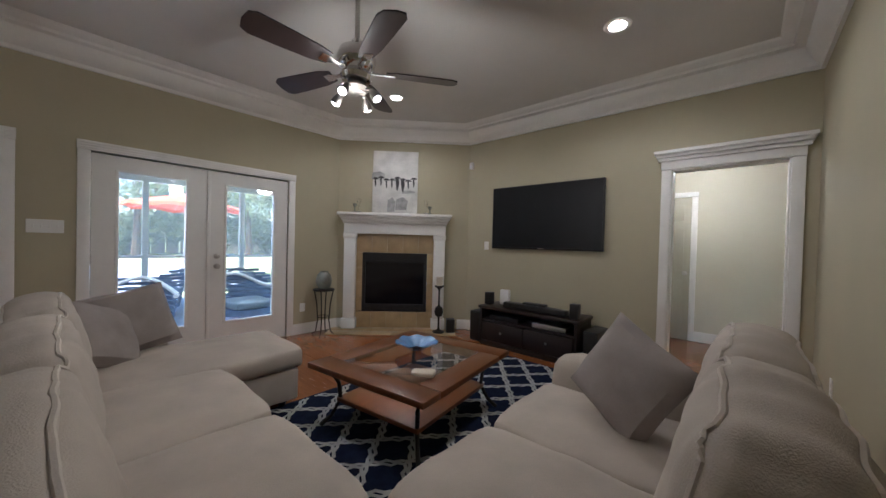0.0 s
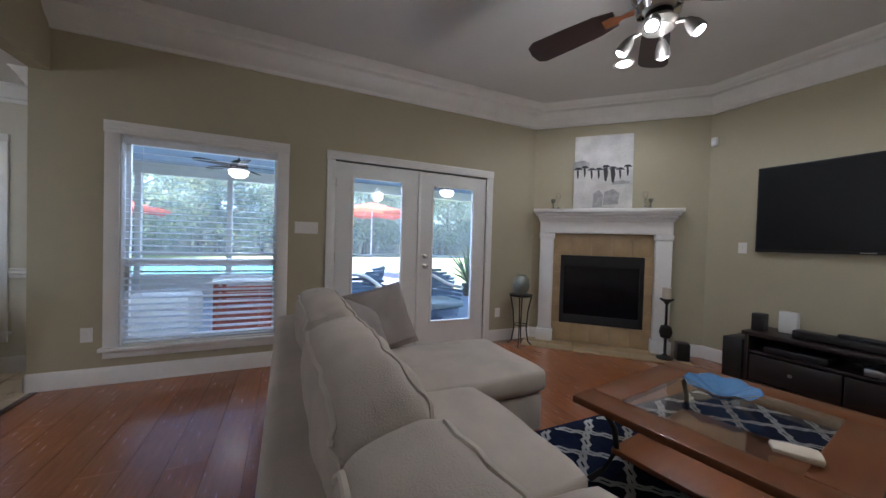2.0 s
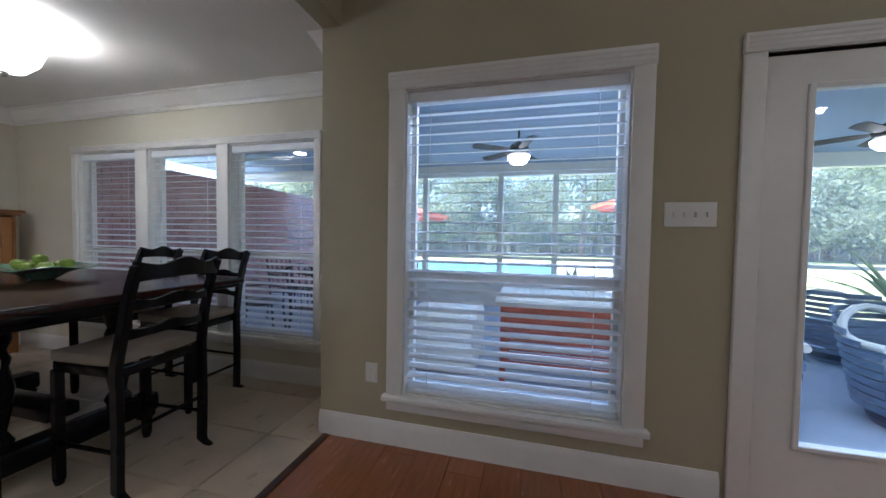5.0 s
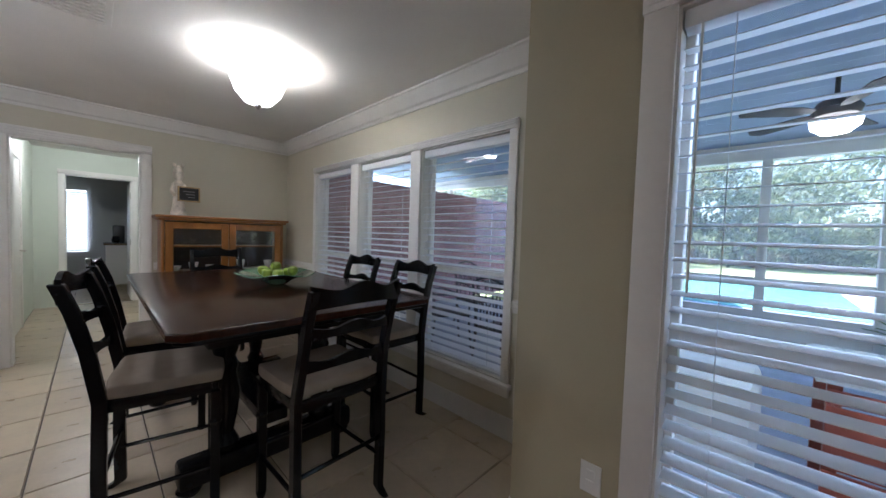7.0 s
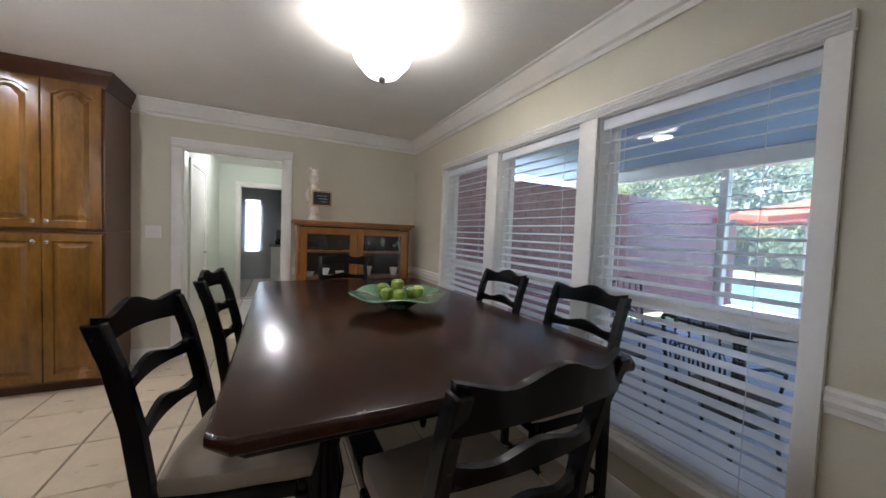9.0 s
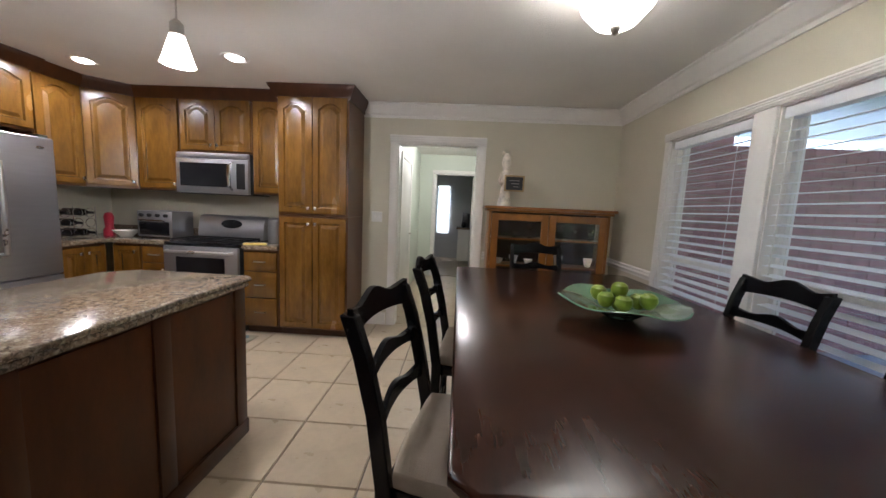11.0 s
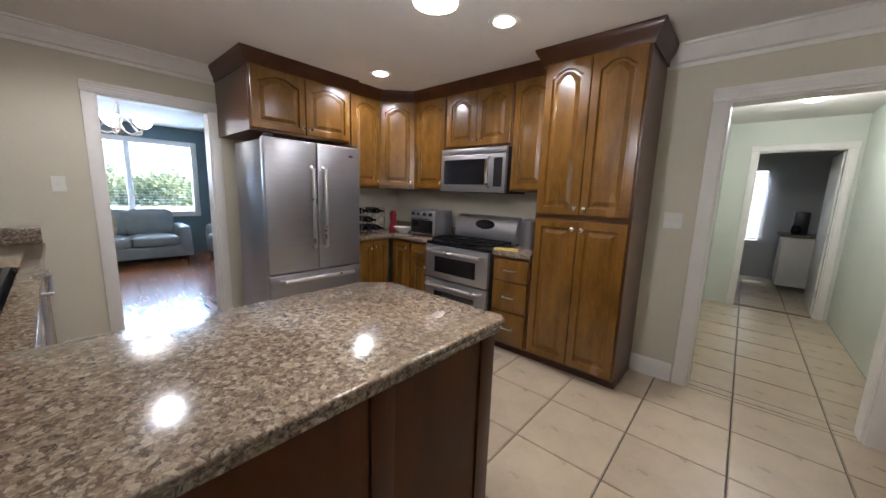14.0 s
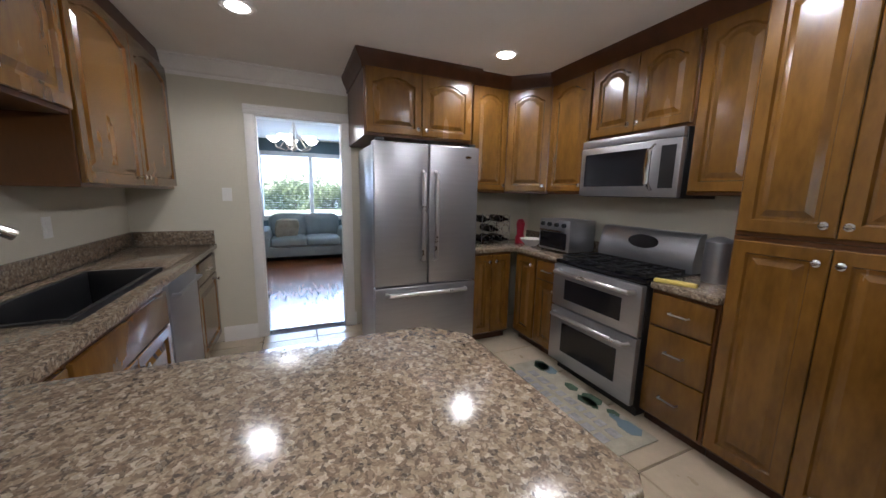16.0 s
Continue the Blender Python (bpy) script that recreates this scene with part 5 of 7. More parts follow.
sh = thing("sea_shell", -1.10, 1.96, 0.460, "ivory sea shell on the coffee table glass", "shell")
part("shell", turned(cushion(-0.07, 0.07, -0.04, 0.04, 0, 0.028, 0.004, n=5), pose(-1.10, 1.96, 0.463, 0, 0, 30)), M["candle"], sh)

# ---- dining room ----
def dining_table():
    t = thing("dining_table", -3.69, -3.42, 0, "counter-height mahogany dining table with a black pedestal base", "table")
    x0, x1, y0, y1 = -4.35, -3.03, -4.53, -2.31
    c = 0.05
    out = [(x0 + c, y0), (x1 - c, y0), (x1, y0 + c), (x1, y1 - c), (x1 - c, y1), (x0 + c, y1), (x0, y1 - c), (x0, y0 + c)]
    part("tabletop", slab(out, 0.868, 0.905, 0.010), M["mahogany"], t)
    part("top_edge", slab([(x + (0.025 if x < -3.69 else -0.025), y + (0.025 if y < -3.4 else -0.025)) for x, y in out], 0.845, 0.867, 0.006), M["black_wood"], t)
    part("apron", box(x0 + 0.16, x1 - 0.16, y0 + 0.2, y1 - 0.2, 0.77, 0.844, 0.006), M["black_wood"], t)
    for y in (-3.95, -2.78):
        for x in (-3.82, -3.32):
            part("pillar", lathe([(0.05, 0.16), (0.065, 0.20), (0.04, 0.25), (0.055, 0.34), (0.07, 0.46), (0.05, 0.56), (0.06, 0.60), (0.045, 0.64), (0.065, 0.70), (0.06, 0.769)], x, y, 0, 18), M["black_wood"], t)
        part("foot_beam", box(-4.02, -3.12, y - 0.06, y + 0.06, 0.04, 0.16, 0.02), M["black_wood"], t)
        for x in (-3.97, -3.17):
            part("foot", lathe([(0.045, 0), (0.055, 0.02), (0.04, 0.04)], x, y, 0, 14), M["black_wood"], t)
    part("stretcher", box(-3.64, -3.50, -3.95, -2.78, 0.20, 0.27, 0.01), M["black_wood"], t)


dining_table()


def dining_chair():
    """A counter chair with a scalloped ladder back; the sitter looks along +y."""
    c = thing("dining_chair", 0, 0, 0, "black painted ladder-back counter chair with a beige seat pad", "chair", "chairs round the dining table")
    b = M["black_wood"]
    w = 0.215
    post = [(0.0, 0.03), (-0.005, 0.30), (0.0, 0.60), (-0.035, 0.80), (-0.075, 0.96), (-0.115, 1.07)]
    for s in (-1, 1):
        bm = bmesh.new()
        rings = []
        for i, (y, z) in enumerate([(-0.05, 0.0)] + post):
            r = 0.017 if i else 0.015
            rings.append([bm.verts.new((s * (w - 0.01 * (z > 0.7)) + dx * r, y - 0.19 + dy * (r + 0.006), z)) for dx, dy in ((-1, -1), (1, -1), (1, 1), (-1, 1))])
        for p, q in zip(rings, rings[1:]):
            for k in range(4):
                bm.faces.new((p[k], p[(k + 1) % 4], q[(k + 1) % 4], q[k]))
        bm.faces.new(rings[0][::-1]), bm.faces.new(rings[-1])
        bmesh.ops.recalc_face_normals(bm, faces=bm.faces)
        bmesh.ops.bevel(bm, geom=bm.edges[:], offset=0.004, segments=1, affect="EDGES")
        part("back_post", bm, b, c, local=True)
        leg = bmesh.new()
        box(s * 0.20 - 0.019, s * 0.20 + 0.019, 0.165, 0.203, 0.03, 0.56, 0.004, 1, bm=leg)
        lathe([(0.017, 0.0), (0.024, 0.03)], s * 0.20, 0.184, 0, 10, bm=leg)
        lathe([(0.020, 0.40), (0.027, 0.415), (0.020, 0.43)], s * 0.20, 0.184, 0, 10, bm=leg)
        part("front_leg", leg, b, c, local=True)
        part("side_stretcher", tube([(s * 0.205, -0.19, 0.20), (s * 0.20, 0.18, 0.20)], 0.010), b, c, local=True)
        part("side_rail", box(s * 0.20 - 0.012, s * 0.20 + 0.012, -0.17, 0.17, 0.55, 0.60, 0.003), b, c, local=True)
    part("front_stretcher", tube([(-0.20, 0.184, 0.26), (0.20, 0.184, 0.26)], 0.010), b, c, local=True)
    part("back_stretcher", tube([(-0.20, -0.19, 0.28), (0.20, -0.19, 0.28)], 0.010), b, c, local=True)
    part("front_rail", box(-0.21, 0.21, 0.172, 0.196, 0.55, 0.60, 0.003), b, c, local=True)
    part("back_rail", box(-0.20, 0.20, -0.20, -0.178, 0.55, 0.60, 0.003), b, c, local=True)

    def rail(z, h, y, scallop):
        bm = bmesh.new()
        n = 16
        rows = []
        for i in range(n + 1):
            x = -w + 2 * w * i / n
            f = i / n * 2 - 1
            bow = -0.035 * (1 - f * f)
            up = scallop * (0.022 * math.exp(-(f * 3.2) ** 2) - 0.012 * math.exp(-((abs(f) - 0.55) * 4) ** 2) + 0.010 * abs(f) ** 4)
            dn = 0.014 * (1 - f * f)
            rows.append([bm.verts.new((x, y + bow - 0.009, z - h / 2 + dn)), bm.verts.new((x, y + bow + 0.009, z - h / 2 + dn)), bm.verts.new((x, y + bow + 0.006, z + h / 2 + up)), bm.verts.new((x, y + bow - 0.012, z + h / 2 + up))])
        for p, q in zip(rows, rows[1:]):
            for k in range(4):
                bm.faces.new((p[k], q[k], q[(k + 1) % 4], p[(k + 1) % 4]))
        bm.faces.new(rows[0]), bm.faces.new(rows[-1][::-1])
        bmesh.ops.recalc_face_normals(bm, faces=bm.faces)
        return bm
    part("crest_rail", rail(1.035, 0.085, -0.295, 1.0), b, c, local=True)
    part("ladder_rail", rail(0.885, 0.05, -0.245, 0.8), b, c, local=True)
    part("ladder_rail", rail(0.745, 0.05, -0.212, 0.8), b, c, local=True)
    part("seat_pad", cushion(-0.215, 0.215, -0.18, 0.215, 0.595, 0.66, 0.015, n=6), M["seat"], c, "beige upholstered seat pad", local=True)
    return c


CHAIRS = [(-3.09, -2.82, 80), (-3.16, -3.59, 86), (-3.62, -2.34, 183), (-4.27, -2.76, -90), (-4.27, -3.45, -88), (-3.72, -4.56, 0)]
first = dining_chair()
first.matrix_basis = pose(CHAIRS[0][0], CHAIRS[0][1], 0, 0, 0, CHAIRS[0][2])
for x, y, a in CHAIRS[1:]:
    copy_thing(first, pose(x, y, 0, 0, 0, a))

# fruit bowl
FB = (-3.77, -3.34)
bm = bmesh.new()
n = 40
rings = []
for r, z in ((0.05, 0.0), (0.07, 0.012), (0.11, 0.04), (0.18, 0.065), (0.27, 0.085), (0.265, 0.089), (0.17, 0.072), (0.10, 0.048), (0.05, 0.02)):
    rings.append([bm.verts.new((FB[0] + r * math.cos(2 * math.pi * i / n) * (1 + 0.03 * math.cos(12 * math.pi * i / n) * (r > 0.2)), FB[1] + r * math.sin(2 * math.pi * i / n) * (1 + 0.03 * math.cos(12 * math.pi * i / n) * (r > 0.2)), 0.906 + z + 0.010 * math.cos(10 * math.pi * i / n) * (r > 0.2))) for i in range(n)])
for p, q in zip(rings, rings[1:]):
    for i in range(n):
        bm.faces.new((p[i], p[(i + 1) % n], q[(i + 1) % n], q[i]))
bm.faces.new(rings[0][::-1]), bm.faces.new(rings[-1])
single("fruit_bowl", bm, M["glass_green"], "wide wavy green glass bowl holding green apples", "bowl")
for k, (dx, dy, dz) in enumerate(((0, 0, 0.03), (0.07, 0.01, 0.05), (-0.07, 0.015, 0.05), (0.02, 0.07, 0.05), (-0.02, -0.07, 0.05), (0.075, -0.06, 0.065), (-0.08, 0.075, 0.066), (0.01, 0.0, 0.095))):
    a = lathe([(0, 0.006), (0.014, 0.0), (0.028, 0.012), (0.036, 0.034), (0.033, 0.054), (0.02, 0.066), (0.006, 0.062), (0, 0.058)], FB[0] + dx, FB[1] + dy, 0.906 + dz, 16)
    single("green_apple", a, M["apple"], "green apple in the glass bowl", "apple", "apples in the bowl")


# display cabinet
def hutch():
    x0, x1, y0, y1 = -4.53, -3.33, S + 0.02, -5.27
    h = thing("display_cabinet", (x0 + x1) / 2, (y0 + y1) / 2, 0, "honey oak display cabinet with two glass doors", "cabinet")
    m = M["hutch"]
    for a in (x0, x1 - 0.025):
        part("side_panel", box(a, a + 0.025, y0, y1, 0.0, 1.36, 0.003), m, h)
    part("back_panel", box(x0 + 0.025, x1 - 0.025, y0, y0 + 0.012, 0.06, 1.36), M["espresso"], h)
    part("top", box(x0 - 0.05, x1 + 0.05, y0, y1 + 0.05, 1.385, 1.415, 0.008), m, h)
    part("cornice", box(x0 - 0.025, x1 + 0.025, y0, y1 + 0.028, 1.36, 1.384, 0.006), m, h)
    part("plinth", box(x0 + 0.025, x1 - 0.025, y0 + 0.02, y1 - 0.02, 0, 0.08), m, h)
    for z in (0.082, 0.48, 0.80, 1.08):
        part("shelf", box(x0 + 0.026, x1 - 0.026, y0 + 0.013, y1 - 0.03, z, z + 0.018), m, h)
    xm = (x0 + x1) / 2
    for a, b in ((x0 + 0.03, xm - 0.003), (xm + 0.003, x1 - 0.03)):
        d = bmesh.new()
        for p, q, r, s in ((a, a + 0.07, 0.09, 1.345), (b - 0.07, b, 0.09, 1.345), (a + 0.07, b - 0.07, 1.275, 1.345), (a + 0.07, b - 0.07, 0.09, 0.18)):
            box(p, q, y1 - 0.02, y1 + 0.004, r, s, 0.003, 1, bm=d)
        dd = part("door", d, m, h)
        part("glass_pane", box(a + 0.07, b - 0.07, y1 - 0.010, y1 - 0.006, 0.18, 1.275), M["glass"], dd).visible_shadow = False
        part("knob", turned(lathe([(0.006, 0), (0.006, 0.012), (0.015, 0.02), (0, 0.028)], n=12), pose((b - 0.03) if a < xm - 0.1 else (a + 0.03), y1 + 0.004, 0.78, -90, 0, 0)), M["iron"], dd)
    rr = random.Random(3)
    for z in (0.50, 0.82, 1.10):
        for k in range(7):
            x = x0 + 0.13 + k * 0.155
            if rr.random() < 0.2:
                continue
            hh = rr.uniform(0.07, 0.16)
            if z == 0.82:
                single("teacup", lathe([(0.022, 0), (0.03, 0.01), (0.045, hh * 0.6), (0.048, hh * 0.7), (0.042, hh * 0.7), (0.02, 0.012)], x, y0 + 0.16, z, 14), M["white_plastic"], "white china cup in the display cabinet", "cup", "china in the cabinet")
            else:
                single("wine_glass", lathe([(0.03, 0), (0.03, 0.003), (0.005, 0.01), (0.005, hh * 0.45), (0.034, hh * 0.7), (0.03, hh), (0.027, hh), (0.028, hh * 0.7), (0, hh * 0.5)], x, y0 + 0.16, z, 14), M["glass"], "clear stemmed glass in the display cabinet", "glass", "glasses in the cabinet")


hutch()
bx, by, bz = -3.49, -5.42, 1.415
bear = bmesh.new()
lathe([(0.075, 0), (0.085, 0.02), (0.06, 0.10), (0.05, 0.2), (0.055, 0.26), (0.03, 0.30)], bx, by, bz, 16, bm=bear)
lathe([(0, 0.29), (0.04, 0.30), (0.058, 0.345), (0.05, 0.39), (0.02, 0.42), (0, 0.425)], bx, by, bz, 16, bm=bear)
for s in (-1, 1):
    lathe([(0, 0), (0.02, 0.008), (0.018, 0.03), (0, 0.035)], bx + s * 0.04, by, bz + 0.405, 10, bm=bear)
    tube([(bx + s * 0.05, by, bz + 0.26), (bx + s * 0.075, by + 0.04, bz + 0.2), (bx + s * 0.05, by + 0.07, bz + 0.17)], 0.02, bm=bear)
bear.transform(Matrix.Translation((bx, by, bz)) @ Matrix.Diagonal((0.85, 0.85, 1.28, 1)) @ Matrix.Translation((-bx, -by, -bz)))
single("figurine", bear, M["resin"], "white painted animal figurine holding a slate", "figurine")
cbd = thing("chalkboard_sign", bx - 0.075, by + 0.11, bz + 0.165, "small framed chalkboard with faint writing held by the figurine", "sign", turn=4)
part("slate", box(-0.085, 0.085, -0.006, 0.004, 0.0, 0.13), M["slate"], cbd, local=True)
for u0, u1, v0, v1 in ((-0.10, -0.085, -0.015, 0.145), (0.085, 0.10, -0.015, 0.145), (-0.085, 0.085, -0.015, 0.0), (-0.085, 0.085, 0.13, 0.145)):
    part("frame", box(u0, u1, -0.008, 0.010, v0, v1, 0.002), M["gilt"], cbd, local=True)
for k in range(3):
    part("chalk_line", box(-0.05, 0.05 - 0.02 * k, 0.0045, 0.0055, 0.09 - 0.03 * k, 0.096 - 0.03 * k), M["greywash"], cbd, local=True)
part("support", tube([(0.06, -0.05, 0.06), (0.06, -0.005, 0.06)], 0.012), M["resin"], cbd, local=True)
cv = thing("ceiling_vent", -2.75, -3.42, C, "white slatted ceiling air vent", "vent")
part("frame", box(-2.93, -2.57, -3.62, -3.24, C - 0.012, C, 0.004), M["trim"], cv)
for k in range(8):
    part("slat", box(-2.90, -2.60, -3.60 + 0.043 * k, -3.585 + 0.043 * k, C - 0.022, C - 0.012, 0.002), M["trim"], cv)


# ---- kitchen ----
def door_mesh(w, h, arch=0.05, t=0.022, m=0.055):
    """A raised-panel cabinet door: outer slab, sunk groove and raised field with an arched head. Local: x across, z up, front at -y."""
    bm = bmesh.new()
    n = 9

    def loop(k, y):
        hw, top = w / 2 - k, h - k
        rise = arch if k > 0 else 0
        pts = [(-hw, k), (hw, k)]
        for i in range(n + 1):
            f = i / n
            x = hw - 2 * hw * f
            s = max(0.0, 1 - (abs(2 * f - 1) / 0.82) ** 2)
            pts.append((x, top - rise + rise * s ** 0.7))
        return [bm.verts.new((x, y, z)) for x, z in pts]
    loops = [loop(0, 0), loop(0, -t + 0.004), loop(0.004, -t)]
    loops += [loop(m, -t), loop(m + 0.007, -t + 0.014), loop(m + 0.020, -t + 0.014), loop(m + 0.048, -t + 0.001)]
    for p, q in zip(loops, loops[1:]):
        for i in range(len(p)):
            bm.faces.new((p[i], p[(i + 1) % len(p)], q[(i + 1) % len(p)], q[i]))
    bm.faces.new(loops[0][::-1]), bm.faces.new(loops[-1])
    bmesh.ops.recalc_face_normals(bm, faces=bm.faces)
    return bm


def knob_mesh():
    return turned(lathe([(0.006, 0), (0.006, 0.014), (0.015, 0.02), (0.016, 0.026), (0.010, 0.031), (0, 0.032)], n=12), pose(0, 0, 0, 90, 0, 0))


def cabinet(name, label, x, y, z, turn, w, h, depth, doors=1, arch=0.05, knob="low", drawers=(), group="", mat_="cab", toe=0.0, side=1, gap=0.004, lift=0.0, pulls=True):
    """A cabinet unit. Its front is the local -y face at y = 0; drawers are heights from the top."""
    c = thing(name, x, y, z, label, "cabinet", group, turn=turn)
    mt = M[mat_]
    part("body", box(-w / 2, w / 2, 0.0, depth, toe, h, 0.002, 1), M["cab_mid"], c, local=True)
    if toe:
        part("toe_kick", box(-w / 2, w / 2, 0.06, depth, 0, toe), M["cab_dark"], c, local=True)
    top = h - 0.02
    for dh in drawers:
        d = box(-w / 2 + 0.012, w / 2 - 0.012, -0.021, -0.001, top - dh + 0.008, top, 0.006, 2)
        dr = part("drawer_front", d, mt, c, local=True)
        zc = top - dh / 2 + 0.004
        if pulls:
            part("pull", tube([(-0.05, -0.021, zc), (-0.05, -0.045, zc), (0.05, -0.045, zc), (0.05, -0.021, zc)], 0.005), M["nickel"], dr, local=True)
        top -= dh
    dw = (w - 0.02) / max(1, doors)
    z0 = toe + 0.02 + lift
    for k in range(doors):
        xc = -w / 2 + 0.01 + dw * (k + 0.5)
        bm = door_mesh(dw - gap, top - z0, arch)
        bm.transform(pose(xc, -0.001, z0))
        d = part("door", bm, mt, c, local=True, smooth=0.25)
        if doors == 1:
            kx = xc + side * (dw / 2 - 0.035)
        else:
            kx = xc + (dw / 2 - 0.035) * (1 if k % 2 == 0 else -1)
        kz = z0 + 0.05 if knob == "low" else top - 0.06
        part("knob", turned(knob_mesh(), pose(kx, -0.021, kz)), M["chrome"], d, local=True)
    return c


CUP = "maple wall cabinets"
CLO = "maple base cabinets"
LB = "stained maple wall cabinet with arched raised-panel doors"
FT, UF, CT = -5.09, -5.28, 2.36
E2 = 1.0
wall("wall_chase", E2, E, S, -4.60, 0, C, M["wall_cream"], (), "y", "pale sage painted wall beside the refrigerator")
# pantry: two tiers of doors
px0, px1 = -1.95, -1.255
pw = px1 - px0 - 0.004
cabinet("pantry_cabinet", "tall stained maple pantry with arched upper doors", (px0 + px1) / 2, FT, 1.235, 180, pw, CT - 1.235, 0.565, 2, 0.05, "low")
cabinet("lower_pantry", "stained maple pantry base with two raised-panel doors", (px0 + px1) / 2, FT, 0, 180, pw, 1.233, 0.565, 2, 0.0, "high", toe=0.08)
# drawers beside the range
RX0, RX1 = -0.89, -0.13
cabinet("drawer_base", "stained maple base cabinet with three drawers", (px1 + RX0) / 2, FT, 0, 180, RX0 - px1 - 0.006, 0.87, 0.565, 0, drawers=(0.2, 0.27, 0.29), toe=0.08)
# wall cabinets on the south wall
cabinet("wall_cabinet", LB, (px1 + RX0) / 2, UF, 1.42, 180, RX0 - px1 - 0.006, CT - 1.42, 0.32, 1, 0.04, group=CUP, side=1)
cabinet("wall_cabinet", LB, (RX0 + RX1) / 2, UF, 1.82, 180, RX1 - RX0 - 0.004, CT - 1.82, 0.32, 2, 0.05, group=CUP)
cabinet("wall_cabinet", LB, (RX1 + 0.33) / 2, UF, 1.42, 180, 0.33 - RX1 - 0.004, CT - 1.42, 0.32, 1, 0.06, group=CUP, side=1)
# corner wall cabinet
cc = thing("corner_wall_cabinet", 0.465, -5.135, 1.42, "stained maple corner wall cabinet with an arched door", "cabinet", CUP, turn=-135)
bm = slab([(0.334, S + 0.01), (E2 - 0.002, S + 0.01), (E2 - 0.002, -5.0), (0.60, -5.0), (0.334, UF)], 1.42, CT)
part("body", bm, M["cab_mid"], cc)
dm = door_mesh(0.375, CT - 1.46, 0.05)
dm.transform(pose(0, -0.001, 0.02))
cdoor = part("door", dm, M["cab"], cc, local=True, smooth=0.25)
part("knob", turned(knob_mesh(), pose(0.15, -0.021, 0.07)), M["chrome"], cdoor, local=True)
cabinet("wall_cabinet", LB, 0.60, -4.80, 1.42, -90, 0.385, CT - 1.42, 0.38, 1, 0.05, group=CUP, side=1)
# over the fridge
cabinet("fridge_cabinet", "stained maple cabinet over the refrigerator with two arched doors", 0.56, -4.125, 1.84, -90, 0.93, CT - 1.84, 0.79, 2, 0.05)
CAB_CROWN = [(0, CT - 0.03), (0.012, CT - 0.03), (0.018, CT), (0.05, CT + 0.045), (0.065, CT + 0.075), (0.065, C - 0.002), (0, C - 0.002)]
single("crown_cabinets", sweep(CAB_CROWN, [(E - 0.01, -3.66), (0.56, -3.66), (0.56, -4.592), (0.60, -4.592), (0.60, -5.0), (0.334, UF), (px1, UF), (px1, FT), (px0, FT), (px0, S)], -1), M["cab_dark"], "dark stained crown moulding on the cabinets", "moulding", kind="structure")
# base run in the corner
cabinet("base_cabinet", "stained maple base cabinet with a drawer over a door", (RX1 + 0.16) / 2, FT, 0, 180, 0.16 - RX1 - 0.004, 0.87, 0.565, 1, 0.0, "high", drawers=(0.17,), toe=0.08, group=CLO)
cabinet("base_cabinet", "stained maple corner base cabinet", 0.315, FT, 0, 180, 0.30, 0.87, 0.565, 1, 0.0, "high", toe=0.08, group=CLO)
cabinet("base_cabinet", "stained maple base cabinet with two doors", 0.475, -4.80, 0, -90, 0.43, 0.87, 0.50, 2, 0.0, "high", toe=0.08, group=CLO)
single("counter_corner", slab([(RX1 + 0.003, S + 0.003), (E2 - 0.003, S + 0.003), (E2 - 0.003, -4.592), (0.445, -4.592), (0.445, -5.055), (RX1 + 0.003, -5.055)], 0.872, 0.912, 0.008), M["granite"], "brown speckled laminate countertop", "countertop")
single("counter_small", box(px1 + 0.003, RX0 - 0.003, S + 0.003, -5.055, 0.872, 0.912, 0.008), M["granite"], "small brown speckled laminate countertop", "countertop")
single("backsplash_south", box(RX1 + 0.003, E2 - 0.003, S + 0.003, S + 0.02, 0.913, 1.01, 0.004), M["granite"], "brown speckled laminate backsplash strip", "backsplash", kind="structure")


def refrigerator():
    x0, x1, y0, y1 = 0.39, 1.06, -4.585, -3.69
    f = thing("refrigerator", (x0 + x1) / 2, (y0 + y1) / 2, 0, "stainless steel french-door refrigerator with a bottom freezer", "refrigerator")
    part("case", box(x0 + 0.075, x1, y0 + 0.01, y1 - 0.012, 0.02, 1.77, 0.008), M["steel"], f, "grey side panels")
    ym = (y0 + y1) / 2
    for a, b in ((y0, ym - 0.003), (ym + 0.003, y1)):
        d = part("door", box(x0, x0 + 0.073, a, b, 0.655, 1.785, 0.012, 3), M["steel"], f)
        hy = ym + (0.055 if a > ym - 0.1 else -0.055)
        part("handle", tube([(x0, hy, 0.86), (x0 - 0.045, hy, 0.87), (x0 - 0.052, hy, 1.2), (x0 - 0.045, hy, 1.56), (x0, hy, 1.57)], 0.018, 12), M["bar_steel"], d)
    fz = part("freezer_drawer", box(x0, x0 + 0.073, y0, y1, 0.09, 0.645, 0.012, 3), M["steel"], f)
    part("handle", tube([(x0, y0 + 0.10, 0.585), (x0 - 0.05, y0 + 0.11, 0.59), (x0 - 0.055, ym, 0.59), (x0 - 0.05, y1 - 0.11, 0.59), (x0, y1 - 0.10, 0.585)], 0.018, 12), M["bar_steel"], fz)
    part("kick_grille", box(x0 + 0.06, x0 + 0.10, y0 + 0.01, y1 - 0.01, 0.015, 0.085, 0.003), M["black"], f)
    part("badge", turned(lathe([(0.03, 0), (0.028, 0.003), (0, 0.004)], n=20), pose(x0, y0 + 0.10, 1.70, 0, -90, 0) @ Matrix.Diagonal((0.4, 1, 1, 1))), M["chrome"], f)
    for y in (y0 + 0.06, y1 - 0.06):
        part("hinge_cover", box(x0 + 0.01, x0 + 0.10, y - 0.03, y + 0.03, 1.786, 1.81, 0.006), M["black"], f)


refrigerator()


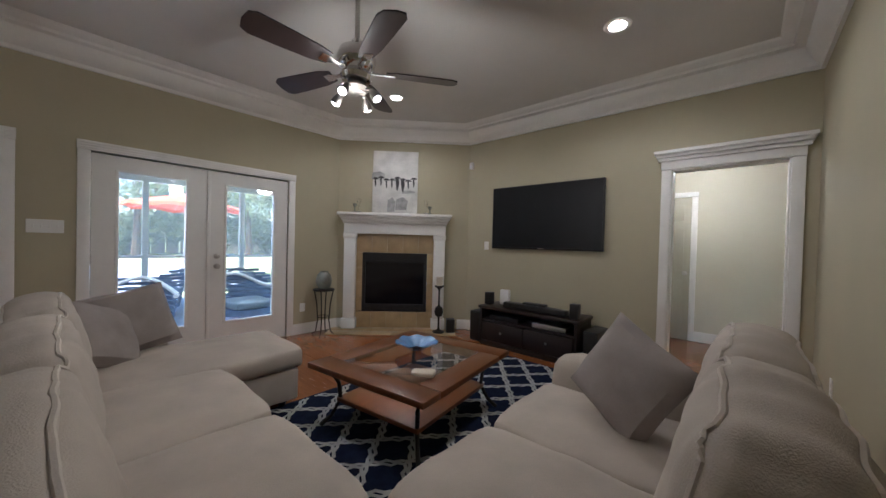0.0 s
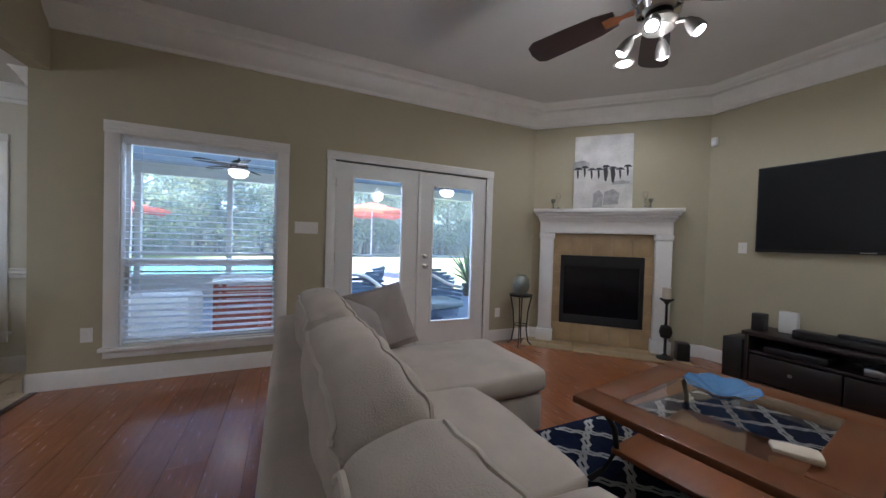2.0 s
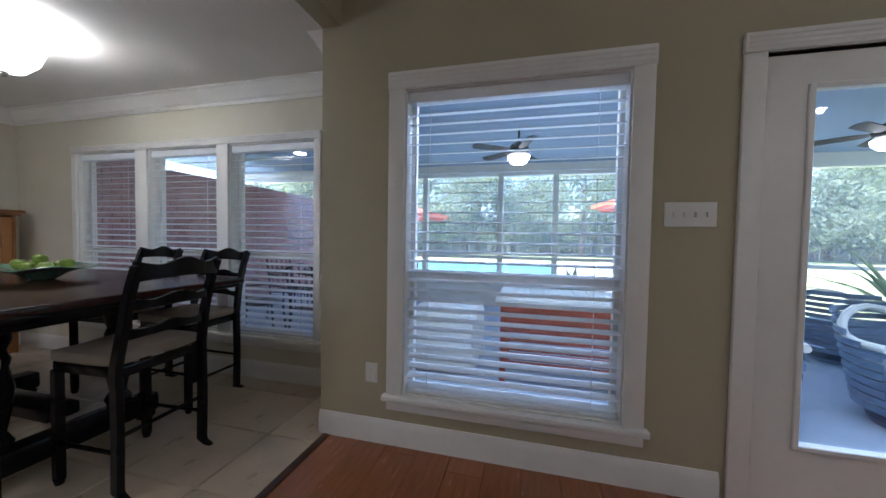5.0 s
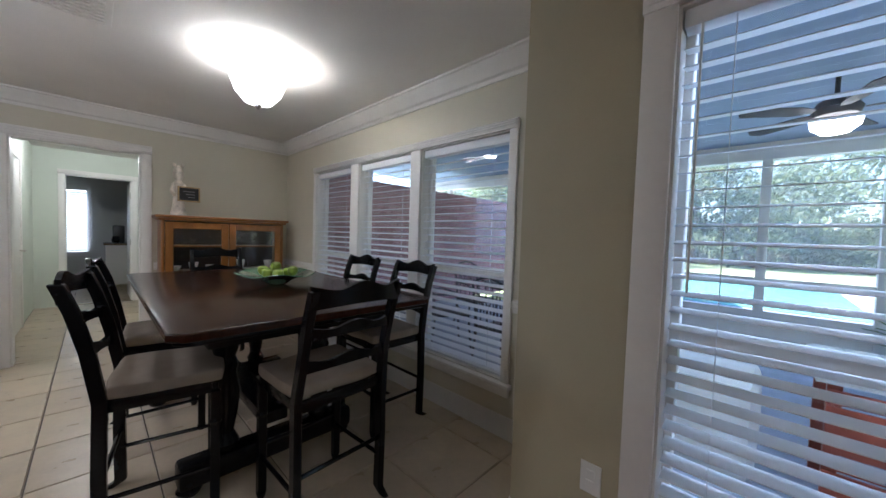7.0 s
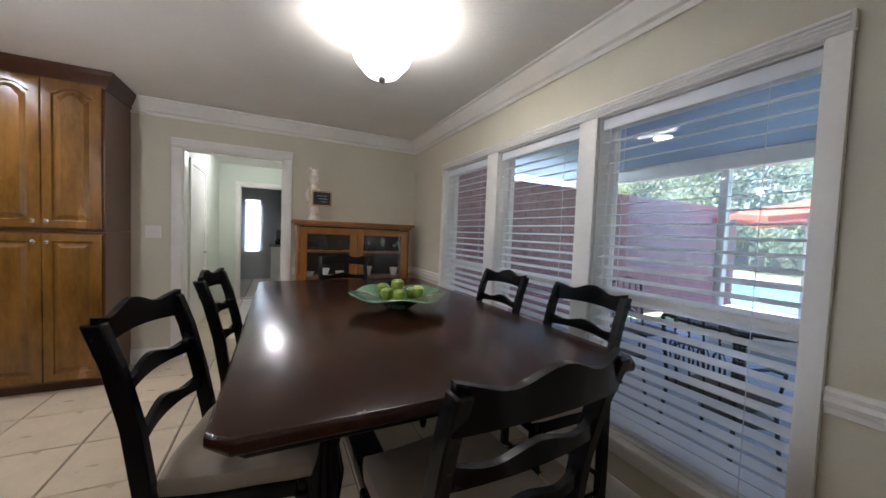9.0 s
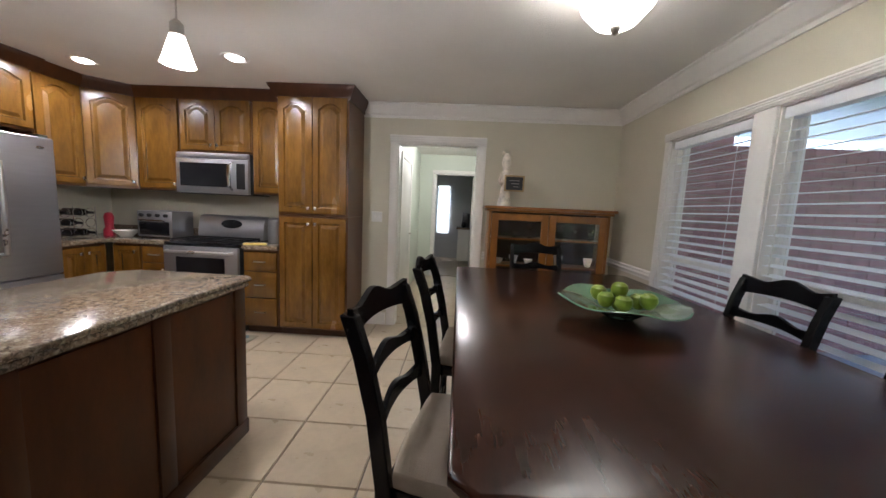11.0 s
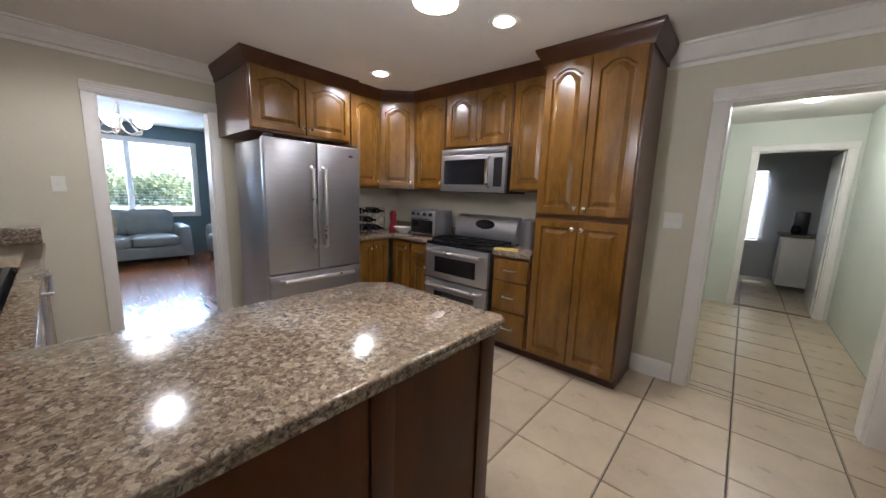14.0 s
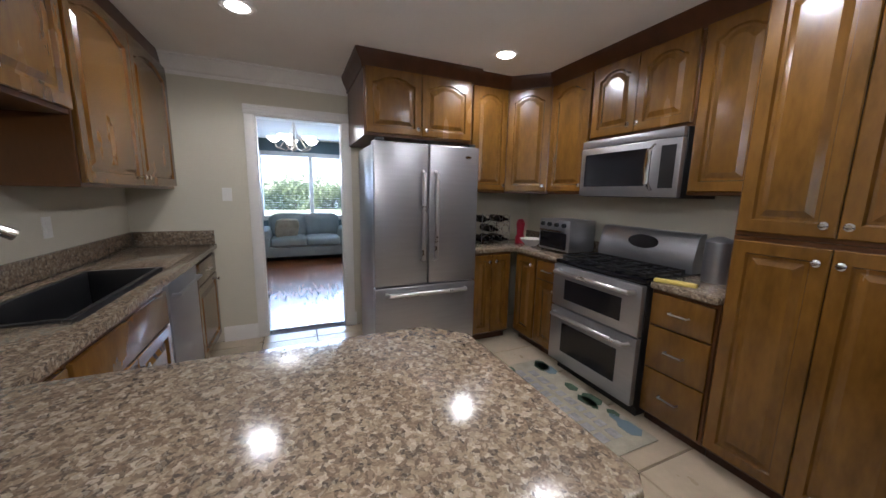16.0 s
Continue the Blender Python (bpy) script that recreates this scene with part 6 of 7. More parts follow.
def range_oven():
    x0, x1, y0, y1 = RX0 + 0.003, RX1 - 0.003, S + 0.03, -5.05
    r = thing("gas_range", (x0 + x1) / 2, (y0 + y1) / 2, 0, "stainless steel double-oven gas range with black grates", "range")
    part("body", box(x0, x1, y0, y1, 0.08, 0.885, 0.004), M["black"], r)
    part("toe_kick", box(x0 + 0.02, x1 - 0.02, y0, y1 - 0.05, 0, 0.078), M["black"], r)
    part("cooktop", box(x0 - 0.002, x1 + 0.002, y0, y1 + 0.03, 0.886, 0.915, 0.008), M["gloss_black"], r)
    for z0, z1, g0, g1 in ((0.555, 0.88, 0.62, 0.775), (0.10, 0.545, 0.20, 0.43)):
        d = part("oven_door", box(x0 + 0.002, x1 - 0.002, y1 + 0.001, y1 + 0.045, z0, z1, 0.008), M["steel"], r)
        part("window", box(x0 + 0.13, x1 - 0.13, y1 + 0.0455, y1 + 0.048, g0, g1, 0.001, 1), M["gloss_black"], d)
        zz = z1 - 0.05
        part("handle", tube([(x0 + 0.05, y1 + 0.045, zz), (x0 + 0.06, y1 + 0.09, zz), ((x0 + x1) / 2, y1 + 0.095, zz), (x1 - 0.06, y1 + 0.09, zz), (x1 - 0.05, y1 + 0.045, zz)], 0.015, 12), M["bar_steel"], d)
    bg = bmesh.new()
    prof = [(y0, 0.916), (y0 + 0.10, 0.916), (y0 + 0.11, 0.98), (y0 + 0.075, 1.14), (y0 + 0.05, 1.17), (y0, 1.175)]
    a = [bg.verts.new((x0 + 0.005, y, z)) for y, z in prof]
    b = [bg.verts.new((x1 - 0.005, y, z)) for y, z in prof]
    for i in range(len(prof)):
        j = (i + 1) % len(prof)
        bg.faces.new((a[i], a[j], b[j], b[i]))
    bg.faces.new(a[::-1]), bg.faces.new(b)
    bmesh.ops.recalc_face_normals(bg, faces=bg.faces)
    part("backguard", bg, M["steel"], r)
    disp = lathe([(0.12, 0), (0.115, 0.004), (0, 0.005)], n=28)
    disp.transform(pose((x0 + x1) / 2, y0 + 0.088, 1.085, -78, 0, 0) @ Matrix.Diagonal((1, 0.42, 1, 1)))
    part("display", disp, M["gloss_black"], r)
    for k in range(3):
        gx0, gx1 = x0 + 0.03 + k * 0.235, x0 + 0.255 + k * 0.235
        g = bmesh.new()
        for yy in (y0 + 0.14, y1 - 0.02, (y0 + y1) / 2 + 0.06):
            box(gx0, gx1, yy - 0.006, yy + 0.006, 0.93, 0.945, bm=g)
        for xx in (gx0 + 0.006, gx1 - 0.006, (gx0 + gx1) / 2):
            box(xx - 0.006, xx + 0.006, y0 + 0.14, y1 - 0.02, 0.930, 0.946, bm=g)
        for xx in (gx0 + 0.006, gx1 - 0.006):
            for yy in (y0 + 0.14, y1 - 0.02):
                box(xx - 0.007, xx + 0.007, yy - 0.007, yy + 0.007, 0.9155, 0.93, bm=g)
        part("grate", g, M["black"], r)
        for yy in (y0 + 0.22, y1 - 0.13):
            part("burner", lathe([(0.045, 0.9155), (0.045, 0.925), (0.03, 0.928), (0.03, 0.934), (0, 0.935)], (gx0 + gx1) / 2, yy, 0, 16), M["black"], r)


range_oven()


def microwave():
    x0, x1, y0, y1, z0, z1 = RX0 + 0.003, RX1 - 0.003, S + 0.01, -5.20, 1.40, 1.815
    m = thing("microwave", (x0 + x1) / 2, (y0 + y1) / 2, z0, "stainless steel over-the-range microwave oven", "microwave")
    part("case", box(x0, x1, y0, y1 - 0.045, z0, z1, 0.004), M["black"], m)
    part("front", box(x0, x1, y1 - 0.044, y1, z0 + 0.005, z1 - 0.06, 0.008), M["steel"], m)
    part("vent", box(x0, x1, y1 - 0.044, y1 - 0.004, z1 - 0.058, z1 - 0.002, 0.010), M["steel"], m)
    part("window", box(x0 + 0.21, x1 - 0.045, y1 + 0.0005, y1 + 0.003, z0 + 0.075, z1 - 0.105, 0.001, 1), M["gloss_black"], m)
    part("keypad", box(x0 + 0.03, x0 + 0.12, y1 + 0.0005, y1 + 0.003, z0 + 0.06, z1 - 0.10, 0.001, 1), M["black"], m)
    part("handle", tube([(x0 + 0.165, y1, z0 + 0.05), (x0 + 0.165, y1 + 0.05, z0 + 0.09), (x0 + 0.165, y1 + 0.055, (z0 + z1) / 2 - 0.02), (x0 + 0.165, y1 + 0.05, z1 - 0.13), (x0 + 0.165, y1, z1 - 0.09)], [0.012, 0.017, 0.019, 0.017, 0.012], 10), M["chrome"], m)


microwave()

# things on the corner counter
to = thing("toaster_oven", 0.13, -5.36, 0.912, "stainless steel toaster oven with a glass door", "toaster oven")
part("case", box(-0.06, 0.32, -5.50, -5.21, 0.93, 1.20, 0.012), M["steel"], to)
part("door", box(-0.03, 0.29, -5.209, -5.198, 0.95, 1.09, 0.003), M["gloss_black"], to)
part("handle", tube([(0.0, -5.198, 1.10), (0.0, -5.17, 1.105), (0.26, -5.17, 1.105), (0.26, -5.198, 1.10)], 0.008), M["chrome"], to)
for k in range(4):
    part("dial", turned(lathe([(0.02, 0), (0.018, 0.02), (0, 0.021)], n=12), pose(0.0 + 0.087 * k, -5.209, 1.155, -90, 0, 0)), M["black"], to)
for x in (-0.03, 0.29):
    for y in (-5.47, -5.24):
        part("foot", lathe([(0.015, 0.912), (0.015, 0.93)], x, y, 0, 8), M["black"], to)
single("red_canister", lathe([(0.05, 0), (0.05, 0.06), (0.035, 0.09), (0.04, 0.16), (0.045, 0.2), (0.03, 0.24), (0.012, 0.25)], 0.70, -5.28, 0.912, 18), M["red"], "glossy red kitchen canister on the counter", "canister")
single("ceramic_bowl", lathe([(0.05, 0), (0.055, 0.008), (0.10, 0.05), (0.115, 0.07), (0.11, 0.07), (0.05, 0.015), (0, 0.014)], 0.50, -5.27, 0.912, 24), M["white_plastic"], "white bowl on the counter", "bowl")
wr = thing("wine_rack", 0.80, -4.97, 0.912, "wire wine rack holding dark bottles", "wine rack")
for k in range(3):
    for j in range(3):
        y, z = -4.86 - 0.11 * j, 0.96 + 0.10 * k
        rg = tube([(0.68, y + 0.045 * math.cos(i * 0.6283), z + 0.045 * math.sin(i * 0.6283)) for i in range(11)], 0.003, 5)
        part("ring", rg, M["chrome"], wr)
        if (k + j) % 2 == 0 or k == 0:
            bt = lathe([(0, 0), (0.036, 0.004), (0.037, 0.19), (0.03, 0.22), (0.013, 0.25), (0.013, 0.30), (0, 0.301)], n=14)
            bt.transform(pose(0.95, y, z, 0, -90, 0))
            single("wine_bottle", bt, M["gloss_black"], "dark glass wine bottle lying in the rack", "bottle", "bottles in the wine rack")
for y in (-4.81, -5.13):
    part("upright", tube([(0.68, y, 0.912), (0.68, y, 1.22)], 0.004, 6), M["chrome"], wr)
    part("upright", tube([(0.92, y, 0.912), (0.92, y, 1.22)], 0.004, 6), M["chrome"], wr)
single("spoon_rest", turned(slab([(-0.10, -0.02), (0.0, -0.035), (0.11, -0.02), (0.11, 0.015), (0.0, 0.02), (-0.10, 0.02)], 0, 0.02, 0.005), pose(-1.0, -5.12, 0.9125, 0, 0, 20)), M["yellow"], "yellow spoon rest on the small counter", "spoon rest")
single("steel_canister", lathe([(0.07, 0), (0.072, 0.01), (0.072, 0.24), (0.06, 0.255), (0.02, 0.27), (0, 0.272)], -1.04, -5.42, 0.9125, 22), M["steel"], "round steel canister on the small counter", "canister")


# island
def island():
    x0, x1, y0, y1 = -1.885, -1.10, -3.665, KN
    i = thing("peninsula_cabinet", (x0 + x1) / 2, (y0 + y1) / 2, 0, "dark stained maple peninsula base with framed panels", "peninsula")
    # The base's browns hold dark stain plus some of its shade.
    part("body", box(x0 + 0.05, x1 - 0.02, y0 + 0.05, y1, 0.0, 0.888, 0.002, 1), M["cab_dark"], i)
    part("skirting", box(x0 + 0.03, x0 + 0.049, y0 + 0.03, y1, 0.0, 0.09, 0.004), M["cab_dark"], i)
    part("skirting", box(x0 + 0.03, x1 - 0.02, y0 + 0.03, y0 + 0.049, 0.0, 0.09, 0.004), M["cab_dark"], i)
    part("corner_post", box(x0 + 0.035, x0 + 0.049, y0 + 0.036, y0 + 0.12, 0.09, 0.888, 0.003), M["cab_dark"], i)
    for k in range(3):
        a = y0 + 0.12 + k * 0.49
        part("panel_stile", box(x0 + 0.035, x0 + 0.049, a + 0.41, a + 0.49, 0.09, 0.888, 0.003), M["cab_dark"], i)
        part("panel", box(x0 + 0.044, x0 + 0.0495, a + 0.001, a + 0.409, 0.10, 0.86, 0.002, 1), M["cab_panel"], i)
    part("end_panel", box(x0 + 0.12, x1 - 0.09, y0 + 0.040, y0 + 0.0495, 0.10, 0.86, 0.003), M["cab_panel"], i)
    t = thing("peninsula_counter", (x0 + x1) / 2, (y0 + y1) / 2, 0.89, "brown speckled laminate peninsula countertop", "countertop")
    c = 0.03
    o = [(x0, y1), (x0, y0 + c), (x0 + c, y0), (x1 - 0.12, y0), (x1, y0 + 0.12), (x1, y1)]
    part("top", slab(o, 0.906, 0.932, 0.010), M["granite"], t)
    oo = [(x0 + 0.012, y1), (x0 + 0.012, y0 + c + 0.008), (x0 + c + 0.008, y0 + 0.012), (x1 - 0.128, y0 + 0.012), (x1 - 0.012, y0 + 0.128), (x1 - 0.012, y1)]
    part("lower_edge", slab(oo, 0.876, 0.905, 0.010), M["granite"], t)


island()

# sink run along the north wall
SY = -2.47
sct = thing("sink_countertop", 0.1, -2.3, 0.885, "brown speckled laminate countertop round the sink", "countertop")
for c_ in ((-1.09, E - 0.003, SY - 0.02, SY + 0.06), (-1.09, E - 0.003, -2.02, KN - 0.003), (0.345, E - 0.003, SY + 0.061, -2.021), (-1.09, -0.605, SY + 0.061, -2.021)):
    part("worktop_section", box(*c_, 0.885, 0.925, 0.002), M["granite"], sct)
single("backsplash_north", box(-1.09, E - 0.003, KN - 0.022, KN - 0.002, 0.926, 1.045, 0.004), M["granite"], "brown speckled laminate backsplash", "backsplash", kind="structure")
single("backsplash_east", box(E - 0.022, E - 0.003, SY - 0.01, KN - 0.024, 0.926, 1.045, 0.004), M["granite"], "brown speckled laminate backsplash", "backsplash", kind="structure")
sk = thing("kitchen_sink", 0.07, -2.200, 0.72, "black composite drop-in double sink", "sink")
for nm, a, b, c_, d_, z0, z1 in (("rim", -0.60, 0.34, -2.385, -2.360, 0.70, 0.932), ("rim", -0.60, 0.34, -2.050, -2.025, 0.70, 0.932), ("rim", -0.60, -0.575, -2.359, -2.051, 0.70, 0.932), ("rim", 0.315, 0.34, -2.359, -2.051, 0.70, 0.932), ("basin_floor", -0.574, 0.314, -2.359, -2.051, 0.70, 0.715), ("divider", -0.14, -0.115, -2.359, -2.051, 0.716, 0.80)):
    part(nm, box(a, b, c_, d_, z0, z1, 0.004), M["sink"], sk)
fa = thing("kitchen_tap", -0.45, -1.960, 0.925, "chrome arched kitchen tap with a pull-out head", "tap")
part("spout", tube([(-0.62, -1.960, 0.925), (-0.62, -1.960, 1.16), (-0.59, -1.990, 1.25), (-0.53, -2.050, 1.28), (-0.46, -2.130, 1.265), (-0.41, -2.180, 1.22)], [0.022, 0.018, 0.016, 0.016, 0.018, 0.022], 12), M["chrome"], fa)
part("base", lathe([(0.035, 0), (0.03, 0.02)], -0.62, -1.960, 0.925, 18), M["chrome"], fa)
part("lever", tube([(-0.62, -1.960, 1.0), (-0.69, -1.980, 1.06)], 0.008), M["chrome"], fa)
cabinet("sink_cabinet", "stained maple sink cabinet with two raised-panel doors", -0.375, SY + 0.02, 0, 0, 0.90, 0.87, 0.05, 2, 0.0, "high", drawers=(0.19,), toe=0.08, pulls=False)
cabinet("corner_cabinet", "stained maple base cabinet beside the sink", -0.96, SY + 0.02, 0, 0, 0.26, 0.87, 0.50, 1, 0.0, "high", toe=0.08)
cabinet("base_cabinet", "stained maple base cabinet with a drawer", 1.02, SY + 0.02, 0, 0, 0.66, 0.87, 0.57, 1, 0.0, "high", drawers=(0.17,), toe=0.08, group=CLO)
dw_ = thing("dishwasher", 0.385, -2.3, 0, "stainless steel dishwasher under the counter", "dishwasher")
part("case", box(0.082, 0.685, SY + 0.04, KN - 0.01, 0.08, 0.70), M["black"], dw_)
part("door", box(0.085, 0.682, SY - 0.005, SY + 0.038, 0.10, 0.878, 0.006), M["steel"], dw_)
part("handle", tube([(0.14, SY - 0.005, 0.80), (0.14, SY - 0.04, 0.80), (0.63, SY - 0.04, 0.80), (0.63, SY - 0.005, 0.80)], 0.010), M["steel"], dw_)
part("toe_kick", box(0.082, 0.685, SY + 0.06, KN - 0.01, 0, 0.078), M["black"], dw_)
cabinet("wall_cabinet", LB, 0.65, -2.23, 1.40, 0, 1.39, CT - 1.40, 0.32, 2, 0.06, group=CUP)
cabinet("wall_cabinet", "shorter stained maple wall cabinet over the sink", -0.57, -2.23, 1.72, 0, 1.04, CT - 1.72, 0.32, 2, 0.06, group=CUP)
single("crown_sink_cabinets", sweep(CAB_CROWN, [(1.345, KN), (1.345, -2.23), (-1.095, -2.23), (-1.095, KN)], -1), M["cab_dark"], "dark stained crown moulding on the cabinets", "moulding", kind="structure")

# floor mat by the range
fm = thing("kitchen_mat", -0.55, -4.79, 0.004, "printed beige kitchen mat with green leaf and lettering motifs", "mat")
part("mat", box(-1.08, -0.02, -5.02, -4.57, 0.004, 0.010, 0.003), M["mat_print"], fm)
rr = random.Random(8)
for k in range(26):
    x, y = rr.uniform(-1.02, -0.09), (-4.95 if k % 2 else -4.64) + rr.uniform(-0.03, 0.03)
    s_ = rr.uniform(0.02, 0.05)
    o = [(x + s_ * 1.6 * math.cos(a_) * (1 + 0.4 * rr.random()), y + s_ * math.sin(a_) * (1 + 0.4 * rr.random())) for a_ in (0, 1.05, 2.1, 3.14, 4.2, 5.2)]
    part("motif", slab(o, 0.0102, 0.0112), M["mat_green"] if k % 3 else M["wall_blue"], fm)

for j in range(2):
    x_ = -0.98
    for k in range(9):
        w_ = rr.uniform(0.05, 0.09)
        part("lettering_bar", box(x_, x_ + w_, -4.85 + 0.10 * j, -4.79 + 0.10 * j, 0.0102, 0.0112), M["greywash"], fm)
        x_ += w_ + 0.025

# ---- front room things ----
def simple_sofa(x, y, turn, w, label):
    s = thing("leather_sofa", x, y, 0, label, "sofa", "front room sofas", turn=turn)
    m = M["leather"]
    part("base", box(-w / 2, w / 2, -0.42, 0.40, 0.10, 0.30, 0.02), m, s, local=True)
    part("backrest", cushion(-w / 2 + 0.15, w / 2 - 0.15, 0.20, 0.44, 0.30, 0.90, 0.03), m, s, local=True)
    for sx in (-1, 1):
        a, b = sorted((sx * (w / 2 - 0.19), sx * w / 2))
        part("armrest", cushion(a, b, -0.42, 0.42, 0.12, 0.64, 0.03), m, s, local=True)
        a, b = sorted((0.006 * sx, sx * (w / 2 - 0.2)))
        part("seat_cushion", cushion(a, b, -0.45, 0.22, 0.29, 0.48, 0.03), m, s, local=True)
        part("back_cushion", cushion(a, b, 0.05, 0.25, 0.47, 0.92, 0.04), m, s, local=True)
        for yy in (-0.36, 0.34):
            part("foot", lathe([(0.02, 0), (0.03, 0.10)], sx * (w / 2 - 0.08), yy, 0, 10), M["espresso"], s, local=True)
    return s


simple_sofa(5.55, -3.35, -90, 1.7, "grey-blue leather sofa under the front window")
simple_sofa(4.75, -4.95, 180, 1.7, "grey-blue leather sofa beside the front window")
throw = cushion(-0.2, 0.2, -0.06, 0.06, 0, 0.36, 0.04)
throw.transform(pose(5.32, -2.98, 0.485, 18, 0, -75))
single("patterned_pillow", throw, M["mat_print"], "cream patterned pillow on the leather sofa", "pillow")
cx, cy = 3.4, -3.19
cl = thing("chandelier", cx, cy, 2.5, "brushed nickel chandelier with five frosted bowls, lit", "chandelier")
part("ceiling_plate", lathe([(0.06, -0.02), (0.07, 0)], cx, cy, 2.5), M["nickel"], cl)
part("stem", lathe([(0, -0.52), (0.03, -0.50), (0.04, -0.46), (0.015, -0.40), (0.012, -0.06), (0.03, -0.02)], cx, cy, 2.5), M["nickel"], cl)
for k in range(5):
    a = radians(72 * k + 10)
    c, s = math.cos(a), math.sin(a)
    part("arm", tube([(cx, cy, 2.04), (cx + 0.12 * c, cy + 0.12 * s, 1.98), (cx + 0.24 * c, cy + 0.24 * s, 2.02), (cx + 0.27 * c, cy + 0.27 * s, 2.09)], 0.008), M["nickel"], cl)
    part("stay", tube([(cx, cy, 2.40), (cx + 0.06 * c, cy + 0.06 * s, 2.2), (cx + 0.2 * c, cy + 0.2 * s, 2.02)], 0.005), M["nickel"], cl)
    part("shade", lathe([(0.03, 0), (0.07, 0.03), (0.10, 0.075), (0.095, 0.075), (0.06, 0.035), (0, 0.01)], cx + 0.27 * c, cy + 0.27 * s, 2.09, 20), M["lamp_glass"], cl)
bulb(cx, cy, 2.36, 14, SOFT, 0.15)

# ---- outside ----
gr = single("ground", box(-900, 900, -900, 900, -0.6, -0.2), M["grass"], "sunlit lawn reaching the far trees", "ground", kind="structure")
single("patio", box(-9.0, W - T - 0.002, -9.0, 9.0, -0.199, -0.06), M["concrete"], "pale concrete porch floor", "patio", kind="structure")
single("porch_ceiling", box(-9.0, W - T - 0.002, -7.2, 6.0, 2.62, 2.75), M["porch_ceiling"], "pale blue boarded porch ceiling", "ceiling", kind="structure")
roof = single("house_roof", box(W - T, 6.6, -12.0, 9.0, 3.12, 3.3), M["concrete"], "plain roof slab", "roof", kind="structure")
en = thing("screen_enclosure", -8.9, 0, -0.06, "white porch posts and rails with a low white wall", "porch screen", kind="structure")
for y in (-6.5, -4.2, -2.4, -0.9, 0.1, 1.6, 3.4, 5.2, 7.0):
    part("post", box(-8.98, -8.86, y - 0.05, y + 0.05, -0.06, 2.62, 0.004), M["trim"], en)
part("beam", box(-9.0, -8.84, -7.2, 6.0, 2.40, 2.62), M["trim"], en)
part("rail", box(-8.95, -8.88, -4.2, 9.0, 0.82, 0.88), M["trim"], en)
part("low_wall", box(-8.96, -8.88, -4.2, 1.0, -0.06, 0.45), M["trim"], en)

for y0_, y1_ in ((-5.68, -4.25), (-4.15, -2.45), (-2.35, -0.95), (-0.85, 0.05), (0.15, 1.55), (1.65, 3.35), (3.45, 5.15), (5.25, 6.95)):
    part("screen_mesh", box(-8.922, -8.918, y0_, y1_, 0.885, 2.40), M["insect_screen"], en, "grey insect screen mesh")
# Stretch east of x = -9 is added, to dim the dining windows' view.
bw = thing("brick_wall", -9.0, -5.7, -0.06, "weathered red brick wall of the house wing, near stretch added", "wall", kind="structure")
part("mortar_core", box(-12.8, -5.3, -5.98, -5.715, -0.06, 2.18), M["mortar"], bw)
bm = bmesh.new()
for r in range(29):
    z = -0.05 + r * 0.077
    x = -12.8 + (0.11 if r % 2 else 0)
    while x < -5.42:
        j = 0.003 * noise.noise(Vector((x * 3, z * 3, 0)))
        box(x + 0.005, x + 0.21, -5.72, -5.70 + j, z, z + 0.066, bm=bm)
        x += 0.215
tagged(part("brickwork", bm, M["brick"], bw, "red brick courses"), kind="stuff")
wing = single("wing_wall", box(-6.3, D - T - 0.002, -7.2, -6.2, -0.06, 2.62), M["brick"], "shaded brick wing wall by the dining windows", "wall", kind="structure")


def porch_fan(x, y):
    f = thing("porch_fan", x, y, 2.62, "brown porch ceiling fan with a lit glass bowl", "ceiling fan", "porch fans")
    part("downrod", tube([(x, y, 2.62), (x, y, 2.42)], 0.015), M["iron"], f)
    part("motor", lathe([(0.05, 2.27), (0.12, 2.29), (0.14, 2.34), (0.10, 2.40), (0.03, 2.44)], x, y, 0, 20), M["iron"], f)
    part("glass_bowl", lathe([(0, 2.15), (0.08, 2.165), (0.13, 2.21), (0.14, 2.26), (0.05, 2.27)], x, y, 0, 20), M["porch_glow"], f)
    for k in range(5):
        b = slab([(0.14, -0.03), (0.25, -0.06), (0.6, -0.065), (0.64, 0), (0.6, 0.065), (0.25, 0.06), (0.14, 0.03)], -0.004, 0.004)
        b.transform(pose(x, y, 2.33, 0, 0, 72 * k + 15) @ pose(0, 0, 0, 11, 0, 0))
        part("blade", b, M["wicker"], f)


porch_fan(-6.75, -0.51)
porch_fan(-6.7, 3.1)
for x, y in ((-6.4, -3.2), (-7.4, -4.2), (-6.0, -4.9)):
    t = thing("porch_light", x, y, 2.62, "round recessed porch light, lit", "ceiling light", "porch lights")
    part("lens", lathe([(0.09, -0.012), (0.10, 0)], x, y, 2.62, 20), M["porch_glow"], t)

# red wooden bar and covered seat by the living room window
bar = thing("patio_bar", -5.6, 0.0, -0.06, "red-brown slatted patio bar with a white tiled top", "patio bar")
part("top", box(-5.95, -5.25, -0.62, 0.62, 0.66, 0.70, 0.006), M["trim"], bar)
for k in range(7):
    part("slat", box(-5.28, -5.26, -0.58, 0.58, 0.10 + 0.078 * k, 0.165 + 0.078 * k, 0.004), M["bar_red"], bar)
for y in (-0.58, 0.53):
    for x in (-5.92, -5.32):
        part("leg", box(x, x + 0.05, y, y + 0.05, -0.06, 0.66, 0.004), M["bar_red"], bar)
for k in range(9):
    part("tile", box(-5.93 + 0.0, -5.27, -0.60 + 0.133 * k, -0.47 + 0.133 * k - 0.004, 0.701, 0.709, 0.002), M["white_plastic"], bar)
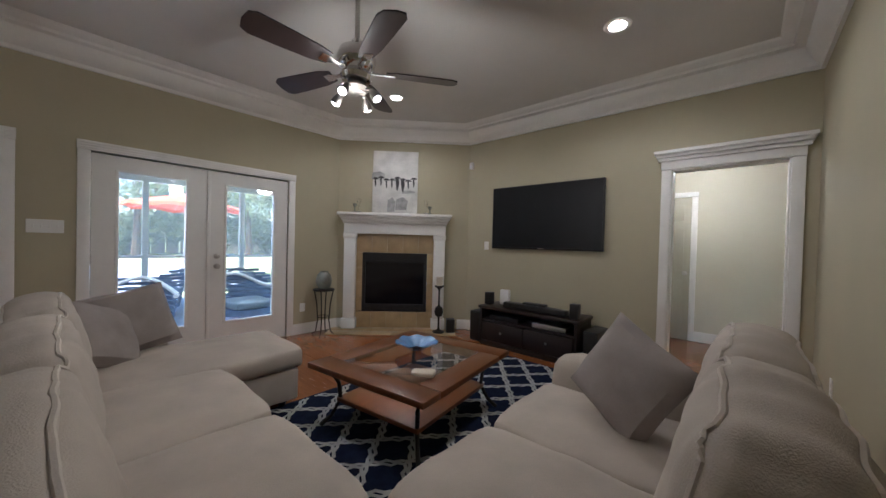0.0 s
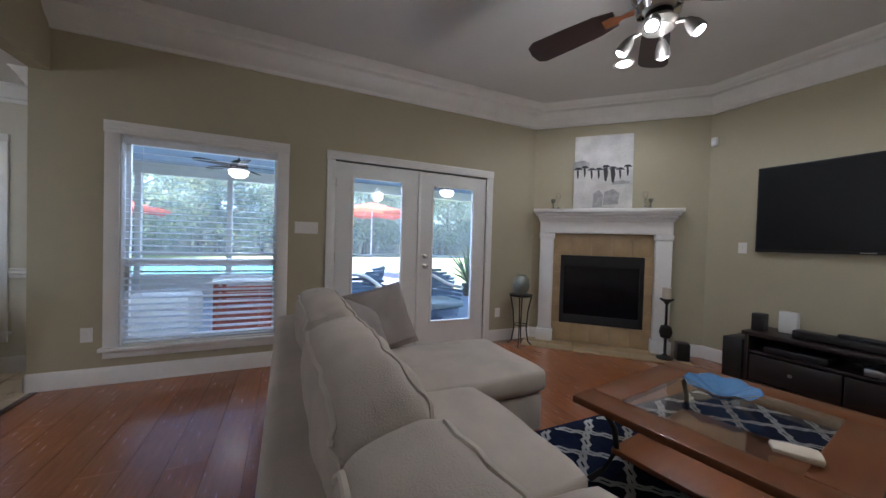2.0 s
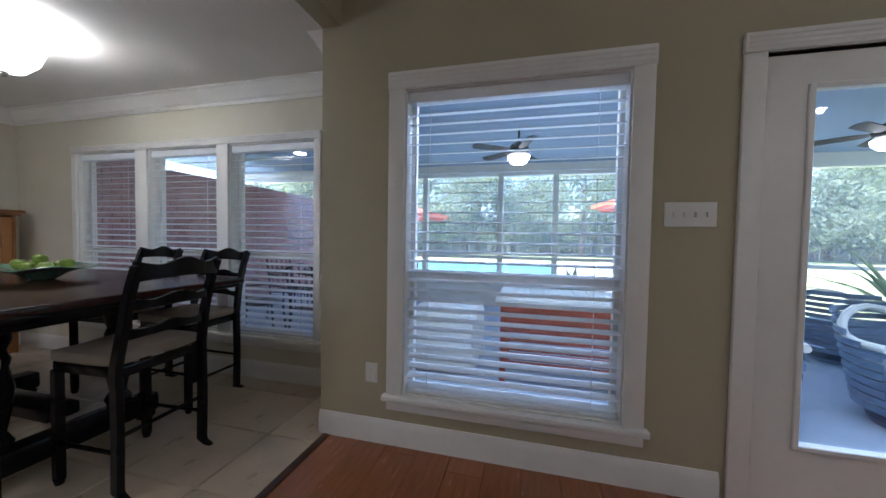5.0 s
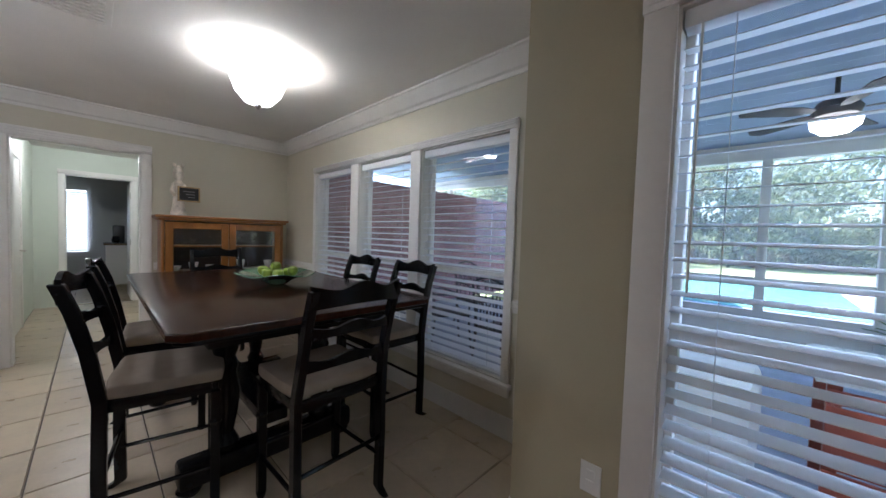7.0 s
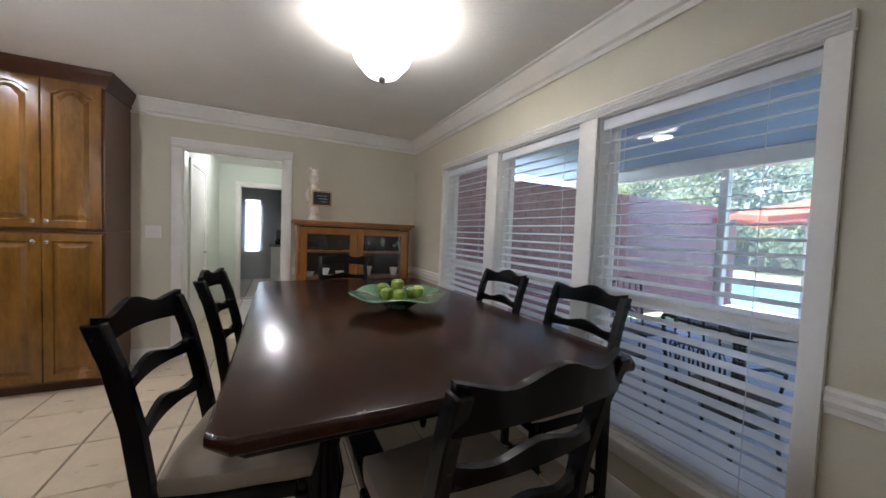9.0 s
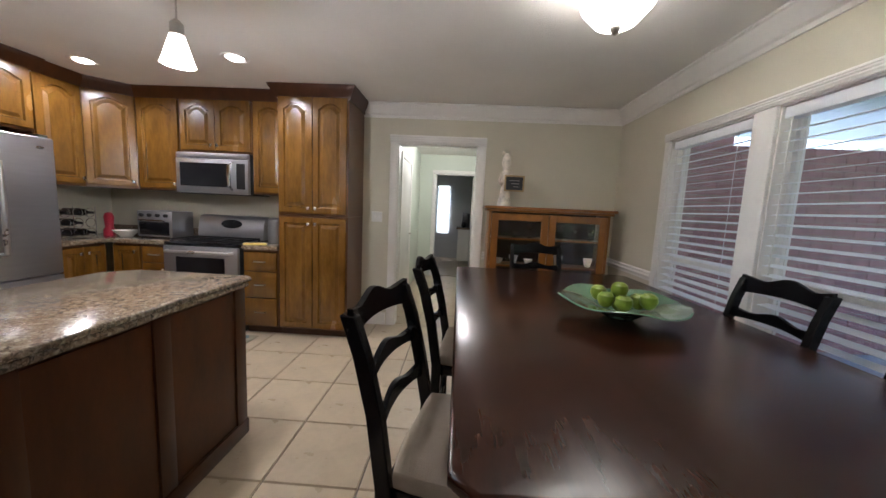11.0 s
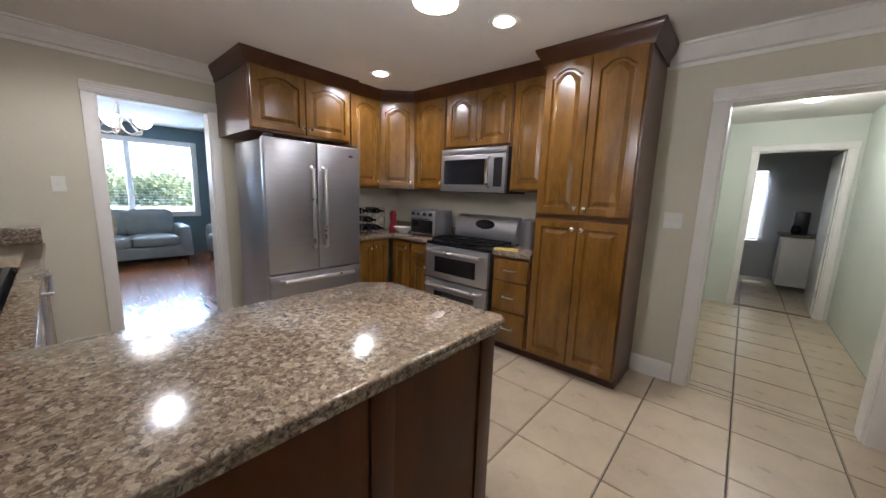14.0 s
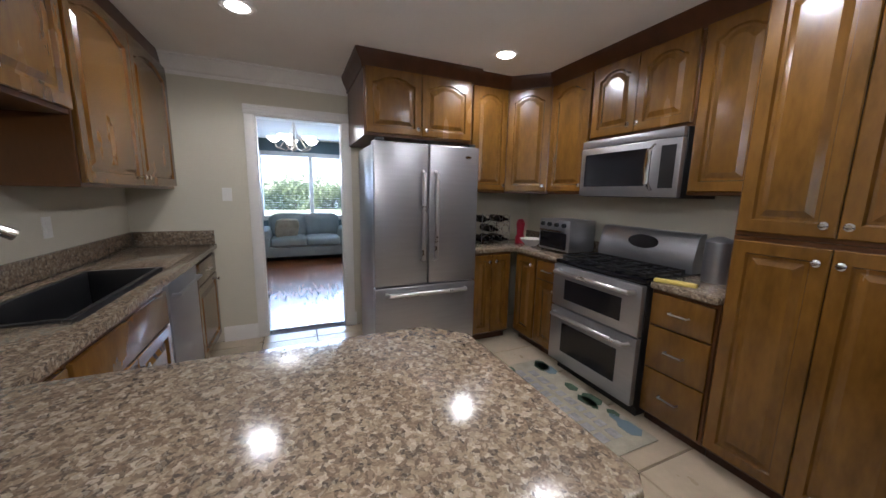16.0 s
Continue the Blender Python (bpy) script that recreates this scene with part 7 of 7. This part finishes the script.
od = thing("ottoman", -5.7, -1.15, -0.06, "white covered patio ottoman", "ottoman")
part("cover", cushion(-6.1, -5.35, -1.5, -0.82, -0.06, 0.52, 0.03), M["trim"], od)


def barrel_chair(x, y, turn):
    """A low swivel armchair with a curved back of level slats."""
    c = thing("patio_armchair", x, y, -0.06, "blue-grey slatted barrel patio armchair with a pale cushion", "chair", "slatted patio chairs", turn=turn)
    w = M["sling"]
    for k in range(11):
        z = 0.14 + 0.062 * k
        r = 0.36 + 0.012 * k
        span = 200 if k < 7 else 200 - 28 * (k - 6)
        pts = [(r * math.cos(radians(90 - span / 2 + span * i / 12)), r * math.sin(radians(90 - span / 2 + span * i / 12)), z) for i in range(13)]
        bm = bmesh.new()
        rows = [[bm.verts.new((px_ * f, py_ * f, pz_ + dz)) for f, dz in ((1, -0.022), (1.04, -0.022), (1.04, 0.022), (1, 0.022))] for px_, py_, pz_ in pts]
        for p, q in zip(rows, rows[1:]):
            for i in range(4):
                bm.faces.new((p[i], p[(i + 1) % 4], q[(i + 1) % 4], q[i]))
        bm.faces.new(rows[0][::-1]), bm.faces.new(rows[-1])
        bmesh.ops.recalc_face_normals(bm, faces=bm.faces)
        part("slat", bm, w, c, local=True)
    arm = [(0.43 * math.cos(radians(-12 + 204 * i / 16)), 0.43 * math.sin(radians(-12 + 204 * i / 16)), 0.58 + 0.20 * max(0, math.sin(radians(-12 + 204 * i / 16))) ** 3) for i in range(17)]
    part("arm_rail", tube(arm, 0.028, 8), M["trim"], c, local=True)
    part("seat_base", lathe([(0.28, 0.0), (0.30, 0.04), (0.10, 0.08), (0.10, 0.16), (0.34, 0.20), (0.35, 0.30)], 0, 0, 0, 20), w, c, local=True)
    part("cushion", cushion(-0.29, 0.29, -0.32, 0.26, 0.30, 0.42, 0.02), M["leather"], c, local=True)


for x, y, a in ((-5.25, 1.05, 75), (-5.35, 2.35, 100), (-7.2, 1.5, -30), (-7.0, 3.0, -140)):
    barrel_chair(x, y, a)


def scroll_chair(x, y, turn):
    c = thing("iron_patio_chair", x, y, -0.06, "dark cast iron patio chair with scrolled back", "chair", "iron patio chairs", turn=turn)
    m = M["iron"]
    part("seat", box(-0.23, 0.23, -0.22, 0.22, 0.42, 0.445, 0.008), m, c, local=True)
    for s in (-1, 1):
        part("front_leg", tube([(s * 0.2, -0.2, 0.43), (s * 0.23, -0.24, 0.0)], 0.012), m, c, local=True)
        part("back_post", tube([(s * 0.22, 0.26, 0.0), (s * 0.2, 0.2, 0.43), (s * 0.21, 0.27, 0.9)], 0.012), m, c, local=True)
        part("armrest", tube([(s * 0.21, 0.24, 0.68), (s * 0.25, 0.0, 0.68), (s * 0.24, -0.2, 0.62), (s * 0.21, -0.2, 0.43)], 0.010), m, c, local=True)
    part("top_rail", tube([(-0.21, 0.27, 0.9), (-0.1, 0.28, 0.95), (0, 0.28, 0.97), (0.1, 0.28, 0.95), (0.21, 0.27, 0.9)], 0.012), m, c, local=True)
    for k in range(4):
        cx_ = -0.13 + 0.087 * k
        part("scroll", tube([(cx_ + 0.04 * math.cos(i * 0.7) * (1 - i * 0.03), 0.25, 0.68 + 0.09 * math.sin(i * 0.7)) for i in range(10)], 0.006, 6), m, c, local=True)
        part("spindle", tube([(cx_, 0.215, 0.45), (cx_, 0.27, 0.93)], 0.006, 6), m, c, local=True)


ptb = thing("patio_table", -6.6, -2.95, -0.06, "dark round cast iron patio table", "table")
part("top", lathe([(0.55, 0.70), (0.56, 0.715), (0.55, 0.725), (0, 0.727)], -6.6, -2.95, 0, 32), M["iron"], ptb)
part("pedestal", lathe([(0.25, -0.06), (0.05, 0.0), (0.04, 0.5), (0.12, 0.70)], -6.6, -2.95, 0, 16), M["iron"], ptb)
for x, y, a in ((-5.75, -2.7, -95), (-6.3, -2.0, 10), (-6.8, -3.9, 170), (-5.85, -3.6, -120)):
    scroll_chair(x, y, a)


def umbrella(x, y, z, r, label):
    u_ = thing("patio_umbrella", x, y, -0.2, label, "umbrella", "patio umbrellas")
    part("pole", tube([(x, y, -0.2), (x, y, z + 0.45)], 0.025), M["trim"], u_)
    bm = bmesh.new()
    n = 8
    top = bm.verts.new((x, y, z + 0.45))
    lip = []
    for i in range(n):
        a, b = 2 * math.pi * i / n, 2 * math.pi * (i + 0.5) / n
        lip.append(bm.verts.new((x + r * math.cos(a), y + r * math.sin(a), z)))
        lip.append(bm.verts.new((x + r * 0.9 * math.cos(b), y + r * 0.9 * math.sin(b), z + 0.08)))
    low = [bm.verts.new((v.co.x, v.co.y, v.co.z - 0.10)) for v in lip]
    for i in range(2 * n):
        j = (i + 1) % (2 * n)
        bm.faces.new((lip[i], lip[j], top))
        bm.faces.new((low[i], low[j], lip[j], lip[i]))
    part("canopy", bm, M["canopy"], u_)
    for i in range(n):
        a = 2 * math.pi * i / n
        part("rib", tube([(x, y, z + 0.40), (x + r * 0.97 * math.cos(a), y + r * 0.97 * math.sin(a), z - 0.01)], 0.008, 5), M["trim"], u_)


umbrella(-13.5, 3.15, 2.25, 1.7, "orange-red patio umbrella standing open by the pool")
umbrella(-13.0, -4.6, 1.9, 1.7, "red patio umbrella standing open on the lawn")
pl = thing("swimming_pool", -17.5, -3.0, -0.2, "turquoise swimming pool with a pale deck", "pool", kind="structure")
part("deck", box(-23.0, -11.0, -10.0, 4.5, -0.199, -0.16), M["concrete"], pl)
part("water", box(-21.0, -13.5, -8.5, 0.8, -0.158, -0.14), M["pool"], pl)
fen = thing("garden_fence", -38, 0, -0.2, "weathered grey board fence along the garden", "fence")
fmesh = mesh_of("board", box(-0.02, 0.02, -0.48, 0.48, 0, 1.8, 0.005, 1), M["fence"])
for k in range(90):
    b_ = new("board", fmesh)
    b_.parent = fen
    b_.location = (0.01 * (k % 2), -45 + k, 0)

TREE = random.Random(11)


def tree(x, y, height, spread):
    t = thing("tree", x, y, -0.2, "leafy green garden tree", "tree", "garden trees")
    bm = tube([(0, 0, 0), (0.1, 0.05, height * 0.25), (0.0, 0.12, height * 0.5), (0.1, 0.1, height * 0.75)], [0.28, 0.2, 0.14, 0.05])
    tips = []
    for k in range(9):
        a = k * 2.4
        z0 = height * (0.28 + 0.05 * k)
        e = Vector((spread * math.cos(a) * TREE.uniform(0.5, 0.9), spread * math.sin(a) * TREE.uniform(0.5, 0.9), z0 + height * TREE.uniform(0.1, 0.25)))
        tube([(0.05, 0.08, z0), tuple(e * 0.5 + Vector((0, 0, z0 * 0.5))), tuple(e)], [0.09, 0.05, 0.02], 6, bm=bm)
        tips.append(e)
    tips.append(Vector((0, 0, height * 0.85)))
    part("trunk", bm, M["bark"], t, local=True)
    vs, fs = [], []
    for e in tips:
        for k in range(420):
            d = Vector((TREE.gauss(0, 1), TREE.gauss(0, 1), TREE.gauss(0, 0.75)))
            c = e + d * spread * 0.24
            u_ = Vector((TREE.gauss(0, 1), TREE.gauss(0, 1), TREE.gauss(0, 1))).normalized()
            w_ = u_.orthogonal().normalized()
            q = u_.cross(w_)
            s = TREE.uniform(0.10, 0.22)
            i = len(vs)
            vs += [c + w_ * s, c + q * s * 0.6, c - w_ * s, c - q * s * 0.6]
            fs.append((i, i + 1, i + 2, i + 3))
    me = bpy.data.meshes.new("crown")
    me.from_pydata([tuple(v) for v in vs], [], fs)
    me.materials.append(M["leaf"])
    cr = new("crown", me)
    cr.parent = t
    return t


t0 = tree(-30, -14, 8.5, 3.2)
t1 = tree(-33, 4, 10, 3.8)
t2 = tree(-29, -9, 4.2, 3.0)
for k in range(15):
    copy_thing(t2, pose(-35.5 + 1.5 * math.sin(k * 2.1), -34 + 4.6 * k, -0.2 - 0.4 * (k % 3), 0, 0, 47 * k))
for k in range(4):
    copy_thing(t2, pose(32 + k % 2, -14 + 5.4 * k, -2.0, 0, 0, 71 * k))
for x, y, a in ((-34, -5, 80), (-31, 11, 200), (-36, 17, 20), (-33, -22, 130), (-40, 0, 50), (-38, 24, 100), (-36, -32, 0), (-26, 20, 30)):
    copy_thing(t0, pose(x, y, -0.2, 0, 0, a))
for x, y, a in ((-40, -12, 40), (-41, 9, 100), (-39, -28, 10), (-42, 30, 10)):
    copy_thing(t1, pose(x, y, -0.2, 0, 0, a))


def frond_plant(x, y, z, r, n, name, label):
    p = thing(name, x, y, z, label, "plant", "porch plants")
    part("pot", lathe([(0.14, 0), (0.19, 0.28), (0.2, 0.30), (0.17, 0.30), (0.16, 0.26), (0, 0.25)], x, y, z, 18), M["pottery"], p)
    for k in range(n):
        a = k * 2.4
        el = 0.35 + 0.9 * ((k * 7) % n) / n
        bm = bmesh.new()
        prev = None
        for i in range(6):
            f = i / 5
            d = r * f
            c = Vector((x + d * math.cos(a) * math.cos(el), y + d * math.sin(a) * math.cos(el), z + 0.28 + d * math.sin(el) * 1.3 - 0.5 * d * d / r * 0.8))
            w = 0.05 * math.sin(math.pi * min(0.95, f + 0.12))
            sd_ = Vector((-math.sin(a), math.cos(a), 0)) * w
            cur = (bm.verts.new(c + sd_), bm.verts.new(c + Vector((0, 0, 0.012))), bm.verts.new(c - sd_))
            if prev:
                bm.faces.new((prev[0], prev[1], cur[1], cur[0])), bm.faces.new((prev[1], prev[2], cur[2], cur[1]))
            prev = cur
        part("frond", bm, M["leaf"], p)


frond_plant(-7.9, 4.35, -0.06, 1.25, 22, "potted_palm", "potted palm with arching green fronds on the porch")
frond_plant(-8.3, 0.35, -0.06, 0.7, 16, "potted_fern", "potted fern with arching green fronds on the porch")

# ---- floor pieces ----
TS, TX, TY = 0.473, -1.662, -4.233
MESHES = {}


def floor_piece(name, parent, x0, x1, y0, y1, material, top, key, bev=0.004):
    w, d = round(x1 - x0, 3), round(y1 - y0, 3)
    if (key, w, d) not in MESHES:
        b = bmesh.new()
        bmesh.ops.create_cube(b, size=1)
        for v in b.verts:
            k = 1 if v.co.z < 0 else 0
            v.co = Vector((v.co.x * (w - (0 if k else bev * 2)), v.co.y * (d - (0 if k else bev * 2)), 0 if not k else -0.010))
        MESHES[key, w, d] = mesh_of(name, b, material, 0.2)
    ob = new(name, MESHES[key, w, d])
    ob.parent = parent
    ob.location = Vector(((x0 + x1) / 2, (y0 + y1) / 2, top)) - parent.location
    return ob


def lay_tiles(parent, x0, x1, y0, y1):
    g = 0.003
    for i in range(int((x0 - TX) / TS) - 1, int((x1 - TX) / TS) + 2):
        for j in range(int((y0 - TY) / TS) - 1, int((y1 - TY) / TS) + 2):
            a, b = max(x0, TX + i * TS + g), min(x1, TX + (i + 1) * TS - g)
            c, d = max(y0, TY + j * TS + g), min(y1, TY + (j + 1) * TS - g)
            if b - a > 0.02 and d - c > 0.02:
                floor_piece("tile", parent, a, b, c, d, M["tile"], 0.0 + 0.0006 * noise.noise(Vector((i, j, 0.5))), "tile")


lay_tiles(tiled, D + 0.001, E - 0.001, S + 0.001, PIER + 0.03)
lay_tiles(tiled, HD[0], HD[1], S - T, S - 0.002)
lay_tiles(corrfloor, -3.42, -2.22, -8.66, S - T - 0.004)
lay_tiles(corrfloor, -4.19, -1.51, -11.39, -8.77)
PW, PL = 0.19, 1.22
rows = int((N - PIER) / PW) + 1
for r in range(rows):
    y0_ = PIER + 0.075 + r * PW
    y1_ = min(N, y0_ + PW - 0.0008)
    if y1_ - y0_ < 0.02:
        continue
    x = W - ((r * 0.47) % 1.0) * PL
    while x < EL:
        a, b = max(W, x), min(EL, x + PL - 0.001)
        if b - a > 0.03:
            floor_piece("plank", wood, a, b, y0_, y1_, M["plank"], 0.0, "plank", 0.0006)
        x += PL
